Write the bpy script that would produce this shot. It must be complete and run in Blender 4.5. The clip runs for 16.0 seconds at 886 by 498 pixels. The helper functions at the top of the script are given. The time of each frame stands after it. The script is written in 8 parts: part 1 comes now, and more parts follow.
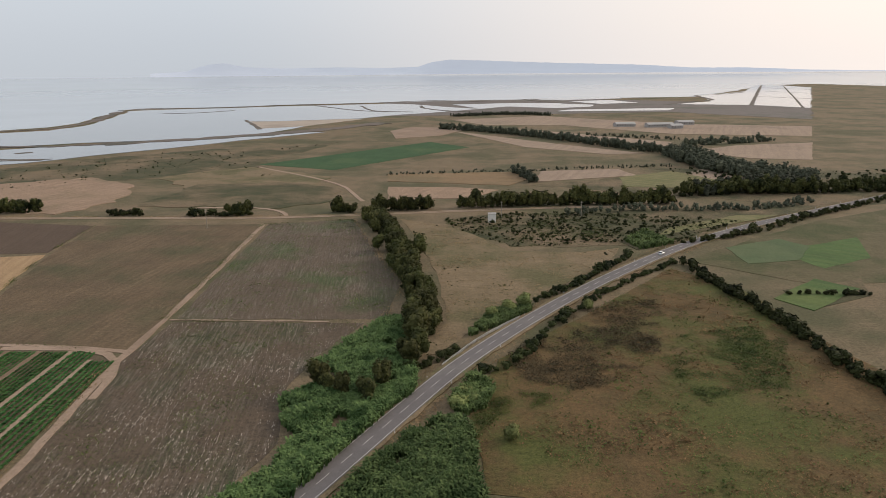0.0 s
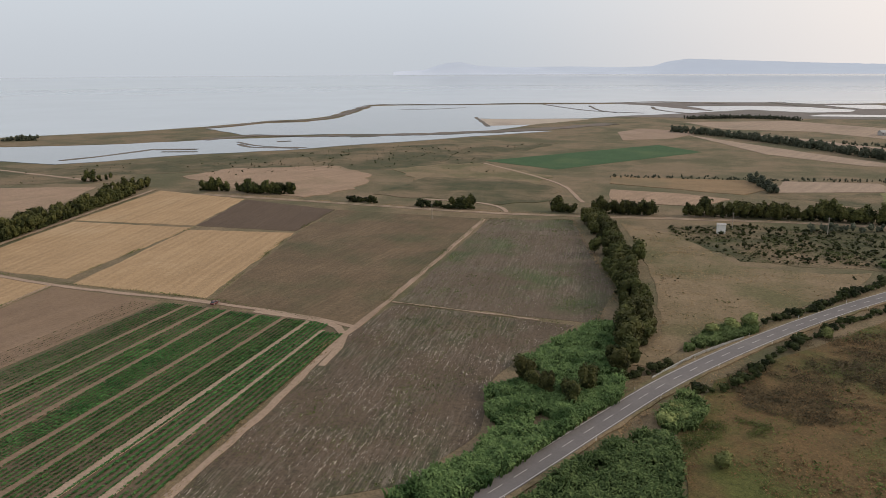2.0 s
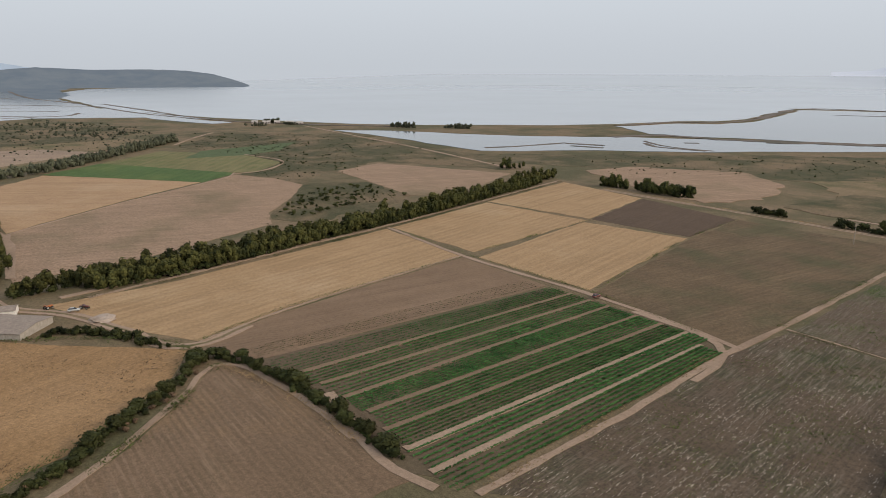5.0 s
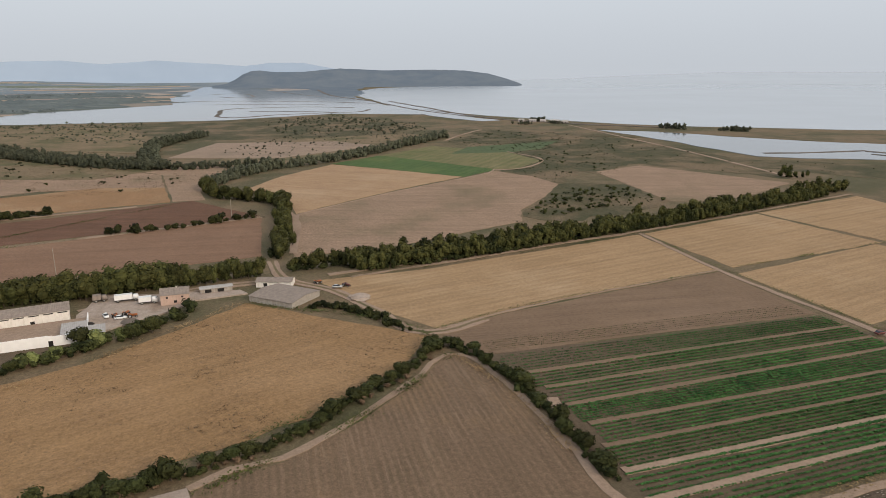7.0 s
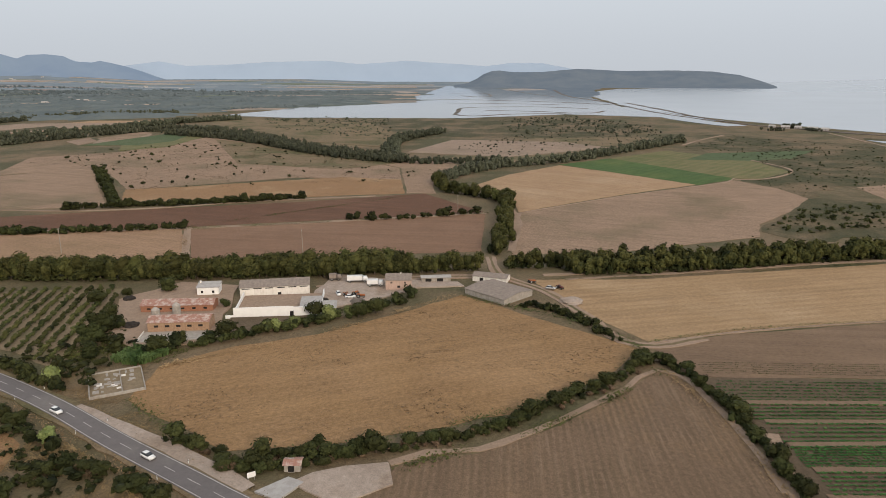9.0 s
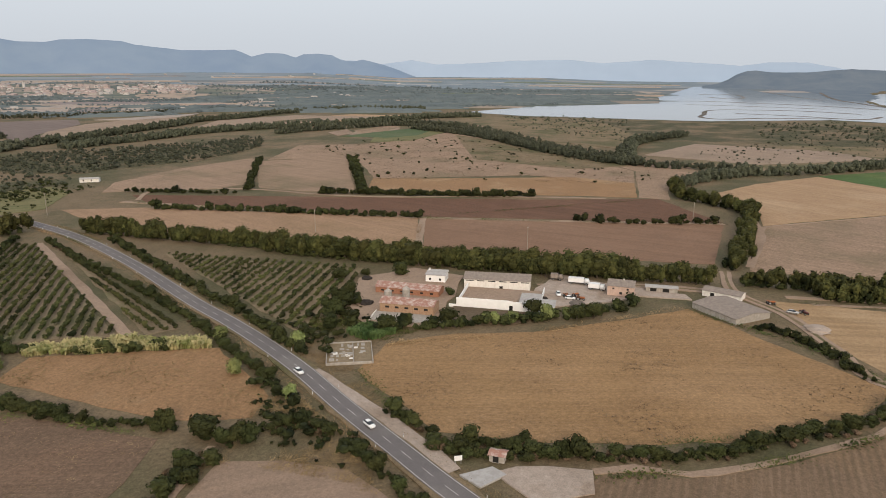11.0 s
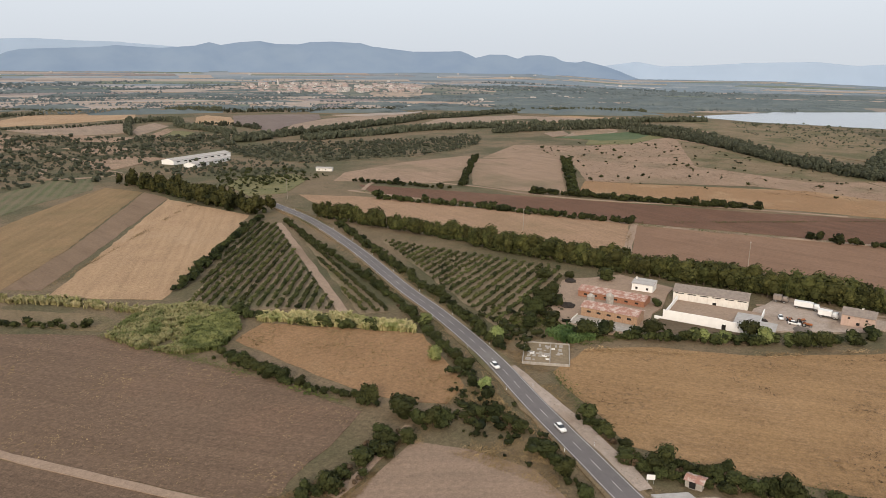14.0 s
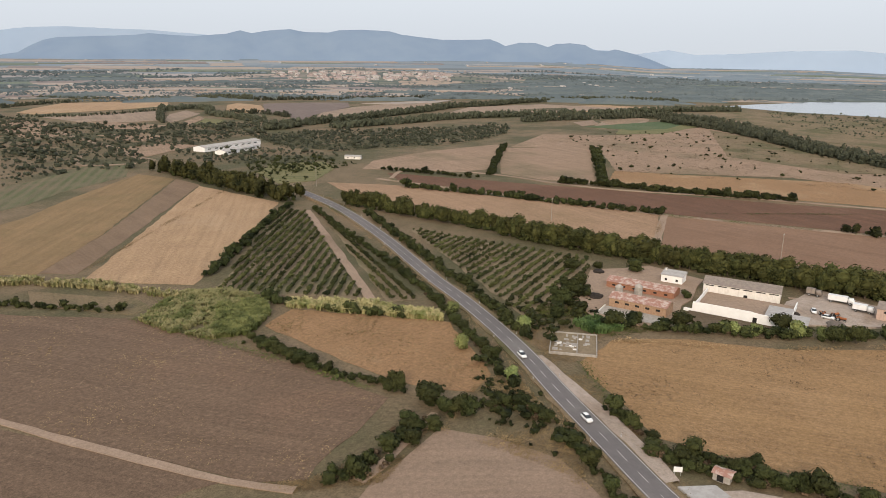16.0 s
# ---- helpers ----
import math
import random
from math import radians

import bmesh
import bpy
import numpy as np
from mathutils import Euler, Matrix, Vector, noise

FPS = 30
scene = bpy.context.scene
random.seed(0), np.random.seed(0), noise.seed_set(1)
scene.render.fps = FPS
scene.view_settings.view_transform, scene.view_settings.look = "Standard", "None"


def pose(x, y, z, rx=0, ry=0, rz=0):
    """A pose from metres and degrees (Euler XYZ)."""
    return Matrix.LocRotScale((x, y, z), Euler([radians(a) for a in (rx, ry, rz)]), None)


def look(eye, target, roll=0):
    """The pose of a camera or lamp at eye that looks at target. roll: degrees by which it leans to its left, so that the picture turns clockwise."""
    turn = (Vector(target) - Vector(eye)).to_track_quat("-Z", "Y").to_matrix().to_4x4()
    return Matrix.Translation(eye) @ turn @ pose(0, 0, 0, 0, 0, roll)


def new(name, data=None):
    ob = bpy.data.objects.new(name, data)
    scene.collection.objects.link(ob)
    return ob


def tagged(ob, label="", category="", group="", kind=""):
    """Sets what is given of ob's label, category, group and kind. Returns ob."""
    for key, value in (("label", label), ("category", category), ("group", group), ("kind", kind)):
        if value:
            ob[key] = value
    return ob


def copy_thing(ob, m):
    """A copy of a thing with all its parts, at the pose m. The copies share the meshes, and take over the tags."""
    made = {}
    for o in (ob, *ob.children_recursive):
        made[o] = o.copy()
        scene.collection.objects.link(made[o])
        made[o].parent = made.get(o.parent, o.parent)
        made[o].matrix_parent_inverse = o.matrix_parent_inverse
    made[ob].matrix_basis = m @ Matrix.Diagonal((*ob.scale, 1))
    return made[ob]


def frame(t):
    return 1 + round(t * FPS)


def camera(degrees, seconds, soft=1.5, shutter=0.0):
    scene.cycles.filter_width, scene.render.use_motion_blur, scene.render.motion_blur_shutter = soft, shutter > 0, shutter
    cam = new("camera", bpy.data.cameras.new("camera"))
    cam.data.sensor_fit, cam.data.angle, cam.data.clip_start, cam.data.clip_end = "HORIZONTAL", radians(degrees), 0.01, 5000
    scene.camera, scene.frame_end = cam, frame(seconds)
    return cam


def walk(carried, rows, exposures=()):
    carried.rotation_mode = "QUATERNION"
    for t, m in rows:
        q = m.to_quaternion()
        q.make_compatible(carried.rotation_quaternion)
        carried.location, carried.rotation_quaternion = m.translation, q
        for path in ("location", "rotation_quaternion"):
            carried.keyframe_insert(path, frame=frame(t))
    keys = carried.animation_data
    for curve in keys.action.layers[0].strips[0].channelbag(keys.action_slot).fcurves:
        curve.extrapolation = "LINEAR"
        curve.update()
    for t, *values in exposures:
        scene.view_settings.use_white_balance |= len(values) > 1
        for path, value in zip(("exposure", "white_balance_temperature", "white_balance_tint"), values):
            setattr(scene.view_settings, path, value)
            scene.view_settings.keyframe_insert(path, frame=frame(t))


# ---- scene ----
cam = camera(64.42, 16.0, soft=0.7)
PATH = [
    (0.0, pose(1.18, -9.48, 88.97, 75.517, 0.512, 2.171)),
    (0.5, pose(1.18, -9.48, 88.97, 75.517, 0.512, 6.689)),
    (1.0, pose(1.23, -9.67, 89.16, 75.529, 0.452, 11.207)),
    (1.5, pose(1.06, -10.09, 89.26, 75.542, 0.361, 15.707)),
    (2.0, pose(1.29, -10.32, 89.41, 75.560, 0.272, 20.245)),
    (2.5, pose(1.51, -10.09, 89.56, 75.536, 0.190, 24.786)),
    (3.0, pose(1.52, -10.28, 89.70, 75.536, 0.037, 29.038)),
    (3.5, pose(1.29, -10.21, 89.68, 75.531, 0.012, 34.192)),
    (4.0, pose(1.14, -10.06, 89.56, 75.531, -0.089, 40.351)),
    (4.5, pose(1.42, -10.21, 89.50, 75.509, -0.250, 46.387)),
    (4.7, pose(1.41, -9.90, 89.49, 75.506, -0.230, 48.800)),
    (6.8, pose(0.66, -2.15, 89.44, 75.463, 0.330, 71.740)),
    (7.0, pose(0.57, -1.76, 89.44, 75.463, 0.360, 73.694)),
    (7.5, pose(-0.02, -0.75, 89.95, 75.443, 0.360, 78.251)),
    (8.0, pose(-0.00, 0.00, 90.00, 75.462, 0.323, 82.943)),
    (8.5, pose(0.16, 0.72, 89.73, 75.535, 0.295, 87.678)),
    (9.0, pose(0.62, 1.07, 89.80, 75.569, 0.176, 92.377)),
    (9.2, pose(0.64, 1.15, 89.84, 75.565, 0.155, 94.290)),
    (11.3, pose(0.88, 2.08, 90.30, 75.497, -0.095, 114.070)),
    (11.5, pose(0.89, 2.10, 90.33, 75.495, -0.114, 115.935)),
    (12.0, pose(0.44, 2.14, 89.99, 75.531, -0.163, 120.716)),
    (12.5, pose(0.33, 1.97, 89.85, 75.524, -0.310, 125.020)),
    (13.0, pose(0.37, 1.78, 89.75, 75.522, -0.364, 126.930)),
    (13.5, pose(0.41, 1.95, 89.74, 75.526, -0.401, 128.294)),
    (14.0, pose(0.42, 2.08, 89.67, 75.549, -0.399, 128.590)),
    (14.5, pose(0.58, 2.21, 89.71, 75.555, -0.394, 129.168)),
    (15.0, pose(0.74, 2.21, 89.59, 75.564, -0.410, 129.773)),
    (15.5, pose(0.85, 2.06, 89.55, 75.110, -0.420, 130.346)),
    (16.0, pose(0.82, 2.01, 89.58, 74.644, -0.450, 130.875)),
]
walk(cam, PATH, [(0.0, -0.08), (4.5, -0.10), (9.0, -0.10), (11.5, 0.04), (12.5, 0.09), (16.0, 0.18)])

# ---- light ----
SUN = Vector((0.80, 0.42, 0.43)).normalized()


def make_world():
    w = bpy.data.worlds.new("hazy_sky")
    scene.world = w
    w.use_nodes = True
    n, l = w.node_tree.nodes, w.node_tree.links
    n.clear()
    out, bg = n.new("ShaderNodeOutputWorld"), n.new("ShaderNodeBackground")
    sky = n.new("ShaderNodeTexSky")
    sky.sky_type = "NISHITA"
    sky.sun_disc = False
    sky.sun_elevation = math.asin(SUN.z)
    sky.sun_rotation = math.atan2(SUN.x, SUN.y)
    sky.dust_density, sky.air_density = 6.0, 1.5
    dim = n.new("ShaderNodeVectorMath")
    dim.operation = "SCALE"
    dim.inputs["Scale"].default_value = 0.10
    l.new(sky.outputs[0], dim.inputs[0])
    # a milky layer of haze: paler and warmer towards the sun, greyer overhead
    tc = n.new("ShaderNodeTexCoord")
    sep = n.new("ShaderNodeSeparateXYZ")
    l.new(tc.outputs["Generated"], sep.inputs[0])
    up = n.new("ShaderNodeValToRGB")
    up.color_ramp.elements[0].position, up.color_ramp.elements[0].color = 0.0, (0.497, 0.530, 0.573, 1)
    up.color_ramp.elements[1].position, up.color_ramp.elements[1].color = 0.55, (0.592, 0.635, 0.697, 1)
    for at, col in ((0.03, (0.511, 0.546, 0.592, 1)), (0.12, (0.559, 0.602, 0.659, 1))):
        up.color_ramp.elements.new(at).color = col
    l.new(sep.outputs["Z"], up.inputs[0])
    dot = n.new("ShaderNodeVectorMath")
    dot.operation = "DOT_PRODUCT"
    l.new(tc.outputs["Generated"], dot.inputs[0])
    dot.inputs[1].default_value = Vector((SUN.x, SUN.y, 0.15)).normalized()
    warm = n.new("ShaderNodeMapRange")
    warm.interpolation_type = "SMOOTHSTEP"
    warm.inputs["From Min"].default_value, warm.inputs["From Max"].default_value = 0.1, 1.0
    l.new(dot.outputs["Value"], warm.inputs["Value"])
    tint = n.new("ShaderNodeMix")
    tint.data_type = "RGBA"
    l.new(warm.outputs[0], tint.inputs["Factor"])
    l.new(up.outputs[0], tint.inputs[6])
    tint.inputs[7].default_value = (0.93, 0.83, 0.765, 1)
    mix = n.new("ShaderNodeMix")
    mix.data_type = "RGBA"
    mix.inputs["Factor"].default_value = 0.9
    l.new(dim.outputs[0], mix.inputs[6])
    l.new(tint.outputs[2], mix.inputs[7])
    l.new(mix.outputs[2], bg.inputs[0])
    bg.inputs[1].default_value = 1.3
    l.new(bg.outputs[0], out.inputs[0])


make_world()
sun = new("sun", bpy.data.lights.new("sun", "SUN"))
sun.data.energy, sun.data.angle, sun.data.color = 1.9, radians(12), (1.0, 0.87, 0.72)
sun.matrix_world = look(SUN * 100, (0, 0, 0))


# ---- materials ----
def node_mat(name, rough=0.9):
    m = bpy.data.materials.new(name)
    m.use_nodes = True
    n, l = m.node_tree.nodes, m.node_tree.links
    b = n["Principled BSDF"]
    b.inputs["Roughness"].default_value = rough
    b.inputs["Specular IOR Level"].default_value = 0.2
    return m, n, l, b


def mix_rgb(n, l, fac, a, b):
    x = n.new("ShaderNodeMix")
    x.data_type = "RGBA"
    for socket, v in ((x.inputs["Factor"], fac), (x.inputs[6], a), (x.inputs[7], b)):
        if hasattr(v, "links"):
            l.new(v, socket)
        elif isinstance(v, (int, float)):
            socket.default_value = v
        else:
            socket.default_value = (*v, 1)
    return x.outputs[2]


def noise_fac(n, l, vec, scale, lo, hi, detail=4, rough=0.6):
    t = n.new("ShaderNodeTexNoise")
    t.inputs["Scale"].default_value, t.inputs["Detail"].default_value = scale, detail
    t.inputs["Roughness"].default_value = rough
    l.new(vec, t.inputs["Vector"])
    r = n.new("ShaderNodeMapRange")
    r.inputs["From Min"].default_value, r.inputs["From Max"].default_value = lo, hi
    l.new(t.outputs["Fac"], r.inputs["Value"])
    return r.outputs[0]


def math_node(n, l, op, a, b=None):
    x = n.new("ShaderNodeMath")
    x.operation = op
    for socket, v in zip(x.inputs, (a, b)):
        if v is None:
            continue
        if hasattr(v, "links"):
            l.new(v, socket)
        else:
            socket.default_value = v
    return x.outputs[0]


def turned(n, l, vec, deg, scale=(1, 1, 1)):
    """Plan coordinates turned so that x runs across rows that head deg degrees from the x axis, and y along them."""
    mp = n.new("ShaderNodeMapping")
    mp.vector_type = "POINT"
    mp.inputs["Rotation"].default_value = (0, 0, radians(90 - deg))
    l.new(vec, mp.inputs["Vector"])
    s = n.new("ShaderNodeVectorMath")
    s.operation = "MULTIPLY"
    s.inputs[1].default_value = scale
    l.new(mp.outputs[0], s.inputs[0])
    return s.outputs[0]


def soil(name, base, other, patch=None, deg=90, rows=0.0, row_col=None, row_amt=0.5, streak=None, streak_amt=0.5,
         grain=0.5, big=0.012, bump=0.4, patch_at=(0.52, 0.66), broken=(0.42, 0.6), aspect=(1.7, 0.16)):
    """Field or open ground: two scales of mottling, furrows or drill rows that head deg degrees, and pale broken streaks."""
    m, n, l, b = node_mat(name, 0.95)
    vec = n.new("ShaderNodeTexCoord").outputs["Object"]
    col = mix_rgb(n, l, noise_fac(n, l, vec, 0.06, 0.35, 0.65, 8, 0.65), base, other)
    if patch:
        col = mix_rgb(n, l, noise_fac(n, l, vec, big, patch_at[0], patch_at[1], 6, 0.62), col, patch)
    h = noise_fac(n, l, vec, 1.6, 0.3, 0.7, 5, 0.7)
    if streak:
        v2 = turned(n, l, vec, deg, (*aspect, 1))
        s = noise_fac(n, l, v2, 1.0, broken[0], broken[1], 5, 0.7)
        gate = noise_fac(n, l, vec, 0.03, 0.38, 0.6, 4)
        s = math_node(n, l, "MULTIPLY", s, gate)
        col = mix_rgb(n, l, math_node(n, l, "MULTIPLY", s, streak_amt), col, streak)
    if rows:
        v3 = turned(n, l, vec, deg)
        sep = n.new("ShaderNodeSeparateXYZ")
        l.new(v3, sep.inputs[0])
        wob = noise_fac(n, l, vec, 0.15, 0.0, 1.0, 2)
        x = math_node(n, l, "ADD", math_node(n, l, "MULTIPLY", sep.outputs["X"], 2 * math.pi / rows), math_node(n, l, "MULTIPLY", wob, 1.4))
        wave = math_node(n, l, "ADD", math_node(n, l, "MULTIPLY", math_node(n, l, "SINE", x), 0.5), 0.5)
        gate = noise_fac(n, l, vec, 0.05, 0.3, 0.7, 5)
        wave = math_node(n, l, "MULTIPLY", wave, gate)
        col = mix_rgb(n, l, math_node(n, l, "MULTIPLY", wave, row_amt), col, row_col or other)
        h = math_node(n, l, "ADD", h, wave)
    # broad machine passes along the rows, and grain of clods, stalks and tufts at three sizes
    v4 = turned(n, l, vec, deg, (0.22, 0.012, 1))
    passes = noise_fac(n, l, v4, 1.0, 0.3, 0.7, 4, 0.6)
    fine = noise_fac(n, l, vec, 0.75, 0.3, 0.7, 7, 0.78)
    clods = noise_fac(n, l, vec, 2.6, 0.33, 0.67, 3, 0.7)
    tone = math_node(n, l, "ADD", math_node(n, l, "MULTIPLY", fine, grain * 1.25), math_node(n, l, "MULTIPLY", clods, grain * 0.75))
    tone = math_node(n, l, "ADD", tone, math_node(n, l, "MULTIPLY", passes, 0.22 if rows else 0.0))
    tone = math_node(n, l, "SUBTRACT", 1.0 + grain * 0.95 + (0.11 if rows else 0.0), tone)
    hsv = n.new("ShaderNodeHueSaturation")
    l.new(tone, hsv.inputs["Value"])
    l.new(col, hsv.inputs["Color"])
    col = hsv.outputs[0]
    l.new(col, b.inputs["Base Color"])
    bp = n.new("ShaderNodeBump")
    bp.inputs["Strength"].default_value, bp.inputs["Distance"].default_value = bump, 0.25
    l.new(h, bp.inputs["Height"])
    l.new(bp.outputs[0], b.inputs["Normal"])
    return m


def leafy(name, dark, light, hue=0.06):
    """Foliage: each leaf clump and each plant differs a little."""
    m, n, l, b = node_mat(name, 0.75)
    geo = n.new("ShaderNodeNewGeometry")
    info = n.new("ShaderNodeObjectInfo")
    col = mix_rgb(n, l, geo.outputs["Random Per Island"], dark, light)
    hsv = n.new("ShaderNodeHueSaturation")
    h = n.new("ShaderNodeMapRange")
    h.inputs["To Min"].default_value, h.inputs["To Max"].default_value = 0.5 - hue, 0.5 + hue * 0.5
    l.new(info.outputs["Random"], h.inputs["Value"])
    l.new(h.outputs[0], hsv.inputs["Hue"])
    v = n.new("ShaderNodeMapRange")
    v.inputs["To Min"].default_value, v.inputs["To Max"].default_value = 0.72, 1.35
    # whole sprays and plants lighter or darker than their neighbours
    vec = n.new("ShaderNodeTexCoord").outputs["Object"]
    col = mix_rgb(n, l, noise_fac(n, l, vec, 0.35, 0.4, 0.62, 3), col, [c * 1.15 for c in light])
    col = mix_rgb(n, l, noise_fac(n, l, vec, 0.13, 0.5, 0.64, 3), col, dark)
    l.new(math_node(n, l, "FRACT", math_node(n, l, "MULTIPLY", info.outputs["Random"], 7.31)), v.inputs["Value"])
    l.new(v.outputs[0], hsv.inputs["Value"])
    l.new(col, hsv.inputs["Color"])
    l.new(hsv.outputs[0], b.inputs["Base Color"])
    b.inputs["Specular IOR Level"].default_value = 0.1
    return m


def plain(name, base, other=None, rough=0.8, scale=0.8, metal=0.0, lo=0.4, hi=0.62, grime=None, spec=0.3):
    """Paint, plaster, concrete, metal: mottled at two scales."""
    m, n, l, b = node_mat(name, rough)
    vec = n.new("ShaderNodeTexCoord").outputs["Object"]
    col = mix_rgb(n, l, noise_fac(n, l, vec, scale, lo, hi, 6, 0.65), base, other or [c * 0.8 for c in base])
    if grime:
        v = n.new("ShaderNodeVectorMath")
        v.operation = "MULTIPLY"
        v.inputs[1].default_value = (1.3, 1.3, 0.25)
        l.new(vec, v.inputs[0])
        col = mix_rgb(n, l, math_node(n, l, "MULTIPLY", noise_fac(n, l, v.outputs[0], 1.1, 0.5, 0.75, 6, 0.7), 0.7), col, grime)
    l.new(col, b.inputs["Base Color"])
    b.inputs["Metallic"].default_value = metal
    b.inputs["Specular IOR Level"].default_value = spec
    return m


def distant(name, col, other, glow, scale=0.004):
    """Plain backdrop of far hills: many kilometres of haze painted in, and glowing."""
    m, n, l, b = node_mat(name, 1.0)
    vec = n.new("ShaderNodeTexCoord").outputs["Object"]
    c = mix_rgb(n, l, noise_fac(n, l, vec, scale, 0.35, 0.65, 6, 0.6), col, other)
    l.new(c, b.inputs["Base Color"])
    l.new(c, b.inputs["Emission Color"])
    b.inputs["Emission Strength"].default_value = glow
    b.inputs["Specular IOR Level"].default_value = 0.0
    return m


def water_mat(name, base, rough, ripple):
    m, n, l, b = node_mat(name, rough)
    b.inputs["Specular IOR Level"].default_value = 0.5
    b.inputs["IOR"].default_value = 1.33
    vec = n.new("ShaderNodeTexCoord").outputs["Object"]
    c = mix_rgb(n, l, noise_fac(n, l, vec, 0.004, 0.35, 0.65, 4), base, [x * 1.06 for x in base])
    l.new(c, b.inputs["Base Color"])
    t = n.new("ShaderNodeTexNoise")
    t.inputs["Scale"].default_value = 0.4
    l.new(vec, t.inputs["Vector"])
    bp = n.new("ShaderNodeBump")
    bp.inputs["Strength"].default_value, bp.inputs["Distance"].default_value = ripple, 0.1
    l.new(t.outputs["Fac"], bp.inputs["Height"])
    l.new(bp.outputs[0], b.inputs["Normal"])
    return m


GROUND = soil("dry_grassland", (0.190, 0.138, 0.085), (0.140, 0.106, 0.062), (0.088, 0.082, 0.042), grain=0.65, big=0.013, patch_at=(0.44, 0.60))
STRAW = soil("cut_straw", (0.362, 0.244, 0.137), (0.314, 0.208, 0.115), (0.392, 0.276, 0.165), deg=104, rows=4.6, row_col=(0.258, 0.165, 0.086), row_amt=0.55, grain=0.40)
STRAW_PALE = soil("pale_stubble", (0.381, 0.254, 0.148), (0.327, 0.213, 0.127), (0.400, 0.278, 0.172), deg=52, rows=4.0, row_col=(0.291, 0.188, 0.107), row_amt=0.5, grain=0.45)
OCHRE = soil("ripe_ochre_crop", (0.283, 0.174, 0.084), (0.252, 0.152, 0.073), (0.304, 0.190, 0.097), deg=112, rows=1.5, row_col=(0.211, 0.125, 0.058), row_amt=0.3, streak=(0.345, 0.222, 0.121), streak_amt=0.5, aspect=(1.5, 0.3), grain=0.5)
BROWN = soil("weedy_fallow", (0.110, 0.078, 0.047), (0.140, 0.096, 0.056), (0.082, 0.074, 0.038), deg=84, rows=3.2, row_col=(0.082, 0.060, 0.035), row_amt=0.4, streak=(0.165, 0.118, 0.072), streak_amt=0.5, aspect=(0.5, 0.06), grain=0.6, big=0.022, patch_at=(0.48, 0.62))
DARK = soil("ploughed_earth", (0.103, 0.071, 0.049), (0.088, 0.060, 0.042), (0.115, 0.082, 0.058), deg=104, rows=2.6, row_col=(0.068, 0.047, 0.031), row_amt=0.4, grain=0.35)
TILLED = soil("smooth_tilled_earth", (0.197, 0.133, 0.085), (0.178, 0.120, 0.078), (0.212, 0.145, 0.097), deg=84, rows=2.2, row_col=(0.158, 0.106, 0.069), row_amt=0.3, grain=0.35)
STREAK = soil("harvested_rows", (0.104, 0.075, 0.051), (0.083, 0.062, 0.042), (0.065, 0.065, 0.035), deg=97, rows=1.9, row_col=(0.065, 0.047, 0.033), row_amt=0.4, streak=(0.216, 0.172, 0.136), streak_amt=0.75, broken=(0.47, 0.62), aspect=(1.3, 0.10), grain=0.62, big=0.03, patch_at=(0.48, 0.62))
BARE_FINE = soil("fine_drilled_soil", (0.176, 0.118, 0.076), (0.156, 0.105, 0.066), (0.199, 0.129, 0.074), deg=178, rows=1.9, row_col=(0.112, 0.081, 0.049), row_amt=0.75, streak=(0.250, 0.176, 0.123), streak_amt=0.4, broken=(0.48, 0.62), aspect=(1.2, 0.05), grain=0.42, big=0.02, bump=0.25)
BARE = soil("bare_field_soil", (0.152, 0.101, 0.067), (0.134, 0.089, 0.059), (0.171, 0.107, 0.070), deg=113, rows=1.5, row_col=(0.116, 0.077, 0.052), row_amt=0.22, streak=(0.227, 0.156, 0.105), streak_amt=0.6, broken=(0.5, 0.66), aspect=(1.3, 0.45), grain=0.55, bump=0.25)
TAN = soil("dry_tan_pasture", (0.329, 0.212, 0.133), (0.284, 0.183, 0.110), (0.243, 0.162, 0.092), deg=70, rows=5.0, row_col=(0.267, 0.162, 0.110), row_amt=0.3, grain=0.55)
ORANGE = soil("scorched_grass", (0.290, 0.172, 0.089), (0.244, 0.145, 0.074), (0.335, 0.220, 0.123), grain=0.55, big=0.03)
PALE_SOIL = soil("pale_dry_soil", (0.270, 0.191, 0.137), (0.245, 0.174, 0.125), (0.294, 0.212, 0.154), deg=133, rows=2.8, row_col=(0.214, 0.152, 0.108), row_amt=0.45, grain=0.36)
TAN_MID = soil("pinkish_dry_field", (0.308, 0.210, 0.143), (0.260, 0.179, 0.121), (0.170, 0.131, 0.078), deg=70, rows=6.0, row_col=(0.226, 0.158, 0.107), row_amt=0.35, grain=0.65, big=0.011, patch_at=(0.5, 0.68))
# The hazy fields have haze mixed into their base colours, more when farther.
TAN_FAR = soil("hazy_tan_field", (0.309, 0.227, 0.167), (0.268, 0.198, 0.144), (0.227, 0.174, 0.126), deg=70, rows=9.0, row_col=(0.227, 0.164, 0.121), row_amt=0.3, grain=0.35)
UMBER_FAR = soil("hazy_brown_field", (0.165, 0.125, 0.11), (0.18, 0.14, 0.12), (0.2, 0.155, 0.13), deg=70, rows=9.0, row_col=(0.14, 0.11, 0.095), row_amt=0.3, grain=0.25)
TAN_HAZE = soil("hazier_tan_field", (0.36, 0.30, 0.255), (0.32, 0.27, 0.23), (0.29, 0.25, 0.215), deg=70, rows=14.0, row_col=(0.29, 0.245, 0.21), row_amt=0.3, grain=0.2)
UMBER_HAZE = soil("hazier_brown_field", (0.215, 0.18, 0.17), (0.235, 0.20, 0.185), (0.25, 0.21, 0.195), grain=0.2)
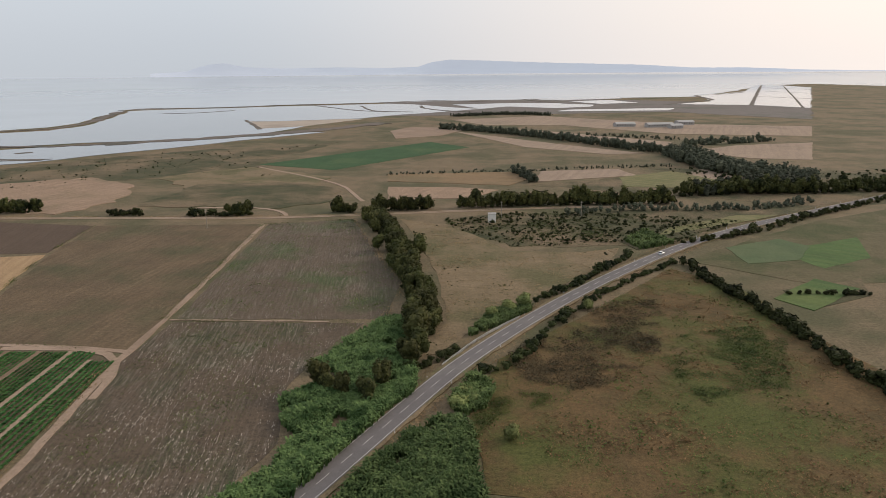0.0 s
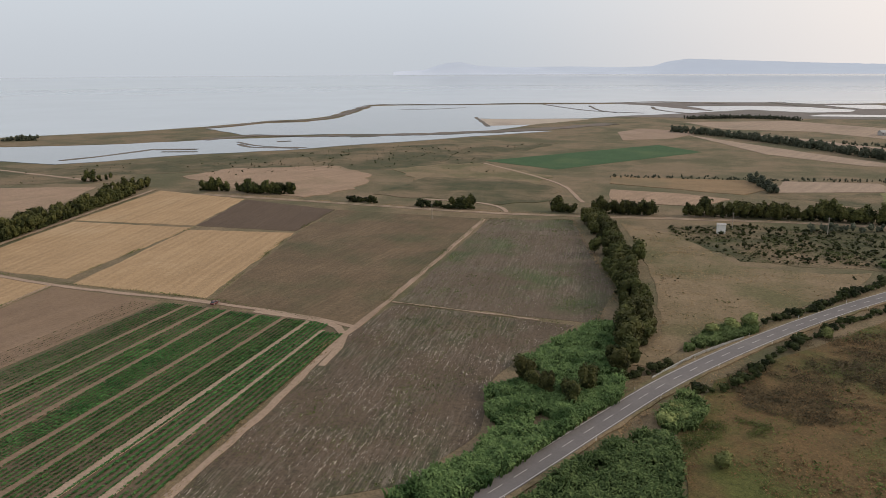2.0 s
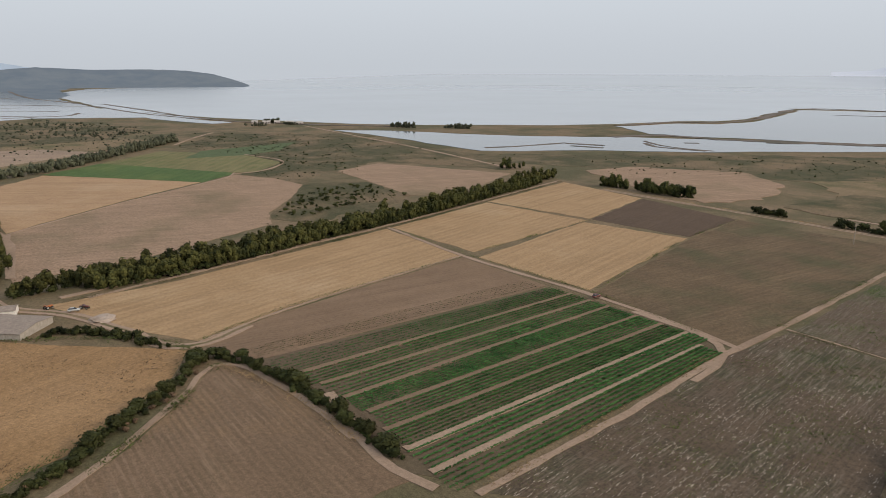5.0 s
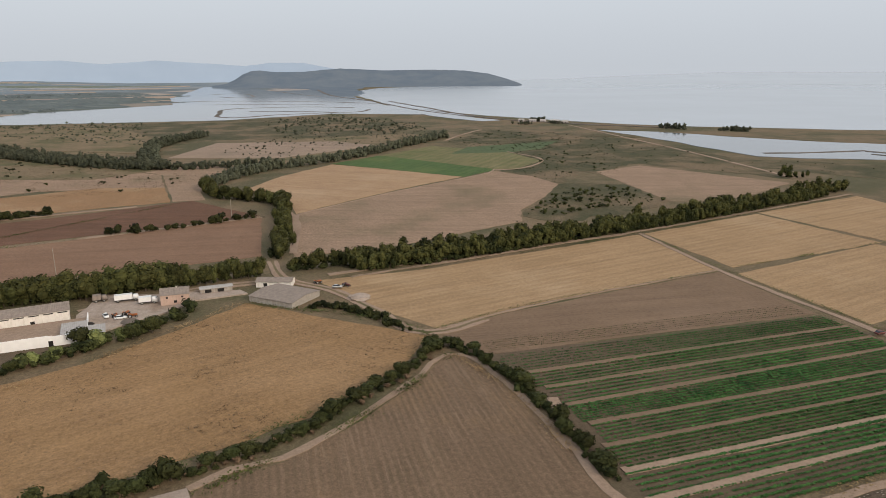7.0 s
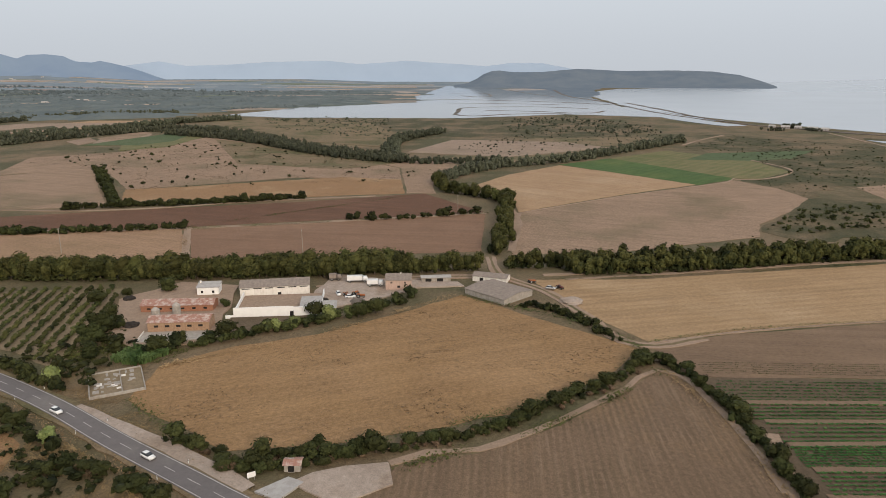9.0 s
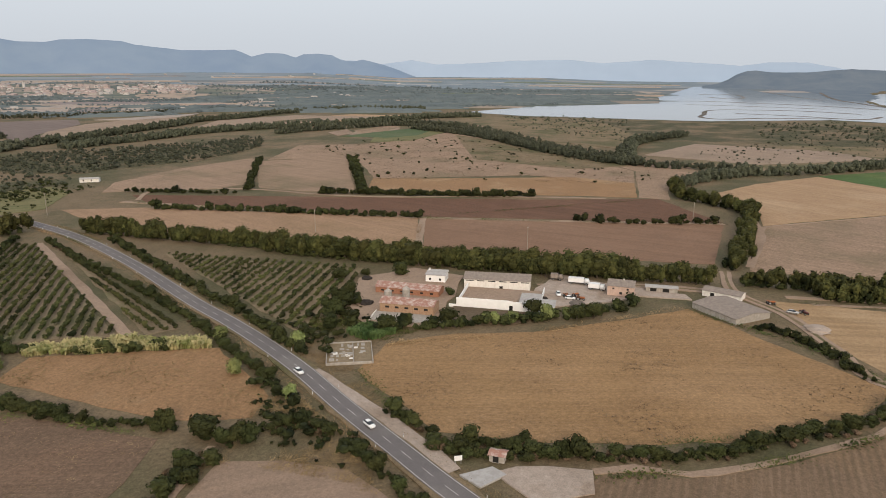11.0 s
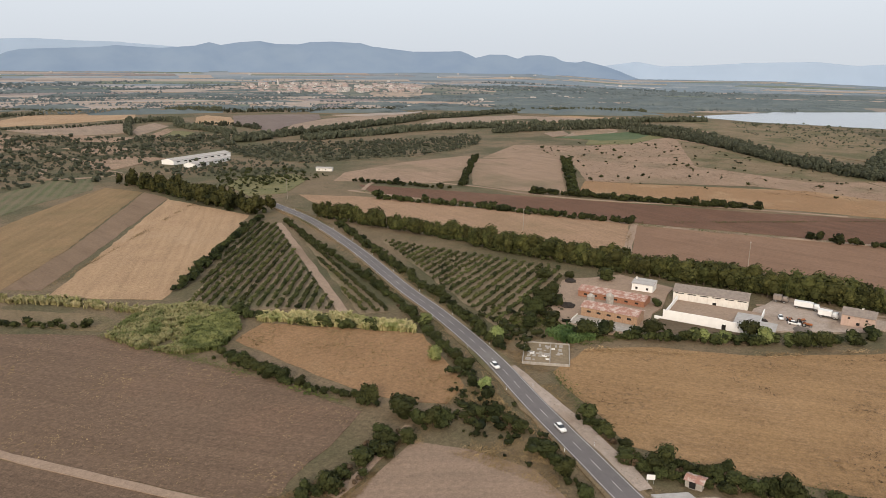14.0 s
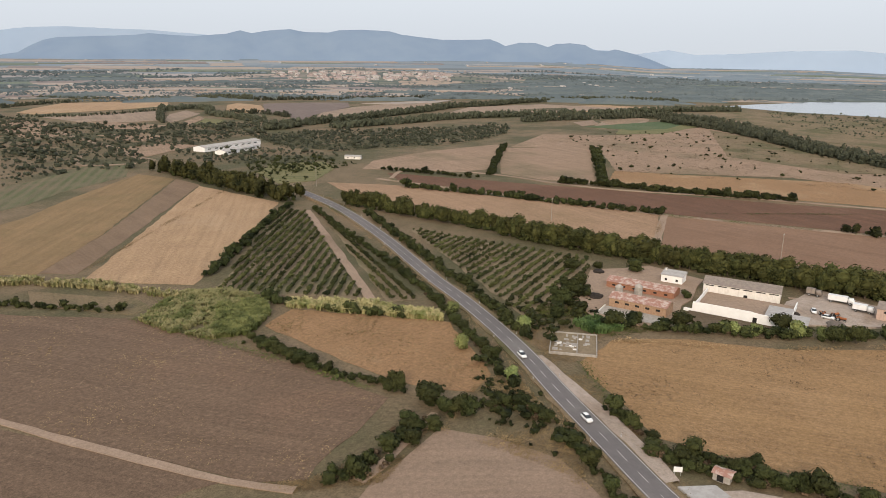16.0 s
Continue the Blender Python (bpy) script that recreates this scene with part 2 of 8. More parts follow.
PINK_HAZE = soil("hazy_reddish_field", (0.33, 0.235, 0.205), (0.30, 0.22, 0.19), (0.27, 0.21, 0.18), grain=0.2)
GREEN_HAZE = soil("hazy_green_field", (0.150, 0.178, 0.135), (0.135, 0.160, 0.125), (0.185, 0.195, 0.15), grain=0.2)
GREEN_FAR = soil("distant_green_crop", (0.085, 0.115, 0.052), (0.072, 0.100, 0.047), (0.105, 0.122, 0.060), grain=0.3)
ORANGE_FAR = soil("distant_orange_stubble", (0.235, 0.155, 0.085), (0.20, 0.135, 0.075), (0.165, 0.125, 0.07), deg=5, rows=7.0, row_col=(0.17, 0.115, 0.065), row_amt=0.5, grain=0.45)
# Mud lightened beyond its own tone: haze put into the colour.
MUD = soil("salt_marsh_mud", (0.165, 0.142, 0.128), (0.140, 0.122, 0.110), (0.110, 0.108, 0.085), grain=0.3, big=0.006)
DRY_SAND = soil("dry_sand_flat", (0.40, 0.335, 0.275), (0.36, 0.30, 0.245), (0.31, 0.255, 0.21), grain=0.2)
DRY_OLIVE = soil("olive_tan_dry_grass", (0.242, 0.159, 0.082), (0.206, 0.140, 0.071), (0.170, 0.127, 0.061), deg=45, rows=5.5, row_col=(0.185, 0.121, 0.063), row_amt=0.4, grain=0.4)
UMBER = soil("red_brown_earth", (0.145, 0.076, 0.047), (0.122, 0.065, 0.040), (0.161, 0.089, 0.055), deg=75, rows=4.0, row_col=(0.105, 0.056, 0.035), row_amt=0.3, grain=0.40)
PASTURE = soil("rough_pasture", (0.211, 0.153, 0.093), (0.168, 0.125, 0.072), (0.107, 0.096, 0.045), grain=0.6, big=0.02, patch_at=(0.46, 0.62))
PASTURE_DARK = soil("weedy_autumn_pasture", (0.130, 0.104, 0.058), (0.096, 0.083, 0.043), (0.064, 0.070, 0.028), grain=0.6, big=0.02, patch_at=(0.45, 0.6))
HEATH = soil("scrubby_heath", (0.092, 0.080, 0.042), (0.052, 0.055, 0.025), (0.165, 0.120, 0.072), grain=0.8, big=0.016, patch_at=(0.46, 0.6))
MEADOW = soil("autumn_meadow", (0.140, 0.086, 0.038), (0.085, 0.060, 0.026), (0.078, 0.082, 0.023), grain=0.6, big=0.02, patch_at=(0.47, 0.58))
LUSH = soil("alfalfa", (0.073, 0.120, 0.036), (0.057, 0.098, 0.031), (0.104, 0.133, 0.042), deg=140, rows=8.0, row_col=(0.104, 0.133, 0.047), row_amt=0.4, grain=0.35)
TILLED_WARM = soil("warm_tilled_earth", (0.222, 0.132, 0.084), (0.199, 0.119, 0.076), (0.240, 0.146, 0.095), deg=84, rows=3.0, row_col=(0.176, 0.105, 0.066), row_amt=0.3, grain=0.4)
STREAK_PALE = soil("pale_harvested_rows", (0.117, 0.086, 0.060), (0.096, 0.073, 0.051), (0.066, 0.081, 0.034), deg=97, rows=1.9, row_col=(0.079, 0.058, 0.039), row_amt=0.45, streak=(0.244, 0.197, 0.155), streak_amt=0.5, broken=(0.46, 0.62), aspect=(1.3, 0.10), grain=0.55, big=0.02, patch_at=(0.48, 0.6))
STRIPED = soil("striped_vegetable_soil", (0.150, 0.125, 0.075), (0.130, 0.115, 0.065), (0.165, 0.125, 0.08), deg=58, rows=6.5, row_col=(0.060, 0.090, 0.030), row_amt=0.9, grain=0.35)
GROVE_SOIL = soil("grove_floor", (0.235, 0.178, 0.115), (0.198, 0.155, 0.096), (0.150, 0.136, 0.072), grain=0.4, big=0.03)
YELLOWGREEN = soil("thin_green_crop", (0.185, 0.160, 0.078), (0.150, 0.140, 0.062), (0.115, 0.125, 0.048), deg=140, rows=9.0, row_col=(0.090, 0.110, 0.040), row_amt=0.6, grain=0.4)
DEEPGREEN = soil("dark_green_crop", (0.042, 0.088, 0.034), (0.034, 0.072, 0.028), (0.060, 0.096, 0.038), grain=0.3)
BANDSOIL = soil("crop_bed_soil", (0.122, 0.090, 0.058), (0.105, 0.077, 0.050), (0.082, 0.077, 0.039), grain=0.4)
DUST = soil("dusty_track", (0.322, 0.233, 0.171), (0.280, 0.202, 0.144), (0.220, 0.155, 0.109), grain=0.3, bump=0.3)
GRAVEL = soil("pale_gravel", (0.385, 0.315, 0.262), (0.330, 0.265, 0.215), (0.265, 0.200, 0.150), grain=0.35, big=0.05)
SAND = soil("damp_sand_bank", (0.155, 0.127, 0.107), (0.128, 0.108, 0.092), (0.095, 0.088, 0.070), grain=0.3, bump=0.2)
LANE = soil("bare_bed_lane", (0.210, 0.144, 0.096), (0.181, 0.122, 0.083), (0.162, 0.122, 0.078), grain=0.3)
ASPHALT = soil("worn_asphalt", (0.156, 0.140, 0.137), (0.134, 0.122, 0.120), (0.175, 0.159, 0.150), grain=0.15, bump=0.1, big=0.05)
PAINT = plain("road_paint", (0.50, 0.48, 0.45), (0.33, 0.31, 0.29), 0.7, 1.5)
# Haze over the sea is put into its base colour, far paler than water.
SEA = water_mat("hazy_sea_water", (0.35, 0.38, 0.405), 0.18, 0.03)
LAGOON = water_mat("lagoon_water", (0.16, 0.17, 0.175), 0.08, 0.05)
BARK = plain("bark", (0.10, 0.075, 0.055), (0.06, 0.045, 0.035), 0.95, 3.0)
LEAF_BELT = leafy("belt_tree_leaves", (0.017, 0.022, 0.008), (0.064, 0.066, 0.021), 0.018)
LEAF_BUSH = leafy("bush_leaves", (0.012, 0.016, 0.006), (0.041, 0.047, 0.016), 0.02)
LEAF_REED = leafy("reed_leaves", (0.034, 0.062, 0.018), (0.105, 0.150, 0.052), 0.02)
LEAF_REED_PALE = leafy("pale_reed_leaves", (0.07, 0.095, 0.03), (0.17, 0.19, 0.07), 0.02)
LEAF_CANE = leafy("dry_cane", (0.13, 0.15, 0.05), (0.30, 0.27, 0.13), 0.02)
LEAF_OLIVE = leafy("grove_leaves", (0.021, 0.028, 0.010), (0.070, 0.076, 0.027), 0.02)
LEAF_CROP = leafy("crop_leaves", (0.022, 0.062, 0.016), (0.050, 0.108, 0.030), 0.02)
LEAF_GRASS = leafy("dry_grass_tufts", (0.15, 0.102, 0.05), (0.27, 0.19, 0.10), 0.01)
LEAF_DRY = leafy("dry_brown_shrub", (0.060, 0.040, 0.024), (0.135, 0.095, 0.060), 0.01)
LEAF_RUSSET = leafy("russet_grass", (0.085, 0.052, 0.024), (0.155, 0.098, 0.046), 0.01)
LEAF_BURNT = leafy("dark_withered_grass", (0.042, 0.034, 0.018), (0.078, 0.060, 0.032), 0.01)
LEAF_WASTE = leafy("bleached_stalks", (0.150, 0.123, 0.097), (0.264, 0.224, 0.185), 0.01)
LEAF_WEED = leafy("green_weeds", (0.04, 0.055, 0.016), (0.085, 0.10, 0.03), 0.02)
# Distant foliage: haze put in as paler leaf tones with less contrast.
LEAF_FAR = leafy("distant_leaves_in_haze", (0.046, 0.052, 0.036), (0.074, 0.080, 0.052), 0.015)
# Far woods: blue haze put into the leaf colour, with a glow added.
LEAF_HAZE = distant("plain_woods_in_haze", (0.075, 0.090, 0.094), (0.102, 0.118, 0.119), 0.45, 0.01)
LEAF_HAZE_FAR = distant("far_plain_woods_in_haze", (0.105, 0.130, 0.150), (0.135, 0.160, 0.178), 0.55, 0.008)
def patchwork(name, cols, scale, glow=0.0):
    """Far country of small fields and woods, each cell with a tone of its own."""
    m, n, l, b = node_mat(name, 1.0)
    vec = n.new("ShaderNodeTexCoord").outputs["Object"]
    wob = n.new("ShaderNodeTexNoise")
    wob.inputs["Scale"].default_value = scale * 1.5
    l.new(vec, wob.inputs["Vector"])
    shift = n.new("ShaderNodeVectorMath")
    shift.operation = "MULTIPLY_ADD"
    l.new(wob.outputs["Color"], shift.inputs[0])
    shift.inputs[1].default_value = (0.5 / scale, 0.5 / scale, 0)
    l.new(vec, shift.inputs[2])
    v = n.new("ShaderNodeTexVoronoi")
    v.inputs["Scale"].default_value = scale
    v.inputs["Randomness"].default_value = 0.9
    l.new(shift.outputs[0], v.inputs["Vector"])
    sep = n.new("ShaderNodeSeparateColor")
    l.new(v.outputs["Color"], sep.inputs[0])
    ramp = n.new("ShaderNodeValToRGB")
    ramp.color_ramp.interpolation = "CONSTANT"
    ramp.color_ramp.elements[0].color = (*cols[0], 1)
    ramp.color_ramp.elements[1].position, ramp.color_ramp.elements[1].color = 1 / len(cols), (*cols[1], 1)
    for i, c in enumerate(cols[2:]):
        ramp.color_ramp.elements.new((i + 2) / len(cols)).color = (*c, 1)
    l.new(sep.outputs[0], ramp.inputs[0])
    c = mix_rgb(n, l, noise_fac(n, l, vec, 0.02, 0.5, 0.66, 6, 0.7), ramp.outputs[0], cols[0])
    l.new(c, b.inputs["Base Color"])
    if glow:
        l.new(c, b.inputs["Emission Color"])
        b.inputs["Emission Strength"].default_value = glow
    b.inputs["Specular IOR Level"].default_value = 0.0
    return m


# Haze put into the field colours: each farther ring is paler and bluer.
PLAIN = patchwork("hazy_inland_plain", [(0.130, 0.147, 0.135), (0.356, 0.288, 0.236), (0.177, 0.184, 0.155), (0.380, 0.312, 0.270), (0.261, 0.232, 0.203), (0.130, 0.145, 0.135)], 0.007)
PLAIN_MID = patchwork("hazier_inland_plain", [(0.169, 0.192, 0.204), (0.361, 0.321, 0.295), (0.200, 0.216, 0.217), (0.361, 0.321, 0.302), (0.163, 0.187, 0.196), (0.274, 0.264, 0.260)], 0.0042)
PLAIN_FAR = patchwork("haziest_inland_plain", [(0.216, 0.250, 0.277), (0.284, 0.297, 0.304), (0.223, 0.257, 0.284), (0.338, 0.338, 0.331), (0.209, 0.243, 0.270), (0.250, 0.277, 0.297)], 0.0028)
PLASTER = plain("white_plaster", (0.74, 0.71, 0.66), (0.68, 0.64, 0.59), 0.85, 0.5, grime=(0.46, 0.41, 0.35))
WHITEWASH = plain("fresh_whitewash", (0.83, 0.82, 0.80), (0.78, 0.77, 0.75), 0.85, 0.5)
# Far houses: haze put into the wall and roof colours as greyer tones.
PLASTER_WHITE_FAR = plain("village_whitewash_in_haze", (0.56, 0.53, 0.51), (0.50, 0.47, 0.45), 0.9, 0.2)
PLASTER_FAR = plain("village_plaster_in_haze", (0.430, 0.389, 0.365), (0.380, 0.341, 0.322), 0.9, 0.2)
TILE_FAR = plain("village_tiles_in_haze", (0.342, 0.273, 0.251), (0.294, 0.242, 0.225), 0.9, 0.2)
PINK_FAR = plain("village_pink_in_haze", (0.43, 0.355, 0.33), (0.39, 0.325, 0.30), 0.9, 0.2)
PINK = plain("pink_render", (0.52, 0.38, 0.31), (0.46, 0.33, 0.27), 0.85, 0.5, grime=(0.33, 0.25, 0.2))
BRICK = plain("orange_hollow_brick", (0.34, 0.165, 0.10), (0.28, 0.13, 0.08), 0.9, 1.4, grime=(0.22, 0.12, 0.08))
BRICK_PALE = plain("tan_hollow_brick", (0.38, 0.255, 0.165), (0.31, 0.19, 0.12), 0.9, 1.4, grime=(0.23, 0.15, 0.10))
RUST = plain("rusted_roof_sheet", (0.31, 0.165, 0.125), (0.46, 0.37, 0.32), 0.8, 0.55, lo=0.45, hi=0.6)
FIBRE = plain("grey_fibre_cement", (0.27, 0.225, 0.19), (0.21, 0.175, 0.15), 0.9, 0.7, grime=(0.15, 0.12, 0.10))
FIBRE_PALE = plain("pale_fibre_cement", (0.40, 0.38, 0.36), (0.33, 0.31, 0.29), 0.9, 0.7)
CONCRETE = plain("weathered_concrete", (0.38, 0.35, 0.31), (0.30, 0.27, 0.235), 0.9, 0.7, grime=(0.2, 0.17, 0.14))
HOLE = plain("dark_opening", (0.02, 0.018, 0.016), (0.015, 0.014, 0.013), 0.9)
TILE = plain("terracotta_roof", (0.40, 0.20, 0.13), (0.33, 0.17, 0.11), 0.9, 0.8)
STEEL = plain("galvanised_steel", (0.55, 0.55, 0.54), (0.45, 0.45, 0.44), 0.45, 1.0, metal=0.6)
WHITE_PAINT = plain("white_vehicle_paint", (0.78, 0.78, 0.77), (0.72, 0.72, 0.71), 0.3, 0.5, spec=0.5)
RED_PAINT = plain("dark_red_paint", (0.13, 0.035, 0.03), (0.10, 0.03, 0.026), 0.4, 0.5, spec=0.5)
ORANGE_PAINT = plain("faded_orange_machine_paint", (0.36, 0.12, 0.04), (0.25, 0.10, 0.05), 0.6, 1.0)
RUBBER = plain("black_rubber", (0.02, 0.02, 0.02), (0.03, 0.03, 0.03), 0.9)
GLASS_DARK = plain("dark_window_glass", (0.03, 0.035, 0.04), (0.04, 0.045, 0.05), 0.08, spec=0.6)
TARP = plain("burnt_dark_scrap", (0.028, 0.025, 0.023), (0.055, 0.045, 0.038), 0.95, 1.2, spec=0.1)
WOOD = plain("grey_pole_wood", (0.34, 0.29, 0.24), (0.27, 0.23, 0.19), 0.9, 2.0)
# Backdrop tones: blue haze put into the colour, with emission on top.
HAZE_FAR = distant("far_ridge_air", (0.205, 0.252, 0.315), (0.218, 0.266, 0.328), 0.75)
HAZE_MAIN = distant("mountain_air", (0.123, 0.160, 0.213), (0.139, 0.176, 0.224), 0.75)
HAZE_HEAD = distant("headland_scrub_in_haze", (0.086, 0.106, 0.130), (0.106, 0.124, 0.142), 0.66, 0.012)
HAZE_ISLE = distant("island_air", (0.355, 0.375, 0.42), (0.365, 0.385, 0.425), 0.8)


# ---- building helpers ----
def mesh_of(name, verts, faces, material):
    me = bpy.data.meshes.new(name)
    me.from_pydata([tuple(v) for v in verts], [], [tuple(f) for f in faces])
    me.materials.append(material)
    me.update()
    return me


def part(name, bm, material, parent=None, label=""):
    me = bpy.data.meshes.new(name)
    bm.normal_update()
    bm.to_mesh(me)
    bm.free()
    me.materials.append(material)
    ob = new(name, me)
    if parent:
        ob.parent = parent
    if label:
        ob["label"] = label
    return ob


def jagged(points, step, amount, rng, closed=True):
    """A line through the points, broken into short lengths that wander a little."""
    out = []
    n = len(points)
    for i in range(n if closed else n - 1):
        a, b = Vector(points[i]).to_2d(), Vector(points[(i + 1) % n]).to_2d()
        k = max(1, min(60, int((b - a).length / step)))
        side = Vector((-(b - a).y, (b - a).x)).normalized()
        for j in range(k):
            w = 0 if j == 0 else rng.uniform(-amount, amount)
            out.append(a + (b - a) * (j / k) + side * w)
    if not closed:
        out.append(Vector(points[-1]).to_2d())
    return out


def sheet(name, points, z, material, label, category, kind="structure", step=7.0, rough=0.7, seed=1):
    """A level piece of ground with a slightly uneven outline and a bank round it, so that it has thickness."""
    rng = random.Random(seed + len(name))
    line = jagged(points, step, rough, rng)
    bm = bmesh.new()
    top = bm.faces.new([bm.verts.new((p.x, p.y, z)) for p in line])
    if top.normal.z < 0 or sum((line[i - 1].x * line[i].y - line[i].x * line[i - 1].y) for i in range(len(line))) < 0:
        top.normal_flip()
    skirt = bmesh.ops.extrude_edge_only(bm, edges=list(top.edges))
    for v in skirt["geom"]:
        if isinstance(v, bmesh.types.BMVert):
            v.co.z = -0.3
    bmesh.ops.triangulate(bm, faces=[top])
    return tagged(part(name, bm, material), label, category, kind=kind)


def smooth_line(points, step):
    """A smooth line through the points, sampled about every step metres; its bends keep to the shorter of two lengths."""
    p = [Vector(q).to_2d() for q in points]
    d = [(b - a) / max(1e-6, (b - a).length) for a, b in zip(p, p[1:])]
    tan = [d[0]] + [(a + b).normalized() for a, b in zip(d, d[1:])] + [d[-1]]
    out = []
    for i in range(len(p) - 1):
        size = (p[i + 1] - p[i]).length
        k = max(1, int(size / step))
        for j in range(k):
            t = j / k
            out.append(p[i] * (2 * t ** 3 - 3 * t * t + 1) + tan[i] * size * (t ** 3 - 2 * t * t + t)
                       + p[i + 1] * (3 * t * t - 2 * t ** 3) + tan[i + 1] * size * (t ** 3 - t * t))
    out.append(p[-1])
    return out


def strip_bm(line, left, right, z, bm=None, wander=0.0, rng=None):
    """A ribbon along the line, from left to right metres of it (right of the way it heads is positive)."""
    bm = bm or bmesh.new()
    prev = None
    for i, q in enumerate(line):
        d = (line[min(i + 1, len(line) - 1)] - line[max(i - 1, 0)]).normalized()
        s = Vector((d.y, -d.x))
        wl = rng.uniform(-wander, wander) if rng else 0
        wr = rng.uniform(-wander, wander) if rng else 0
        a, b = q + s * (left + wl), q + s * (right + wr)
        row = [bm.verts.new((a.x, a.y, -0.2)), bm.verts.new((a.x, a.y, z)), bm.verts.new((b.x, b.y, z)), bm.verts.new((b.x, b.y, -0.2))]
        if prev:
            for k in range(3):
                bm.faces.new((prev[k], row[k], row[k + 1], prev[k + 1]))
        prev = row
    bmesh.ops.recalc_face_normals(bm, faces=bm.faces)
    return bm


WAYS = []


def track(name, points, width, z=0.2, material=None, label="", category="track", step=6, wander=0.4):
    rng = random.Random(len(points) * 7 + int(width * 10))
    WAYS.append(name)
    z += 0.004 * (len(WAYS) % 50)
    bm = strip_bm(smooth_line(points, step), -width / 2, width / 2, z, None, wander, rng)
    way = part(name, bm, material or DUST)
    if name == "track" and width >= 4.8:
        part("grass_strip", strip_bm(smooth_line(points, step), -width * 0.14, width * 0.14, z + 0.012, None, width * 0.07, rng), PASTURE, way)
    return tagged(way, label or "pale dusty farm track between the fields", category, kind="structure")


def inside(p, poly):
    c = False
    for i in range(len(poly)):
        (x1, y1), (x2, y2) = poly[i - 1], poly[i]
        if (y1 > p[1]) != (y2 > p[1]) and p[0] < (x2 - x1) * (p[1] - y1) / (y2 - y1) + x1:
            c = not c
    return c


def scatter(poly, count, rng):
    xs, ys = [p[0] for p in poly], [p[1] for p in poly]
    out = []
    for _ in range(count * 40):
        p = (rng.uniform(min(xs), max(xs)), rng.uniform(min(ys), max(ys)))
        if inside(p, poly):
            out.append(p)
            if len(out) >= count:
                break
    return out


# ---- ground, water ----
def make_ground():
    """One sheet out to the horizon, with faint swells."""
    bm = bmesh.new()
    rings = [0, 60, 120, 200, 300, 420, 560, 720, 900, 1150, 1500, 2000, 2700, 3600, 4940]
    n = 72
    prev = None
    for r in rings:
        if r == 0:
            prev = [bm.verts.new((0, 0, 0))] * n
            continue
        row = [bm.verts.new((r * math.cos(2 * math.pi * k / n), r * math.sin(2 * math.pi * k / n), 0)) for k in range(n)]
        for k in range(n):
            q = [prev[k], row[k], row[(k + 1) % n], prev[(k + 1) % n]]
            bm.faces.new(list(dict.fromkeys(q)))
        prev = row
    return tagged(part("ground", bm, GROUND), "dry grassland plain with scrubby green patches", "ground", kind="structure")


make_ground()

sheet("water_sea", [(2025, 2472), (1726, 2770), (1578, 3399), (1283, 3181), (919, 2539), (660, 2109), (418, 2058), (-50, 1960), (-476, 1776), (-791, 1613), (-740, 1404), (-710, 1147), (-750, 928), (-795, 819), (-915, 661), (-994, 586), (-1083, 535), (-1189, 486), (-1266, 449), (-1420, 404), (-1688, 361), (-2282, 380), (-2701, 438), (-3123, 614), (-3277, 921), (-3439, 1332)] + [(4975 * math.cos(radians(a)), 4975 * math.sin(radians(a))) for a in (158.5, *range(156, 57, -3))], 0.35, SEA, "calm hazy grey sea meeting a milky horizon", "sea", step=60, rough=6)
sheet("water_sea", [(-764, 945), (-738, 983), (-728, 1065), (-685, 1122), (-684, 1213), (-749, 1423), (-817, 1638), (-963, 1835), (-1060, 1727), (-1247, 1562), (-1137, 1201), (-859, 900)], 0.37, SEA, "calm hazy grey sea off the lagoon bank", "sea", step=40, rough=5)
for i, (name, pts) in enumerate((("water_lagoon", [(-911, 495), (-857, 558), (-749, 616), (-666, 674), (-590, 761), (-430, 875), (-252, 984), (-340, 951), (-206, 1007), (-309, 865), (-405, 734), (-444, 672), (-518, 604), (-560, 532), (-589, 499), (-687, 498), (-725, 504), (-850, 499)]), ("water_lagoon", [(-718, 888), (-705, 921), (-694, 1013), (-644, 1055), (-637, 1147), (-697, 1368), (-761, 1566), (-705, 1609), (-582, 1651), (-461, 1721), (-328, 1767), (-214, 1816), (-128, 1755), (-41, 1625), (22, 1556), (-71, 1441), (-153, 1357), (-197, 1280), (-330, 1224), (-387, 1225), (-323, 1068), (-263, 1112), (-293, 963), (-367, 920), (-433, 887), (-499, 863), (-551, 833), (-588, 832), (-602, 818), (-650, 851)]),
                  ("water_lagoon", [(22, 1556), (86, 1643), (191, 1570), (269, 1611), (297, 1704), (230, 1787), (94, 1796), (-45, 1750)]),
                  ("water_lagoon", [(177, 1452), (408, 1463), (435, 1539), (207, 1508)]),
                  ("water_lagoon", [(172, 2082), (433, 2132), (426, 2021), (249, 1935), (194, 1973)]),
                  ("water_lagoon", [(255, 1872), (377, 1925), (415, 1775), (314, 1728)]),
                  ("water_lagoon", [(483, 1693), (603, 1817), (659, 2035), (684, 2186), (802, 2302), (934, 2482), (1242, 3190), (1352, 3355), (1326, 2849), (710, 1508), (633, 1638)]),
                  ("water_lagoon", [(-1392, -492), (-1676, -408), (-1922, -146), (-2303, -184), (-3667, -134), (-3769, 39), (-2919, 145), (-2983, 310), (-2282, 362), (-1689, 348), (-1226, 435), (-1324, 377), (-1422, 183), (-1310, -16), (-1327, -356)]), ("water_lagoon", [(-1736, 370), (-1499, 391), (-1244, 406), (-1137, 432), (-1129, 397), (-1234, 363), (-1508, 322)]))):
    sheet(name, pts, 0.5 + 0.01 * i, LAGOON, "shallow still lagoon mirroring the pale sky", "lagoon", step=25, rough=4)


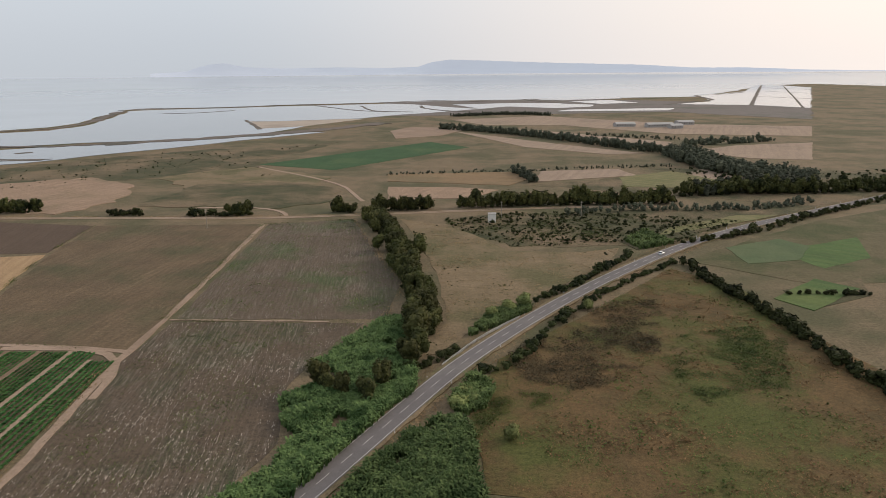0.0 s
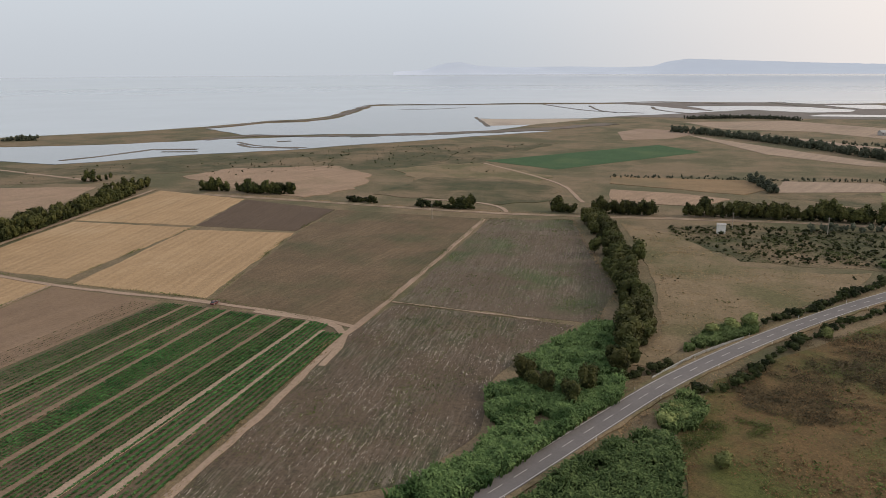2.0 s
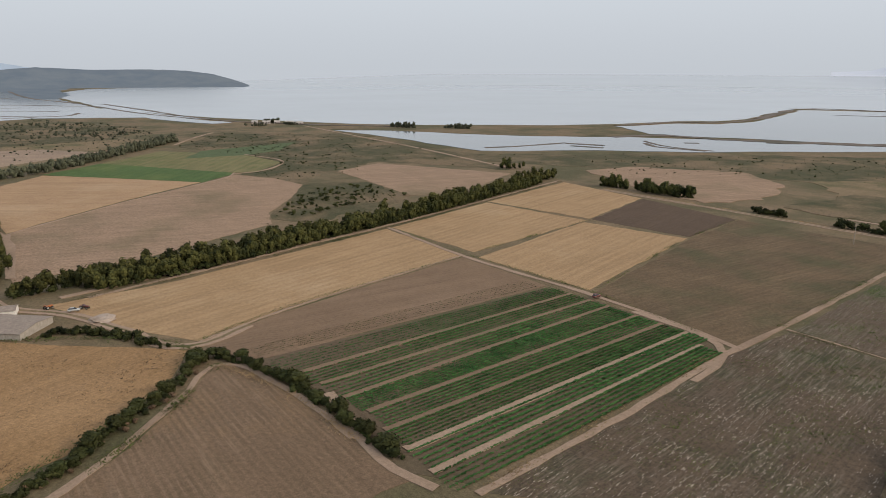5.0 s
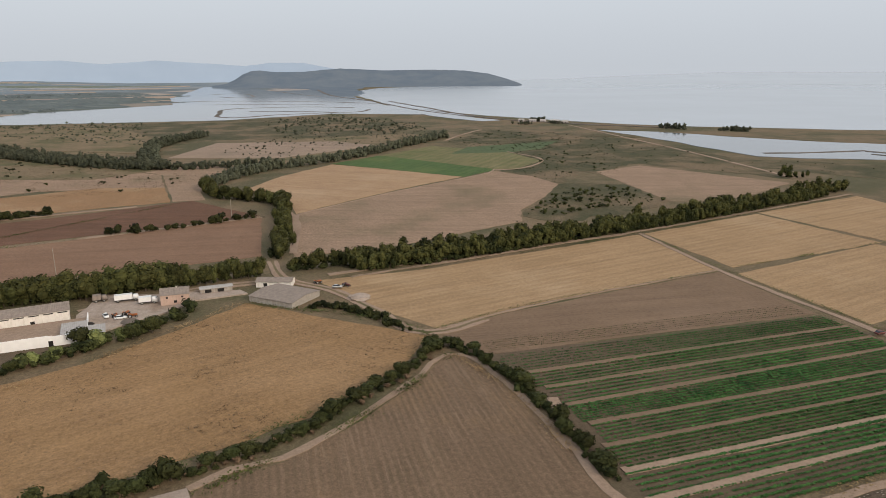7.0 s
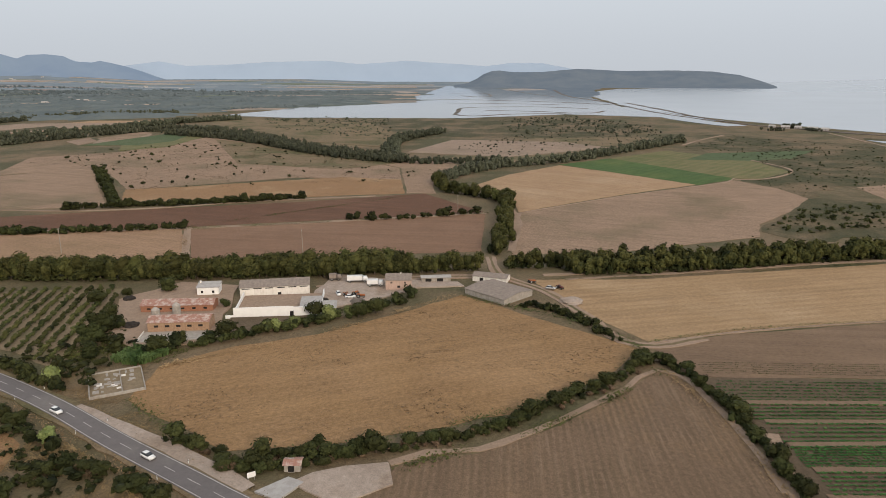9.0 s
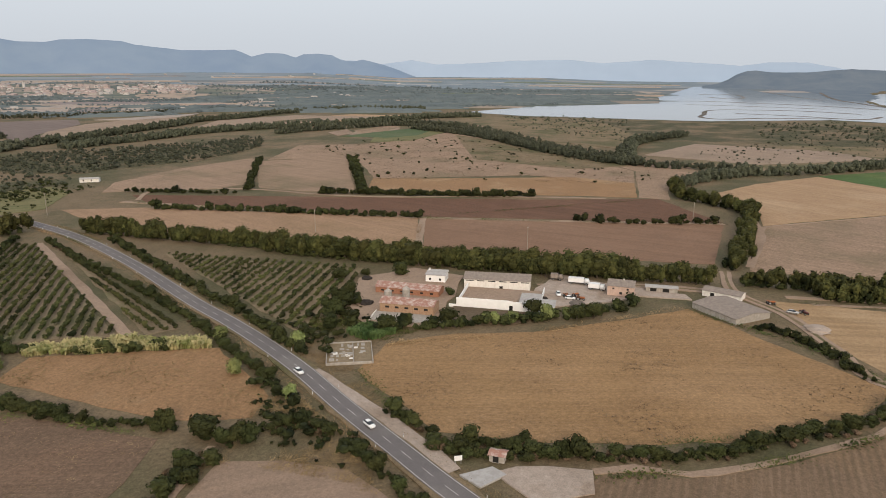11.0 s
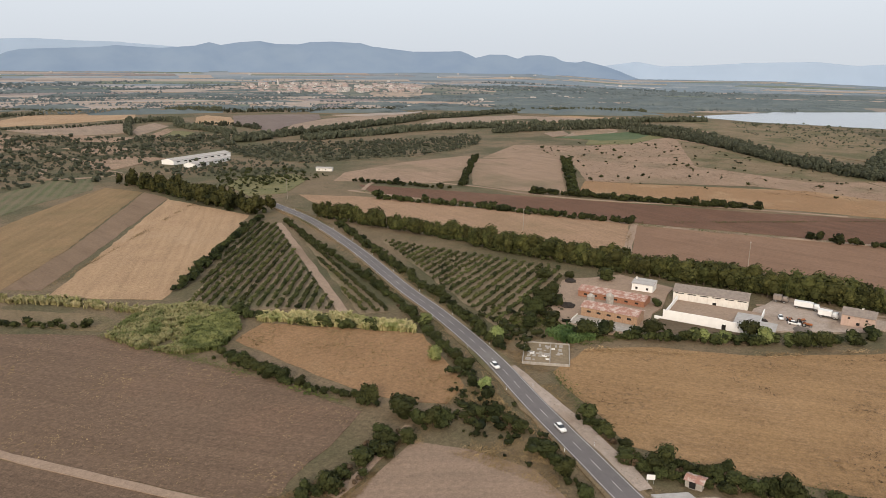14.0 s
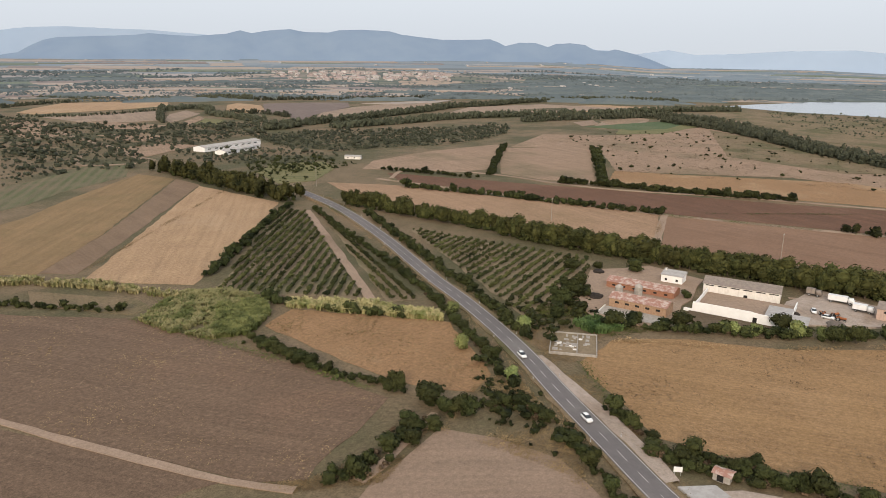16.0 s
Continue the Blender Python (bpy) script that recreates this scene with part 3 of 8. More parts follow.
def sea_rim():
    """The farthest sea, lifted to the horizon line that the air hides."""
    bm = bmesh.new()
    prev = None
    for r, h in ((3700, 0.3), (4000, 4.0), (4300, 12.0), (4650, 26.0), (4965, 45.0)):
        row = [bm.verts.new((r * math.cos(radians(a)), r * math.sin(radians(a)), 0.2 + h * min(1.0, max(0.0, (157 - a) / 14)))) for a in range(50, 158)]
        if prev:
            for i in range(len(row) - 1):
                bm.faces.new((prev[i], row[i], row[i + 1], prev[i + 1])).smooth = True
        prev = row
    bmesh.ops.recalc_face_normals(bm, faces=bm.faces)
    return tagged(part("water_sea", bm, SEA), "farthest hazy sea under the island", "sea", kind="structure")


sea_rim()

# ---- fields ----
FIELDS = "patchwork of farm fields"


LAID = []


def field(name, material, points, label, z=0.06, rough=0.7):
    LAID.append(name)
    z += 0.002 * len(LAID)
    ob = sheet(name, points, z, material, label, "field", kind="structure", step=max(7.0, 2.2 * rough), rough=rough)
    ob["group"] = FIELDS
    return ob


field("field_straw", STRAW, [(-295, 27), (-298, 78), (-328, 205), (-256, 202), (-236, 95), (-224, 61), (-242, 50)], "golden cut straw field with drill lines")
field("field_straw", STRAW, [(-329, 209), (-355, 304), (-274, 314), (-258, 211)], "golden cut straw field beside a tree belt")
field("field_straw", STRAW, [(-357, 307), (-384, 412), (-301, 402), (-277, 319)], "golden cut straw field at the tree belt's end")
field("field_straw", STRAW, [(-249, 206), (-273, 309), (-211, 322), (-182, 209)], "golden straw field with curved swaths")
field("field_ploughed", DARK, [(-275, 319), (-299, 401), (-221, 388), (-212, 326)], "dark grey-brown ploughed field behind the straw")
field("field_fallow", BROWN, [(-220, 389), (-121, 393), (-110, 230), (-112, 201), (-178, 207), (-210, 327)], "brown weedy fallow field with a pale track beside it")
field("field_harvested", STREAK_PALE, [(-118, 393), (-69, 406), (-38, 304), (-28, 277), (-30, 232), (-107, 231)], "brown-green harvested field with pale broken rows")
field("field_harvested", STREAK, [(-109, 194), (-107, 228), (-37, 228), (-49, 196), (-52, 169), (-46, 144), (-52, 122), (-52, 118), (-78, 99), (-100, 80)], "brown harvested field with whitish streaks of plant waste")
field("field_vegetable", BANDSOIL, [(-195, 196), (-173, 201), (-126, 200), (-111, 193), (-104, 80), (-117, 71), (-162, 76), (-197, 67)], "vegetable field of green planted beds and bare lanes")
field("field_tilled", TILLED, [(-220, 61), (-233, 94), (-244, 146), (-254, 201), (-197, 199), (-197, 67)], "smooth light brown tilled field")
field("field_bare", BARE_FINE, [(-201, 58), (-186, 46), (-172, 31), (-161, 18), (-151, 3), (-145, -16), (-130, -22), (-111, 19), (-113, 70), (-137, 70), (-166, 69), (-182, 67), (-196, 64)], "grey-brown bare field with fine drill lines")
field("field_ochre", OCHRE, [(-273, -3), (-218, 56), (-197, 43), (-175, 19), (-161, -12), (-153, -37), (-150, -58), (-166, -82), (-176, -95), (-198, -96), (-216, -77), (-227, -53), (-249, -27)], "ochre field of dry ripe crop ringed by hedges")
field("field_bare", PALE_SOIL, [(-118, -101), (-124, -87), (-126, -71), (-121, -60), (-114, -48), (-75, -90), (-91, -97)], "pale bare field beside the road")
field("field_bare", BARE, [(-50, -310), (-80, -260), (-103, -231), (-110, -193), (-119, -148), (-121, -122), (-103, -115), (-87, -111), (-82, -108), (-73, -117), (-50, -176), (-31, -221)], "grey-brown ploughed field with pale clods")
field("field_bare", BARE, [(-31, -217), (-49, -173), (-70, -121), (-34, -131), (-19, -177)], "grey-brown ploughed field beyond a dirt track")
field("field_scorched", ORANGE, [(-146, -197), (-163, -168), (-175, -146), (-151, -110), (-139, -107), (-134, -115), (-129, -128), (-129, -163), (-130, -191)], "scorched orange-brown grass paddock")
field("field_grove", GROVE_SOIL, [(-246, -337), (-253, -325), (-171, -186), (-139, -236)], "grove floor of brown soil between the rows")
field("field_grove", GROVE_SOIL, [(-248, -299), (-184, -171), (-175, -177)], "narrow grove floor beside the road hedge")
field("field_grove", GROVE_SOIL, [(-264, -249), (-277, -146), (-207, -127), (-197, -130)], "grove floor of brown soil next to the farm")
field("field_stubble", STRAW_PALE, [(-257, -447), (-260, -359), (-199, -302), (-137, -249), (-110, -287)], "pale golden stubble field with swath lines")
field("field_tilled", TILLED, [(-261, -485), (-259, -449), (-160, -347), (-112, -298), (-102, -311), (-151, -358)], "brown tilled strip beside the stubble")
field("field_stubble", DRY_OLIVE, [(-80, -392), (-140, -429), (-169, -458), (-252, -526), (-260, -486), (-150, -358), (-101, -310), (-68, -342)], "tan dry field with curved wheel marks")
field("field_vegetable", STRIPED, [(-122, -520), (-181, -547), (-238, -591), (-269, -575), (-241, -522), (-181, -490), (-152, -464), (-101, -442)], "striped green vegetable plot")
field("field_tan", TAN, [(-328, -393), (-354, -348), (-391, -167), (-323, -138), (-314, -200), (-300, -327)], "tan dry field north of the tree belt")
field("field_tilled", TILLED_WARM, [(-388, -162), (-438, 9), (-344, 6), (-339, -25), (-323, -135)], "wide brown tilled field north of the farm")
field("field_tan", TAN_MID, [(-387, -420), (-426, -448), (-509, -456), (-600, -441), (-581, -420), (-460, -344), (-427, -357), (-406, -400)], "tan field behind a hedge", 0.06)
field("field_tan", TAN_MID, [(-582, -419), (-646, -353), (-518, -283), (-460, -247), (-447, -285), (-447, -324), (-504, -367)], "square tan field enclosed by hedges", 0.06)
field("field_pasture", TAN_MID, [(-594, -419), (-719, -462), (-776, -388), (-956, -356), (-908, -302), (-801, -195), (-692, -101), (-648, -67), (-578, -58), (-588, -148), (-545, -221), (-524, -264), (-638, -342)], "dry pasture dotted with dark shrubs", 0.06)
field("field_pasture", TAN_MID, [(-578, -56), (-648, -65), (-692, -98), (-712, -60), (-690, -20), (-646, -4), (-606, -28), (-548, -30), (-512, -26), (-512, -47)], "dry pasture running up to the tree belt", 0.05)
field("field_pasture", PASTURE, [(-1307, -481), (-1260, -321), (-1193, -171), (-993, -104), (-826, -108), (-889, -211), (-1046, -325), (-1142, -422)], "mottled dry pasture before the lagoon", 0.40)
field("field_scorched", ORANGE, [(-523, -265), (-540, -219), (-567, -163), (-591, -109), (-578, -58), (-511, -49), (-502, -97), (-484, -155), (-462, -228), (-466, -241)], "orange-tan strip lined by bushes", 0.07)
field("field_umber", UMBER, [(-388, -392), (-436, -248), (-476, -118), (-511, -34), (-442, 10), (-396, -165), (-377, -276), (-367, -357)], "long red-brown ploughed strip")
field("field_tan", PASTURE, [(-90, -289), (-114, -249), (-113, -236), (-105, -234), (-84, -271)], "dry tan strip below the canes")
field("field_tan", TAN_MID, [(-547, 296), (-570, 354), (-445, 410), (-394, 313), (-408, 278)], "tan field among scrub near the lagoon")
field("field_green", DEEPGREEN, [(-202, 658), (-49, 862), (0, 800), (-122, 619)], "dark green crop field near the salt lagoons")
field("field_pasture", PASTURE, [(-41, 407), (-8, 386), (21, 331), (56, 328), (76, 337), (66, 309), (26, 255), (0, 218), (-9, 200), (-14, 199), (-7, 230), (-13, 286), (-25, 347)], "rough straw-coloured pasture between road and trees")
field("field_meadow", MEADOW, [(10, 196), (36, 228), (91, 299), (112, 273), (117, 216), (124, 188), (155, 180), (119, 101), (5, 124), (1, 159)], "russet and green autumn meadow below the road")
field("field_pasture", PASTURE_DARK, [(102, 314), (200, 398), (307, 462), (343, 389), (217, 283), (145, 276), (125, 292)], "rough pasture beyond the road")
for material, pts in ((STRAW_PALE, [(-1083, -739), (-1254, -675), (-1254, -551), (-1024, -571), (-987, -674)]), (TAN_FAR, [(-930, -496), (-997, -457), (-879, -418), (-845, -466)]), (TAN_FAR, [(-773, -71), (-912, -25), (-885, 116), (-822, 160), (-734, 39)]), (PASTURE, [(-916, -337), (-841, -241), (-679, -74), (-639, -121), (-676, -228)]), (PASTURE, [(-1152, -338), (-974, -113), (-818, -128), (-881, -224)])):
    field("field_far", material, pts, "distant dry field beyond the tree belts", 0.12)
for pts in ([(-987, 317), (-860, 462), (-646, 479), (-459, 426), (-580, 361), (-555, 293), (-594, 275), (-651, 333), (-806, 298)], [(-641, 406), (-567, 481), (-491, 572), (-390, 707), (-285, 799), (-183, 604), (-249, 576), (-439, 493), (-516, 448), (-537, 385), (-581, 365)], [(-823, 244), (-978, 356), (-731, 420), (-515, 300), (-552, 288), (-502, 239), (-576, 219), (-647, 289), (-729, 268)]):
    field("heath", HEATH, pts, "dark scrubby heath between fields and lagoon", 0.0, 5.0)
for pts in ([(-489, 595), (-368, 686), (-241, 786), (-162, 865), (-206, 671), (-141, 548), (-262, 608), (-332, 522), (-388, 466)], [(-392, 164), (-502, 239), (-479, 285), (-408, 278), (-388, 246), (-369, 182)], [(-1151, -385), (-1281, -138), (-1340, 68), (-1153, 294), (-937, 196), (-950, -27), (-842, -132), (-910, -268)]):
    field("heath", HEATH, pts, "dark scrubby heath beyond the tree belts", 0.0, 5.0)
for pts in ([(48, 532), (163, 591), (257, 520), (382, 553), (324, 463), (223, 447), (109, 499)], [(159, 630), (288, 589), (442, 645), (382, 553), (251, 509), (199, 542)], [(-15, 404), (26, 424), (93, 420), (164, 402), (106, 346), (72, 343), (22, 339), (-8, 381)]):
    field("heath", HEATH, pts, "dark scrubby heath with low shrubs", 0.0, 5.0)
field("field_green", LUSH, [(150, 330), (205, 360), (190, 318), (160, 300)], "green pasture strip beyond the road", 0.06)
field("field_green", HEATH, [(128, 268), (168, 285), (160, 262), (130, 245)], "dark green reed-edged plot beyond the meadow hedge", 0.06)

field("field_tan", STRAW_PALE, [(-546, 1), (-607, 32), (-670, 84), (-615, 131), (-558, 179), (-510, 110), (-472, 64), (-444, 31), (-497, 29)], "pale stubble field behind the winding tree belt", 0.06)
field("field_tan", TAN_MID, [(-439, 31), (-466, 63), (-503, 108), (-550, 177), (-579, 215), (-538, 234), (-497, 237), (-450, 205), (-411, 170), (-379, 158), (-344, 76), (-337, 21), (-389, 23)], "pinkish tan fallow field beside the tree belt", 0.06)
field("field_green", YELLOWGREEN, [(-722, 141), (-794, 217), (-706, 277), (-629, 282), (-585, 236), (-594, 216)], "yellow-green crop field", 0.05)
field("field_green", GREEN_FAR, [(-714, 216), (-768, 252), (-796, 378), (-721, 321), (-706, 277)], "dark green crop strip beyond the fields", 0.05)
field("field_green", LUSH, [(-674, 84), (-722, 141), (-594, 216), (-585, 217), (-555, 178), (-615, 131)], "bright green crop field", 0.09)
field("field_tan", PASTURE, [(-701, -25), (-820, -3), (-936, 85), (-952, 199), (-915, 256), (-822, 147), (-703, 59), (-672, 19)], "rough tan pasture beyond the belt", 0.05)
field("heath", HEATH, [(-467, -697), (-549, -676), (-637, -628), (-705, -592), (-783, -558), (-700, -499), (-633, -482), (-566, -475), (-505, -498), (-448, -518), (-426, -578)], "dark scrubby heath of the inland plain", 0.05, 5.0)
field("heath", HEATH, [(-343, -1103), (-371, -1005), (-439, -894), (-475, -818), (-467, -697), (-382, -661), (-326, -680), (-296, -736), (-236, -771)], "dark scrubby heath of the inland plain", 0.05, 5.0)
for material, pts in (
    (STRAW_PALE, [(-401, -1212), (-455, -1293), (-539, -1392), (-620, -1363), (-720, -1344), (-640, -1197), (-549, -1171), (-466, -1166), (-407, -1162)]),
    (TAN_FAR, [(-397, -1102), (-466, -1106), (-574, -1097), (-485, -941), (-442, -947), (-401, -988)]),
    (TAN_FAR, [(-502, -950), (-550, -1026), (-609, -1080), (-589, -1004), (-520, -932), (-481, -898)]),
    (TAN_MID, [(-486, -882), (-566, -969), (-551, -928), (-483, -852)]),
    (YELLOWGREEN, [(-488, -847), (-551, -928), (-557, -884), (-508, -827)]),
    (STRAW_PALE, [(-732, -1153), (-772, -1181), (-768, -1100), (-688, -974), (-655, -973), (-649, -1027)]),
    (UMBER_FAR, [(-798, -1136), (-876, -1110), (-937, -1055), (-857, -959), (-711, -874), (-625, -806), (-620, -811), (-668, -885), (-673, -956)]),
    (TAN_FAR, [(-663, -821), (-739, -894), (-861, -955), (-982, -969), (-1043, -936), (-999, -868), (-841, -830), (-762, -826), (-665, -793)]),
    (TAN_MID, [(-315, -1016), (-361, -1073), (-363, -991), (-323, -910), (-287, -911)]),
    (TAN_MID, [(-422, -1002), (-440, -926), (-465, -869), (-417, -836), (-385, -886)]),
    (TAN_MID, [(-283, -881), (-313, -901), (-321, -842), (-283, -818)]),
    (TAN_MID, [(-348, -816), (-394, -804), (-396, -743), (-348, -724)]),
    (TAN_MID, [(-311, -695), (-367, -690), (-377, -653), (-303, -612), (-301, -646)]),
    (TAN_FAR, [(-888, -753), (-1015, -814), (-1183, -765), (-1192, -671), (-1209, -576), (-1051, -633), (-960, -686)]),
    (HEATH, [(-1037, -717), (-1134, -684), (-1080, -640), (-1011, -687)]),
    (TAN_MID, [(-927, -501), (-1025, -487), (-1009, -461), (-930, -450), (-883, -460)]),
    (PALE_SOIL, [(-884, -518), (-938, -517), (-887, -479), (-841, -479)]),
    (YELLOWGREEN, [(-895, -449), (-1040, -418), (-981, -365), (-822, -360), (-782, -399)]),
    (GREEN_FAR, [(-837, -473), (-910, -457), (-1022, -423), (-986, -395), (-887, -381), (-842, -406)]),
    (GREEN_FAR, [(-1213, -367), (-1282, -365), (-1246, -320), (-1131, -304), (-1120, -341)]),
    (PALE_SOIL, [(-1074, -359), (-1120, -341), (-1095, -326), (-1052, -343)])):
    field("field_far", material, pts, "distant dry field on the inland plain", 0.16)
field("mud_flat", MUD, [(-158, 1340), (-225, 1908), (41, 1952), (204, 2079), (514, 1853), (651, 1684), (719, 1528), (566, 1193), (394, 1410), (73, 1368)], "dark grey-brown mud flat round the salt lagoons", 0.10, 4.0)
field("mud_flat", DRY_SAND, [(-387, 1225), (-323, 1068), (-263, 1112), (-194, 1265), (-241, 1295), (-330, 1224)], "pale dry sand flat at the lagoon edge", 0.12, 3.0)
for material, pts in (
    (TAN_FAR, [(-31, 1235), (131, 1320), (330, 1114), (503, 1056), (435, 909), (269, 949), (145, 1103), (25, 1113)]),
    (PALE_SOIL, [(-115, 1020), (-88, 1091), (-1, 1051), (-38, 943), (-95, 903)]),
    (TAN_FAR, [(-25, 1012), (22, 944), (110, 822), (183, 734), (143, 727), (63, 797)]),
    (TAN_FAR, [(24, 1071), (129, 979), (241, 844), (221, 781), (150, 874)]),
    (TAN_FAR, [(64, 608), (132, 618), (140, 580), (76, 556), (49, 546)]),
    (ORANGE_FAR, [(-70, 593), (35, 603), (51, 566), (31, 531), (-66, 553)]),
    (TAN_MID, [(-62, 525), (-12, 523), (22, 510), (1, 476), (-56, 472)]),
    (TAN_FAR, [(232, 750), (302, 805), (400, 832), (328, 676), (275, 689)]),
    (TAN_FAR, [(206, 615), (235, 595), (241, 566), (208, 542), (167, 573)]),
    (YELLOWGREEN, [(123, 570), (176, 604), (196, 555), (167, 515), (118, 524)]),
    (HEATH, [(60, 423), (131, 438), (229, 460), (216, 431), (156, 396), (101, 348), (84, 333)]),
    (YELLOWGREEN, [(102, 363), (167, 402), (189, 418), (163, 416), (112, 381)])):
    field("field_far", material, pts, "dry field towards the salt works", 0.13)

field("field_tan", TAN_MID, [(-418, 476), (-408, 530), (-323, 578), (-267, 537), (-245, 464), (-264, 421), (-356, 446)], "dry reddish pasture beyond the field track", 0.07, 4.0)
field("field_pasture", PASTURE, [(-265, 580), (-207, 641), (-119, 581), (-121, 504), (-187, 488)], "rough dry pasture beyond the field track", 0.07, 5.0)
field("heath", HEATH, [(-223, 449), (-217, 540), (-145, 547), (-98, 519), (-94, 467), (-123, 441)], "dark weedy strip beyond the field track", 0.07, 5.0)
field("field_green", GREEN_FAR, [(129, 337), (163, 356), (172, 340), (155, 314), (129, 307)], "dull green plot beyond the road", 0.08)
field("field_green", LUSH, [(120, 257), (148, 284), (160, 270), (129, 243)], "green reedy plot behind the meadow hedge", 0.08)

field("heath", HEATH, [(-939, 509), (-856, 563), (-753, 619), (-653, 700), (-632, 767), (-592, 742), (-618, 622), (-692, 567), (-781, 512), (-827, 459), (-833, 449)], "dark grassy strip between lagoon and sea", 0.07, 5.0)

field("field_green", YELLOWGREEN, [(-319, -468), (-356, -497), (-392, -475), (-379, -442), (-326, -405), (-300, -414)], "weedy yellow-green plot behind the tree belt", 0.06)

# ---- roads and tracks ----
ROAD = smooth_line([(485, 615), (311, 497), (213, 426), (158, 385), (109, 340), (68, 293), (39, 255), (16, 221), (-3, 189), (-17, 160), (-28, 136), (-36, 119), (-128, -48), (-137, -62), (-153, -87), (-172, -115), (-195, -156), (-206, -179), (-243, -249), (-275, -321), (-292, -377)], 5)


def make_road():
    tagged(part("road_verge", strip_bm(ROAD, -4.5, 4.5, 0.45, None, 0.5, random.Random(4)), PASTURE), "dry grassy verge along the road", "verge", kind="structure")
    tagged(part("road", strip_bm(ROAD, -3.3, 3.3, 0.55), ASPHALT), "worn grey asphalt country road with white lines", "road", kind="structure")
    for side in (-2.95, 2.95):
        tagged(part("road_line", strip_bm(ROAD, side - 0.09, side + 0.09, 0.57), PAINT), "worn white edge line on the road", "road marking", kind="structure")
    # broken centre line
    walked, draw, run = 0.0, [], []
    fine = smooth_line([tuple(p) for p in ROAD[::2]] + [tuple(ROAD[-1])], 0.75)
    for a, b in zip(fine, fine[1:]):
        walked += (b - a).length
        if walked % 9.0 < 4.5:
            run.append(a)
        elif run:
            draw.append(run + [a])
            run = []
    for i, dash in enumerate(draw):
        part("dash", strip_bm(dash, -0.075, 0.075, 0.575), PAINT, bpy.data.objects["road"])


make_road()
track("track_lay_by", [(-170.5, -107), (-156.5, -82.5), (-143.5, -61.5), (-134, -47.5)], 4.2, 0.5, GRAVEL, "pale gravel lay-by beside the road", "lay-by")
for pts, w in (([(-100, 79), (-104, 137), (-110, 192), (-110, 201), (-111, 229), (-121, 393)], 2.3), ([(-111, 200), (-128, 203), (-177, 205), (-248, 202), (-330, 207)], 2.6), ([(-163, 77), (-119, 70), (-107, 73)], 2.8), ([(-154, 202), (-138, 202), (-125, 201.5), (-116, 198), (-110, 191), (-106.5, 181), (-104.5, 166)], 2.6), ([(-296, 42), (-306, 87), (-325, 165), (-335, 210), (-391, 413)], 2.4), ([(-109, 230), (-50, 229)], 1.3), ([(-146, -18), (-151, -9), (-153, 3), (-163, 18), (-174, 31), (-188, 46), (-201, 58), (-198, 64), (-184, 67), (-168, 69), (-150, 70), (-137, 70)], 2.2), ([(-123, -107), (-112, -104), (-97, -100), (-89, -99)], 2.6), ([(-223, 61), (-234, 94), (-246, 147), (-256, 201)], 1.4)):
    track("track", pts, w)
for pts, w in (([(-343, 409), (-226, 410), (-115, 412), (-45, 424), (69, 443), (126, 445)], 5.0), ([(-333, 10), (-304, 13), (-295, 18), (-280, 31), (-249, 44), (-221, 57), (-228, 81)], 5.0), ([(-295, 18), (-299, 0), (-294, -32), (-280, -64)], 6.0), ([(-302, 33), (-319, 123), (-331, 198)], 3.0), ([(-30, -228), (-46, -188), (-54, -164), (-62, -143), (-70, -121), (-78, -107)], 2.6)):
    track("track", pts, w)
for pts, w in (([(-257, -327), (-208, -243), (-172, -182)], 4.0), ([(-364, -378), (-377, -276), (-392, -163), (-440, 10)], 4.5), ([(-372, -372), (-409, -389), (-440, -328), (-440, -261), (-448, -220), (-476, -152), (-500, -69)], 3.5), ([(-180, 443), (-138, 441), (-120, 429), (-113, 415)], 3.0), ([(-392, -164), (-323, -138)], 4.0), ([(-1011, 498), (-815, 478), (-641, 459), (-465, 431)], 4.0), ([(-198, 642), (-102, 536), (-73, 465)], 3.0), ([(-344, 21), (-428, 29), (-508, 15)], 4.0)):
    track("track", pts, w)

track("track", [(-591, 219), (-573, 208), (-550, 177), (-503, 108), (-468, 64), (-440, 31)], 2.0)
track("track", [(-350, 22), (-386, 24), (-440, 31)], 3.0)
track("track", [(-585, 217), (-586, 238), (-625, 280), (-647, 288), (-711, 278)], 2.5)
track("track", [(-847, 248), (-915, 292), (-978, 341)], 4.0)
track("track", [(-334, -899), (-320, -781), (-311, -695), (-296, -619), (-296, -588)], 6.0)
track("track", [(-265, -661), (-243, -601), (-275, -581), (-296, -583)], 5.0)


# ---- plants ----
def lump(rng, c, r, segs=6, rings=4):
    """A rough closed lump, for the dense inside of a crown."""
    verts, faces = [(c[0], c[1], c[2] - r[2])], []
    for i in range(1, rings):
        a = math.pi * i / rings
        for k in range(segs):
            b = 2 * math.pi * (k + 0.5 * (i % 2)) / segs
            s = rng.uniform(0.82, 1.1)
            verts.append((c[0] + r[0] * s * math.sin(a) * math.cos(b), c[1] + r[1] * s * math.sin(a) * math.sin(b), c[2] - r[2] * s * math.cos(a)))
    verts.append((c[0], c[1], c[2] + r[2]))
    top = len(verts) - 1
    for k in range(segs):
        j = (k + 1) % segs
        faces.append((0, 1 + j, 1 + k))
        for i in range(rings - 2):
            a, b = 1 + i * segs, 1 + (i + 1) * segs
            faces.append((a + k, a + j, b + j, b + k))
        a = 1 + (rings - 2) * segs
        faces.append((a + k, a + j, top))
    return verts, faces


def add(geom, verts, faces):
    o = len(geom[0])
    geom[0].extend(verts)
    geom[1].extend([tuple(i + o for i in f) for f in faces])


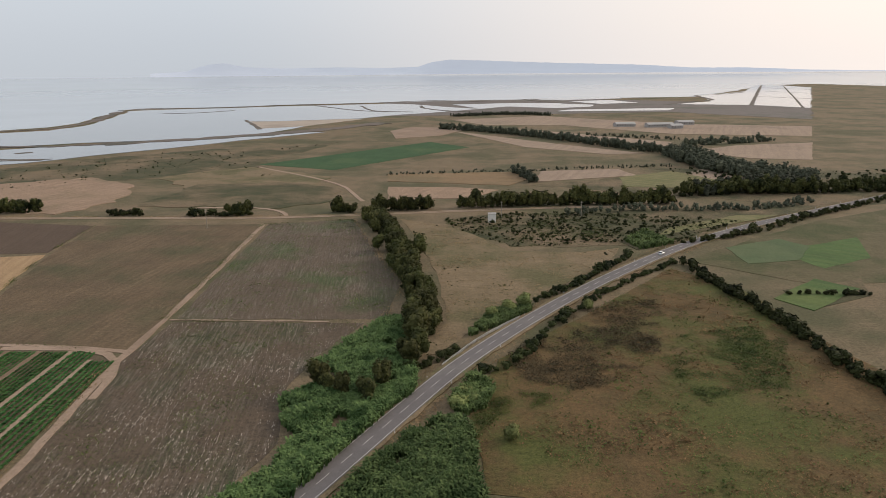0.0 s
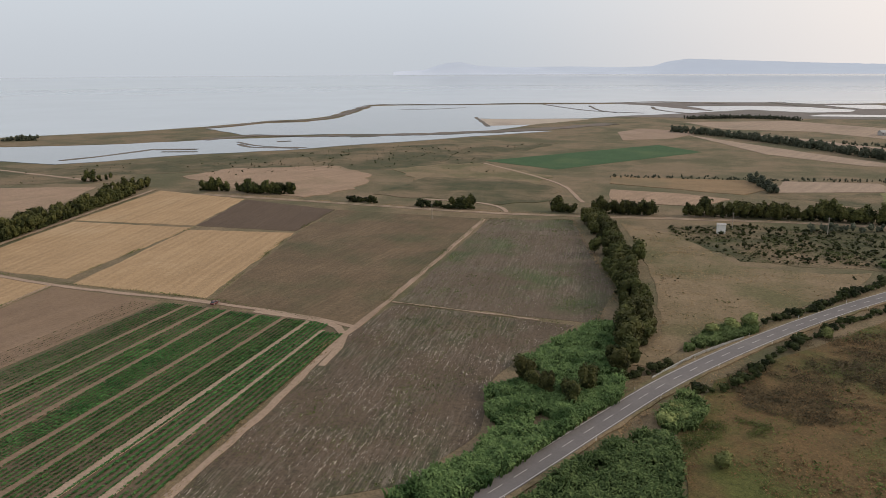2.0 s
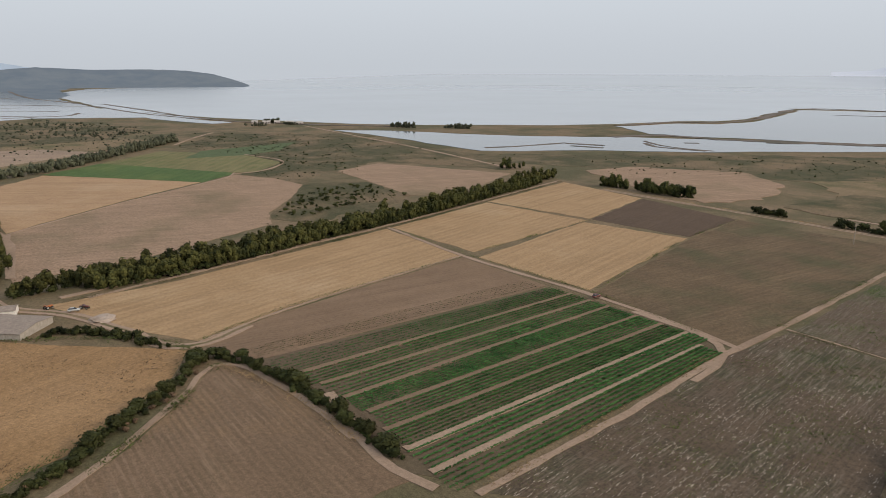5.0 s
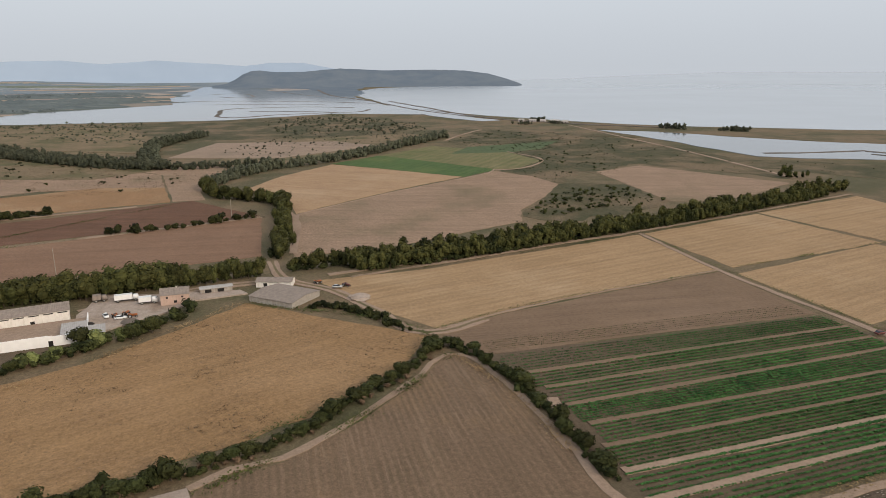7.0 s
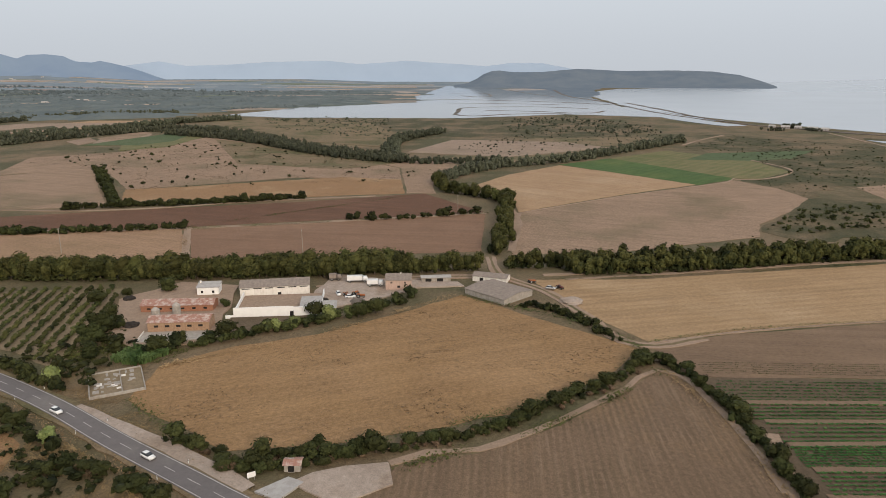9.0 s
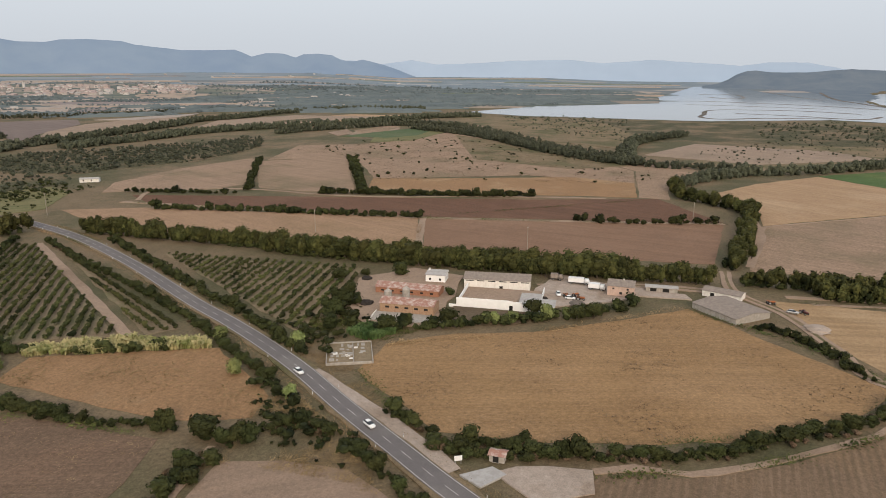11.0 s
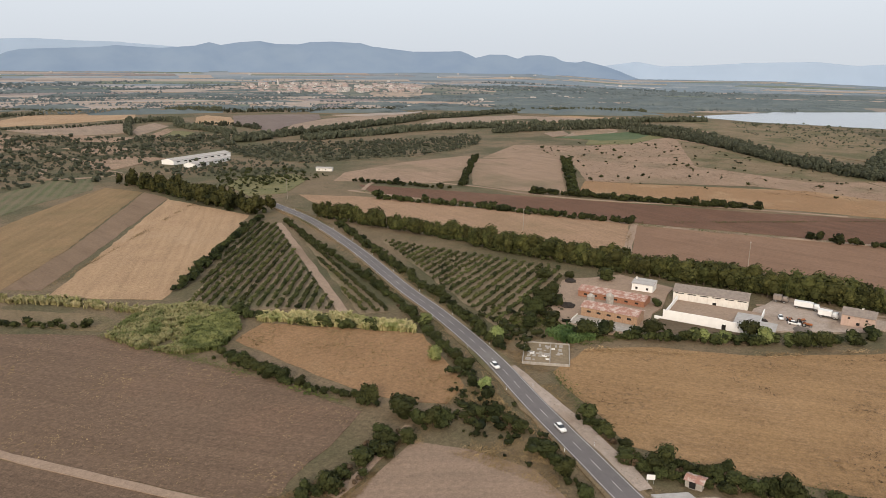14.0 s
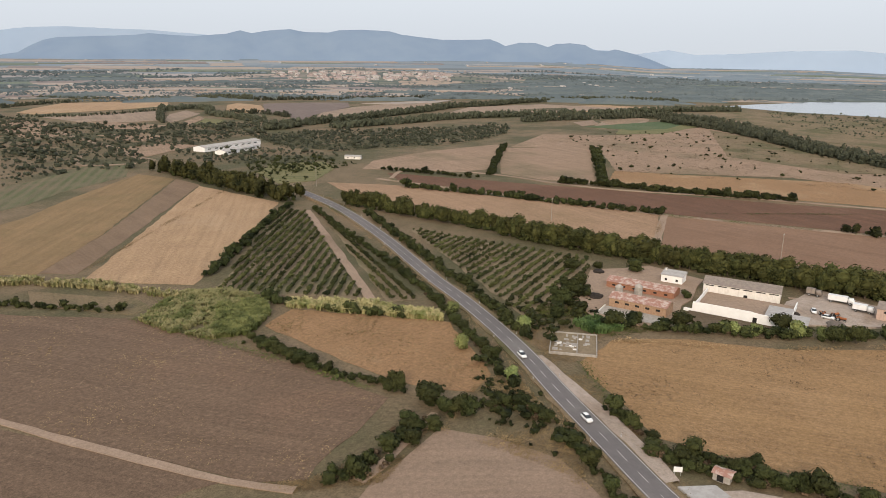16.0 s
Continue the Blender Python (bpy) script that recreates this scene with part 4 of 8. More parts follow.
def leaf_quad(rng, p, d, s):
    d = Vector(d) + Vector((rng.uniform(-0.7, 0.7), rng.uniform(-0.7, 0.7), rng.uniform(-0.4, 0.7)))
    d.normalize()
    u = d.orthogonal().normalized()
    u.rotate(Matrix.Rotation(rng.uniform(0, 6.28), 3, d))
    v = d.cross(u)
    p = Vector(p)
    a, b = s * rng.uniform(0.6, 1.2), s * rng.uniform(0.5, 0.9)
    return [p - u * a, p - v * b * 0.8 + d * s * 0.15, p + u * a, p + v * b + d * s * 0.1], [(0, 1, 2, 3)]


def crown_geom(rng, size, base, lobes, leaves, leaf, geom=None, spread=0.55):
    """Lobes of foliage round an uneven crown; size: half width, half width, half height; base: height of its underside."""
    geom = geom or ([], [])
    mid = base + size[2]
    for i in range(lobes):
        a = rng.uniform(0, 6.28)
        q = math.sqrt(rng.random()) * spread
        c = (size[0] * q * math.cos(a), size[1] * q * math.sin(a), mid + size[2] * rng.uniform(-0.45, 0.5) * (1.1 - q * 0.5))
        k = rng.uniform(0.42, 0.62)
        r = (size[0] * k, size[1] * k, size[2] * rng.uniform(0.4, 0.58))
        add(geom, *lump(rng, c, [x * 0.86 for x in r]))
        for _ in range(leaves // lobes):
            d = Vector((rng.gauss(0, 1), rng.gauss(0, 1), rng.gauss(0.25, 1)))
            d.normalize()
            s = rng.uniform(0.82, 1.12)
            p = (c[0] + d.x * r[0] * s, c[1] + d.y * r[1] * s, c[2] + d.z * r[2] * s)
            add(geom, *leaf_quad(rng, p, d, leaf))
    return geom


def trunk_geom(rng, height, radius, limbs, reach):
    """A tapered trunk with a few limbs."""
    geom = ([], [])

    def limb(a, b, ra, rb, n=6):
        a, b = Vector(a), Vector(b)
        d = (b - a).normalized()
        u = d.orthogonal().normalized()
        v = d.cross(u)
        ring = lambda p, r: [p + (u * math.cos(2 * math.pi * k / n) + v * math.sin(2 * math.pi * k / n)) * r for k in range(n)]
        add(geom, ring(a, ra) + ring(b, rb), [(k, (k + 1) % n, n + (k + 1) % n, n + k) for k in range(n)])

    mid = (rng.uniform(-0.2, 0.2), rng.uniform(-0.2, 0.2), height * 0.5)
    limb((0, 0, -0.2), mid, radius, radius * 0.75)
    limb(mid, (mid[0] * 1.6, mid[1] * 1.6, height), radius * 0.75, radius * 0.3)
    for i in range(limbs):
        a = 6.28 * i / limbs + rng.uniform(-0.4, 0.4)
        limb(mid, (reach * math.cos(a), reach * math.sin(a), height * rng.uniform(0.75, 1.0)), radius * 0.5, radius * 0.2)
    return geom


def make_plant(kind, rng, label, category, group, size, base, lobes, leaves, leaf, material, trunk_h, trunk_r):
    """A plant with its stem as the thing and its crown as a part."""
    stem = new(kind, mesh_of(kind + "_trunk", *trunk_geom(rng, trunk_h, trunk_r, 4, size[0] * 0.5), BARK))
    crown = new("crown", mesh_of("crown", *crown_geom(rng, size, base, lobes, leaves, leaf), material))
    crown.parent = stem
    return tagged(stem, label, category, group)


PLANT_RNG = random.Random(11)
TALL = [make_plant("tree", PLANT_RNG, "tall olive-green belt tree with a dense uneven crown", "tree", "trees of the field belts",
                   (2.9, 2.9, 4.4), 0.3, 9, 420, 0.45, LEAF_BELT, 6.0, 0.22) for _ in range(5)]
BUSH = [make_plant("bush", PLANT_RNG, "dark green rounded hedgerow bush", "bush", "bushes of the hedgerows",
                   (2.3, 2.3, 1.75), 0.0, 7, 420, 0.30, LEAF_BUSH, 1.6, 0.12) for _ in range(5)]


def stand(stock, rng, x, y, scale, z=0.0, squash=1.0):
    """Stands a plant; the first of each stock is the original, the rest are copies."""
    i = rng.randrange(len(stock))
    m = Matrix.Translation((x, y, z)) @ Matrix.Rotation(rng.uniform(0, 6.28), 4, "Z") @ Matrix.Diagonal((scale * squash, scale * squash, scale, 1))
    if not stock[i].get("used"):
        stock[i]["used"] = 1
        stock[i].matrix_basis = m
        return stock[i]
    return copy_thing(stock[i], m)


def plant_line(stock, points, spacing, scale, width=0.0, seed=1, gap=0.0, squash=1.0):
    """Plants along a line, of very mixed size, over a low thicket that closes the gaps at their feet."""
    rng = random.Random(seed)
    line = smooth_line(points, 0.5)
    nxt = run = 0.0
    for a, b in zip(line, line[1:]):
        run += (b - a).length
        if run >= nxt:
            nxt = run + spacing * rng.uniform(0.6, 1.5)
            if rng.random() < gap:
                continue
            d = (b - a).normalized()
            w = rng.gauss(0, width * 0.6)
            k = rng.uniform(0.82, 1.12) if stock is TALL else rng.uniform(0.5, 0.98) if rng.random() < 0.85 else rng.uniform(0.98, 1.3)
            stand(stock, rng, a.x - d.y * w, a.y + d.x * w, scale * k, 0, squash * rng.uniform(0.9, 1.2))
    bush_mass(points, 2.0, 0.62 if stock is BUSH else 0.9, width * 0.8 + 0.5, seed + 500)


def light_shapes(seed, count, *args):
    """Foliage of a plant that grows in a thicket, with fewer leaves."""
    rng = random.Random(seed)
    out = []
    for _ in range(count):
        v, f = crown_geom(rng, *args)
        out.append((np.array([tuple(p) for p in v]), f))
    return out


TALL_LIGHT = light_shapes(21, 6, (2.9, 2.9, 4.4), 0.2, 6, 150, 0.7)
BUSH_LIGHT = light_shapes(22, 6, (2.3, 2.3, 1.75), -0.1, 4, 90, 0.52)


def plant_mass(shapes, material, name, label, category, points, spacing, scale, width=0.0, seed=1, squash=1.0):
    """A hedge or belt whose plants run together: the crowns joined in one piece."""
    rng = random.Random(seed)
    vs, fs, off = [], [], 0
    line = smooth_line(points, 0.5)
    nxt = run = 0.0
    for a, b in zip(line, line[1:]):
        run += (b - a).length
        if run < nxt:
            continue
        nxt = run + spacing * rng.uniform(0.6, 1.4)
        d = (b - a).normalized()
        w = rng.uniform(-width, width)
        co, faces = shapes[rng.randrange(len(shapes))]
        s, t = scale * (rng.uniform(0.6, 1.08) if rng.random() < 0.85 else rng.uniform(1.05, 1.4)), rng.uniform(0, 6.28)
        c, q = math.cos(t) * s * squash, math.sin(t) * s * squash
        vs.append(np.column_stack((co[:, 0] * c - co[:, 1] * q + a.x - d.y * w, co[:, 0] * q + co[:, 1] * c + a.y + d.x * w, co[:, 2] * s)))
        fs.extend([tuple(i + off for i in f) for f in faces])
        off += len(co)
    me = bpy.data.meshes.new(name)
    me.from_pydata(np.concatenate(vs).tolist(), [], fs)
    me.materials.append(material)
    return tagged(new(name, me), label, category, "tree belts and hedges", "stuff")


def tall_mass(points, spacing, scale, width, seed):
    plant_mass(BUSH_LIGHT, LEAF_BUSH, "thicket", "dark low thicket at the foot of the tree belt", "thicket", points, spacing * 0.95, 1.0, width * 0.9, seed + 700)
    return plant_mass(TALL_LIGHT, LEAF_BELT, "tree_belt", "dense dark olive tree belt between the fields", "trees", points, spacing * 0.8, scale, width, seed)


def bush_mass(*a, **k):
    return plant_mass(BUSH_LIGHT, LEAF_BUSH, "hedgerow", "dark green hedgerow of grown-together bushes", "hedge", *a, **k)


tall_mass([(-310, 45), (-315, 90), (-335, 170), (-351, 237), (-407, 423)], 2.6, 1.12, 2.0, 1)
tall_mass([(-304, 48), (-309, 90), (-329, 170), (-345, 237), (-390, 390)], 2.6, 0.95, 1.6, 901)
tall_mass([(-152, 419), (-136, 422)], 1.9, 1.0, 3.0, 902)
tall_mass([(-312, 18), (-318, 66), (-328, 126), (-342, 205)], 2.4, 0.95, 1.6, 2)
plant_line(TALL, [(-287, -206), (-289, -156), (-294, -108), (-299, -58), (-303, -33), (-310, 5)], 2.2, 1.1, 2.0, 3)
plant_line(TALL, [(-285, -324), (-288, -268), (-293, -192), (-297, -146), (-298, -106)], 2.2, 1.1, 2.0, 4)
plant_line(TALL, [(-298, -106), (-305, -60), (-309, -27)], 2.3, 1.1, 2.0, 5)
plant_line(TALL, [(-337, 13), (-378, 18), (-439, 23), (-482, 22), (-500, 3), (-521, -17), (-562, -26)], 2.9, 1.0, 4.0, 6)
tall_mass([(-272, -531), (-272, -480), (-268, -416), (-266, -376), (-270, -355)], 2.0, 1.25, 7.0, 7)
plant_line(TALL, [(-60, 414), (-39, 346), (-26, 285), (-17, 241), (-16, 213)], 2.2, 1.05, 5.0, 8)
tall_mass([(-60, 432), (-24, 438)], 1.9, 1.10, 2.0, 9)
tall_mass([(-325, 428), (-302, 426), (-279, 432)], 1.9, 1.00, 3.0, 10)
tall_mass([(-354, 422), (-333, 428)], 1.9, 0.95, 3.0, 11)
tall_mass([(-6, 443), (27, 449), (65, 452)], 1.9, 1.10, 4.0, 12)
tall_mass([(65, 452), (100, 454), (136, 457)], 1.9, 1.20, 4.0, 13)
tall_mass([(147, 486), (183, 493), (246, 497), (339, 514)], 1.9, 1.20, 6.0, 14)
tall_mass([(-86, 430), (-71, 427)], 1.9, 0.90, 2.0, 15)
plant_line(BUSH, [(-208, 61), (-188, 69), (-160, 72), (-139, 73), (-121, 74)], 2.3, 1.25, 1.3, 16)
plant_line(BUSH, [(-209, 57), (-190, 41), (-176, 23), (-163, 8), (-153, -15), (-149, -29), (-147, -50)], 2.5, 1.25, 1.4, 17)
plant_line(BUSH, [(-152, -36), (-143, -45), (-142, -51), (-151, -65), (-156, -75)], 2.8, 1.15, 1.5, 18)
bush_mass([(-206, -108), (-215, -93), (-224, -77), (-234, -61), (-251, -39), (-270, -22)], 2.5, 1.20, 2.0, 19)
plant_line(BUSH, [(-142, -56), (-143, -49), (-145, -46)], 3.0, 1.3, 1.0, 20)
plant_line(BUSH, [(-262, -326), (-234, -264), (-213, -215), (-193, -173), (-177, -145), (-164, -123), (-156, -111)], 2.3, 1.0, 1.0, 21)
bush_mass([(-277, -297), (-243, -233), (-218, -183), (-198, -146), (-183, -121), (-181, -116)], 2.2, 1.15, 1.6, 22)
bush_mass([(-260, -348), (-219, -316), (-177, -279), (-147, -254)], 2.5, 1.20, 1.2, 23)
plant_line(BUSH, [(-118, -183), (-120, -166), (-120, -149), (-124, -132), (-127, -120)], 2.2, 1.1, 1.6, 24)
bush_mass([(-72, -290), (-83, -270), (-93, -256), (-104, -240)], 1.2, 0.75, 1.4, 240)
bush_mass([(-145, -212), (-147, -206), (-151, -200)], 2.0, 1.1, 1.4, 241)
bush_mass([(-154, -186), (-158, -177), (-163, -168)], 2.0, 0.95, 1.4, 242)
bush_mass([(-167, -166), (-169, -161)], 2.0, 1.1, 1.4, 243)
plant_line(BUSH, [(-127, -114), (-126, -105), (-129, -99)], 2.6, 1.5, 2.5, 25)
plant_line(BUSH, [(-135, -97), (-140, -91), (-139, -82)], 2.8, 1.35, 2.4, 26)
plant_line(BUSH, [(-117, -103), (-111, -105), (-100, -103), (-92, -102), (-84, -104)], 2.4, 1.4, 2.6, 27)
plant_line(BUSH, [(-135, -76), (-130, -67), (-125, -59), (-119, -49)], 2.8, 1.1, 1.4, 28)
plant_line(BUSH, [(-145, -57), (-143, -45), (-146, -34), (-151, -23)], 3.0, 1.1, 1.5, 29)
bush_mass([(-258, 20), (-256, 28), (-250, 36), (-241, 43), (-229, 48)], 1.5, 0.95, 2.4, 131)
bush_mass([(-250, 36), (-241, 43), (-229, 49), (-223, 52)], 1.8, 0.7, 2.0, 132)
bush_mass([(-444, -267), (-458, -223), (-470, -168), (-489, -118)], 3.4, 1.5, 1.8, 30)
bush_mass([(-627, -338), (-539, -287), (-452, -235)], 4.2, 1.40, 2.0, 31)
bush_mass([(-378, -267), (-379, -228), (-391, -164)], 3.6, 1.4, 1.6, 32)
bush_mass([(-417, -73), (-421, -46), (-430, -19), (-440, 6)], 4.6, 1.4, 1.6, 33)
bush_mass([(-353, -339), (-361, -304), (-371, -268), (-377, -228), (-383, -207)], 3.2, 1.5, 1.8, 34)
bush_mass([(-463, -238), (-459, -209), (-471, -172), (-490, -126)], 3.4, 1.5, 1.6, 35)
bush_mass([(-437, -325), (-501, -369), (-588, -423)], 4.2, 1.50, 2.0, 36)
bush_mass([(-459, -242), (-546, -293), (-630, -344)], 4.2, 1.50, 2.0, 37)
bush_mass([(-396, -405), (-408, -366), (-420, -325)], 3.8, 1.30, 2.0, 38)
bush_mass([(-227, 420), (-204, 418)], 2.2, 1.30, 2.0, 39)
bush_mass([(-175, 416), (-142, 418)], 2.2, 1.30, 2.0, 40)
plant_line(BUSH, [(-16, 185), (-3, 202)], 2.5, 1.1, 2.0, 41)
bush_mass([(26, 252), (49, 279), (79, 322)], 2.4, 1.00, 1.2, 42)
bush_mass([(6, 185), (14, 192), (32, 228), (70, 281), (96, 309)], 2.7, 0.90, 1.0, 43)
bush_mass([(111, 346), (151, 367), (207, 413), (335, 508)], 3.4, 1.10, 2.0, 44)


def far_belt(points, spacing, height, width, seed, label="far belt of dark trees across the plain", material=None):
    """A belt of trees too far to pick apart: many small uneven crowns in one piece."""
    rng = random.Random(seed)
    geom = ([], [])
    line = smooth_line(points, 1.0)
    total = sum((b - a).length for a, b in zip(line, line[1:]))
    for _ in range(min(2600, int(4.0 * total / spacing * max(1.0, width / 4)))):
        i = rng.randrange(len(line) - 1)
        a, b = line[i], line[i + 1]
        d = (b - a).normalized()
        w = rng.uniform(-width, width)
        h = height * rng.uniform(0.6, 1.15)
        one = crown_geom(rng, (h * 0.5, h * 0.5, h * 0.7), -h * 0.25, 1, 14, h * 0.13, None, 0.2)
        x, y = a.x - d.y * w, a.y + d.x * w
        add(geom, [(v[0] + x, v[1] + y, v[2]) for v in one[0]], one[1])
    ob = new("tree_belt", mesh_of("tree_belt", *geom, material or LEAF_FAR))
    return tagged(ob, label, "trees", "far tree belts", "stuff")


def scrub(poly, count, size, seed, material=None, label="patch of dark green scrub on dry ground"):
    rng = random.Random(seed)
    geom = ([], [])
    for x, y in scatter(poly, count, rng):
        h = size * (rng.uniform(0.3, 0.9) if rng.random() < 0.8 else rng.uniform(0.9, 1.6))
        far = material is LEAF_FAR
        one = crown_geom(rng, (h * 1.2, h * 1.2, h * 0.9), -h * 0.4, 1, 10, h * 0.26, None, 0.1) if far else crown_geom(rng, (h * 0.8, h * 0.8, h * 0.5), -0.1, 2 if h > 1.4 else 1, 16, h * 0.22)
        add(geom, [(v[0] + x, v[1] + y, v[2]) for v in one[0]], one[1])
    ob = new("scrub", mesh_of("scrub", *geom, material or LEAF_BUSH))
    return tagged(ob, label, "scrub", "scrub patches", "stuff")


far_belt([(-568, -26), (-641, 16), (-697, 95), (-786, 173), (-891, 264)], 3.1, 9, 4, 50)
far_belt([(-952, -354), (-840, -241), (-739, -152), (-684, -67), (-682, 6), (-682, 38)], 3.7, 8, 5, 51)
far_belt([(-703, -76), (-822, -90), (-935, -88), (-1018, -42)], 3.1, 8, 6, 52)
far_belt([(-837, -574), (-946, -528), (-1044, -452), (-972, -326), (-861, -233), (-732, -127), (-687, -63)], 3.7, 9, 6, 53)
far_belt([(-700, -82), (-818, -95), (-911, -84), (-1009, -44)], 3.7, 9, 6, 54)
far_belt([(-985, -431), (-914, -308), (-768, -172), (-701, -81)], 3.7, 9, 8, 59)

far_belt([(-586, -688), (-632, -685), (-709, -677), (-802, -674), (-896, -639), (-979, -590), (-1029, -557), (-1109, -528), (-1196, -497), (-1256, -441), (-1278, -420)], 3.4, 9, 9, 55)
far_belt([(-589, -748), (-615, -756), (-676, -757), (-779, -780), (-892, -800), (-981, -825), (-1062, -811), (-1201, -817), (-1294, -782), (-1385, -726), (-1441, -601)], 3.8, 9, 9, 56)
far_belt([(-518, -736), (-541, -732), (-572, -743)], 3.0, 11, 9, 57)
far_belt([(-777, -1318), (-804, -1269), (-852, -1252)], 4.0, 11, 16, 58)
far_belt([(-845, -1233), (-984, -1135), (-1019, -1104), (-1209, -1018)], 5.0, 8, 5, 59)
far_belt([(-473, -906), (-530, -1016), (-607, -1152)], 4.0, 8, 4, 60)
far_belt([(-416, -1329), (-486, -1378), (-574, -1404)], 5.0, 7, 5, 61)
far_belt([(-372, -1126), (-447, -1081), (-589, -1116)], 5.0, 5, 3, 62)
far_belt([(-588, -1100), (-635, -1108), (-588, -962), (-584, -897), (-578, -827)], 3.4, 8, 7, 63)
far_belt([(-629, -997), (-661, -921), (-649, -861)], 4.0, 7, 5, 64)
far_belt([(-575, -1627), (-651, -1481), (-780, -1448)], 6.0, 5, 3, 65)
far_belt([(-43, 1050), (23, 995), (116, 873), (166, 789), (213, 721)], 2.6, 9, 4, 440, "dark belt of trees before the salt lagoons")
far_belt([(213, 721), (222, 606), (241, 566), (266, 541)], 3.0, 10, 16, 441, "dark belt of trees before the salt lagoons")
far_belt([(39, 603), (47, 571), (51, 543)], 3, 7, 3, 442, "dark belt of trees before the salt lagoons")
far_belt([(-70, 587), (-14, 597), (64, 611), (134, 625), (184, 635)], 5, 3, 2, 443, "dark belt of trees before the salt lagoons")
far_belt([(242, 803), (310, 829), (369, 855)], 6, 9, 4, 444, "dark belt of trees before the salt lagoons")
far_belt([(152, 931), (215, 896), (259, 864)], 6, 5, 3, 445, "dark belt of trees before the salt lagoons")
far_belt([(-33, 1322), (73, 1368), (153, 1335)], 4, 6, 10, 446, "dark belt of trees before the salt lagoons")
far_belt([(164, 492), (206, 506), (251, 509)], 3, 10, 10, 447, "dark belt of trees before the salt lagoons")
far_belt([(59, 419), (95, 429), (139, 432), (191, 439), (226, 460)], 3.5, 5, 4, 448, "dark belt of trees before the salt lagoons")
scrub([(-365, -1173), (-371, -1005), (-439, -894), (-475, -818), (-467, -697), (-377, -653), (-326, -680), (-294, -585), (-262, -550), (-235, -579), (-187, -552), (-159, -533)], 1500, 3.4, 81, LEAF_FAR, "dense dark olive scrub on dry ground")
scrub([(-467, -697), (-549, -676), (-637, -628), (-705, -592), (-783, -558), (-700, -499), (-633, -482), (-566, -475), (-505, -498), (-448, -518), (-426, -578)], 1700, 3.0, 82, LEAF_FAR, "dense dark olive scrub on dry ground")
scrub([(-344, -648), (-346, -600), (-418, -586), (-430, -497), (-387, -455), (-347, -488), (-307, -561)], 260, 3.0, 83, LEAF_FAR, "dense dark olive scrub on dry ground")
scrub([(-465, -869), (-566, -815), (-495, -703), (-467, -697), (-475, -818)], 260, 4.0, 84, LEAF_FAR, "dense dark olive scrub on dry ground")
scrub([(-1295, -386), (-1331, -258), (-1285, -147), (-909, -100), (-971, -198), (-1070, -294)], 420, 2.6, 951, LEAF_FAR)
scrub([(-819, -23), (-1047, 103), (-1119, 277), (-937, 269), (-821, 108), (-716, 26)], 300, 2.0, 952, LEAF_FAR)
scrub([(-324, -475), (-356, -497), (-392, -475), (-379, -442), (-328, -411), (-304, -420)], 70, 2.2, 953)
scrub([(-393, 162), (-473, 233), (-467, 278), (-404, 275), (-399, 214), (-380, 177)], 160, 2.6, 71)
scrub([(-1239, 44), (-1388, 179), (-1119, 285), (-977, 242), (-1010, 52)], 420, 3.0, 72, LEAF_FAR)
scrub([(-15, 404), (26, 424), (93, 420), (164, 402), (106, 346), (72, 343), (22, 339), (-8, 381)], 900, 1.9, 74)
scrub([(-296, -445), (-376, -437), (-405, -441), (-406, -502), (-365, -547)], 220, 3.0, 76)
scrub([(-896, -336), (-671, -70), (-645, -44), (-658, 9), (-567, -70), (-521, -264), (-638, -334), (-684, -450), (-769, -422)], 150, 3.2, 78, None, "scattered dark shrubs on the dry pasture")


def reeds(poly, count, height, seed, material=None, label="thicket of tall bright green reeds"):
    """Upright bent blades in dense tufts."""
    rng = random.Random(seed)
    geom = ([], [])
    for x, y in scatter(poly, count, rng):
        lush = noise.noise((x * 0.11, y * 0.11, seed)) + 0.5 * noise.noise((x * 0.35, y * 0.35, seed))
        if lush < -0.42:
            continue
        h0 = height * (0.75 + 0.4 * lush) * rng.uniform(0.8, 1.1)
        for _ in range(9):
            a = rng.uniform(0, 6.28)
            h = h0 * rng.uniform(0.7, 1.1)
            w = rng.uniform(0.10, 0.22)
            u, v = Vector((math.cos(a), math.sin(a), 0)), Vector((-math.sin(a), math.cos(a), 0))
            p = Vector((x + rng.uniform(-0.7, 0.7), y + rng.uniform(-0.7, 0.7), 0))
            m1 = p + Vector((0, 0, h * 0.65)) + u * h * 0.10
            m2 = p + Vector((0, 0, h * 0.92)) + u * h * 0.32
            tip = p + Vector((0, 0, h * 0.85)) + u * h * 0.55
            add(geom, [p - v * w, p + v * w, m1 + v * w * 1.6, m1 - v * w * 1.6, m2 + v * w * 1.3, m2 - v * w * 1.3, tip],
                [(0, 1, 2, 3), (3, 2, 4, 5), (5, 4, 6)])
    ob = new("reed_bed", mesh_of("reed_bed", *geom, material or LEAF_REED))
    return tagged(ob, label, "reeds", "reed beds", "stuff")


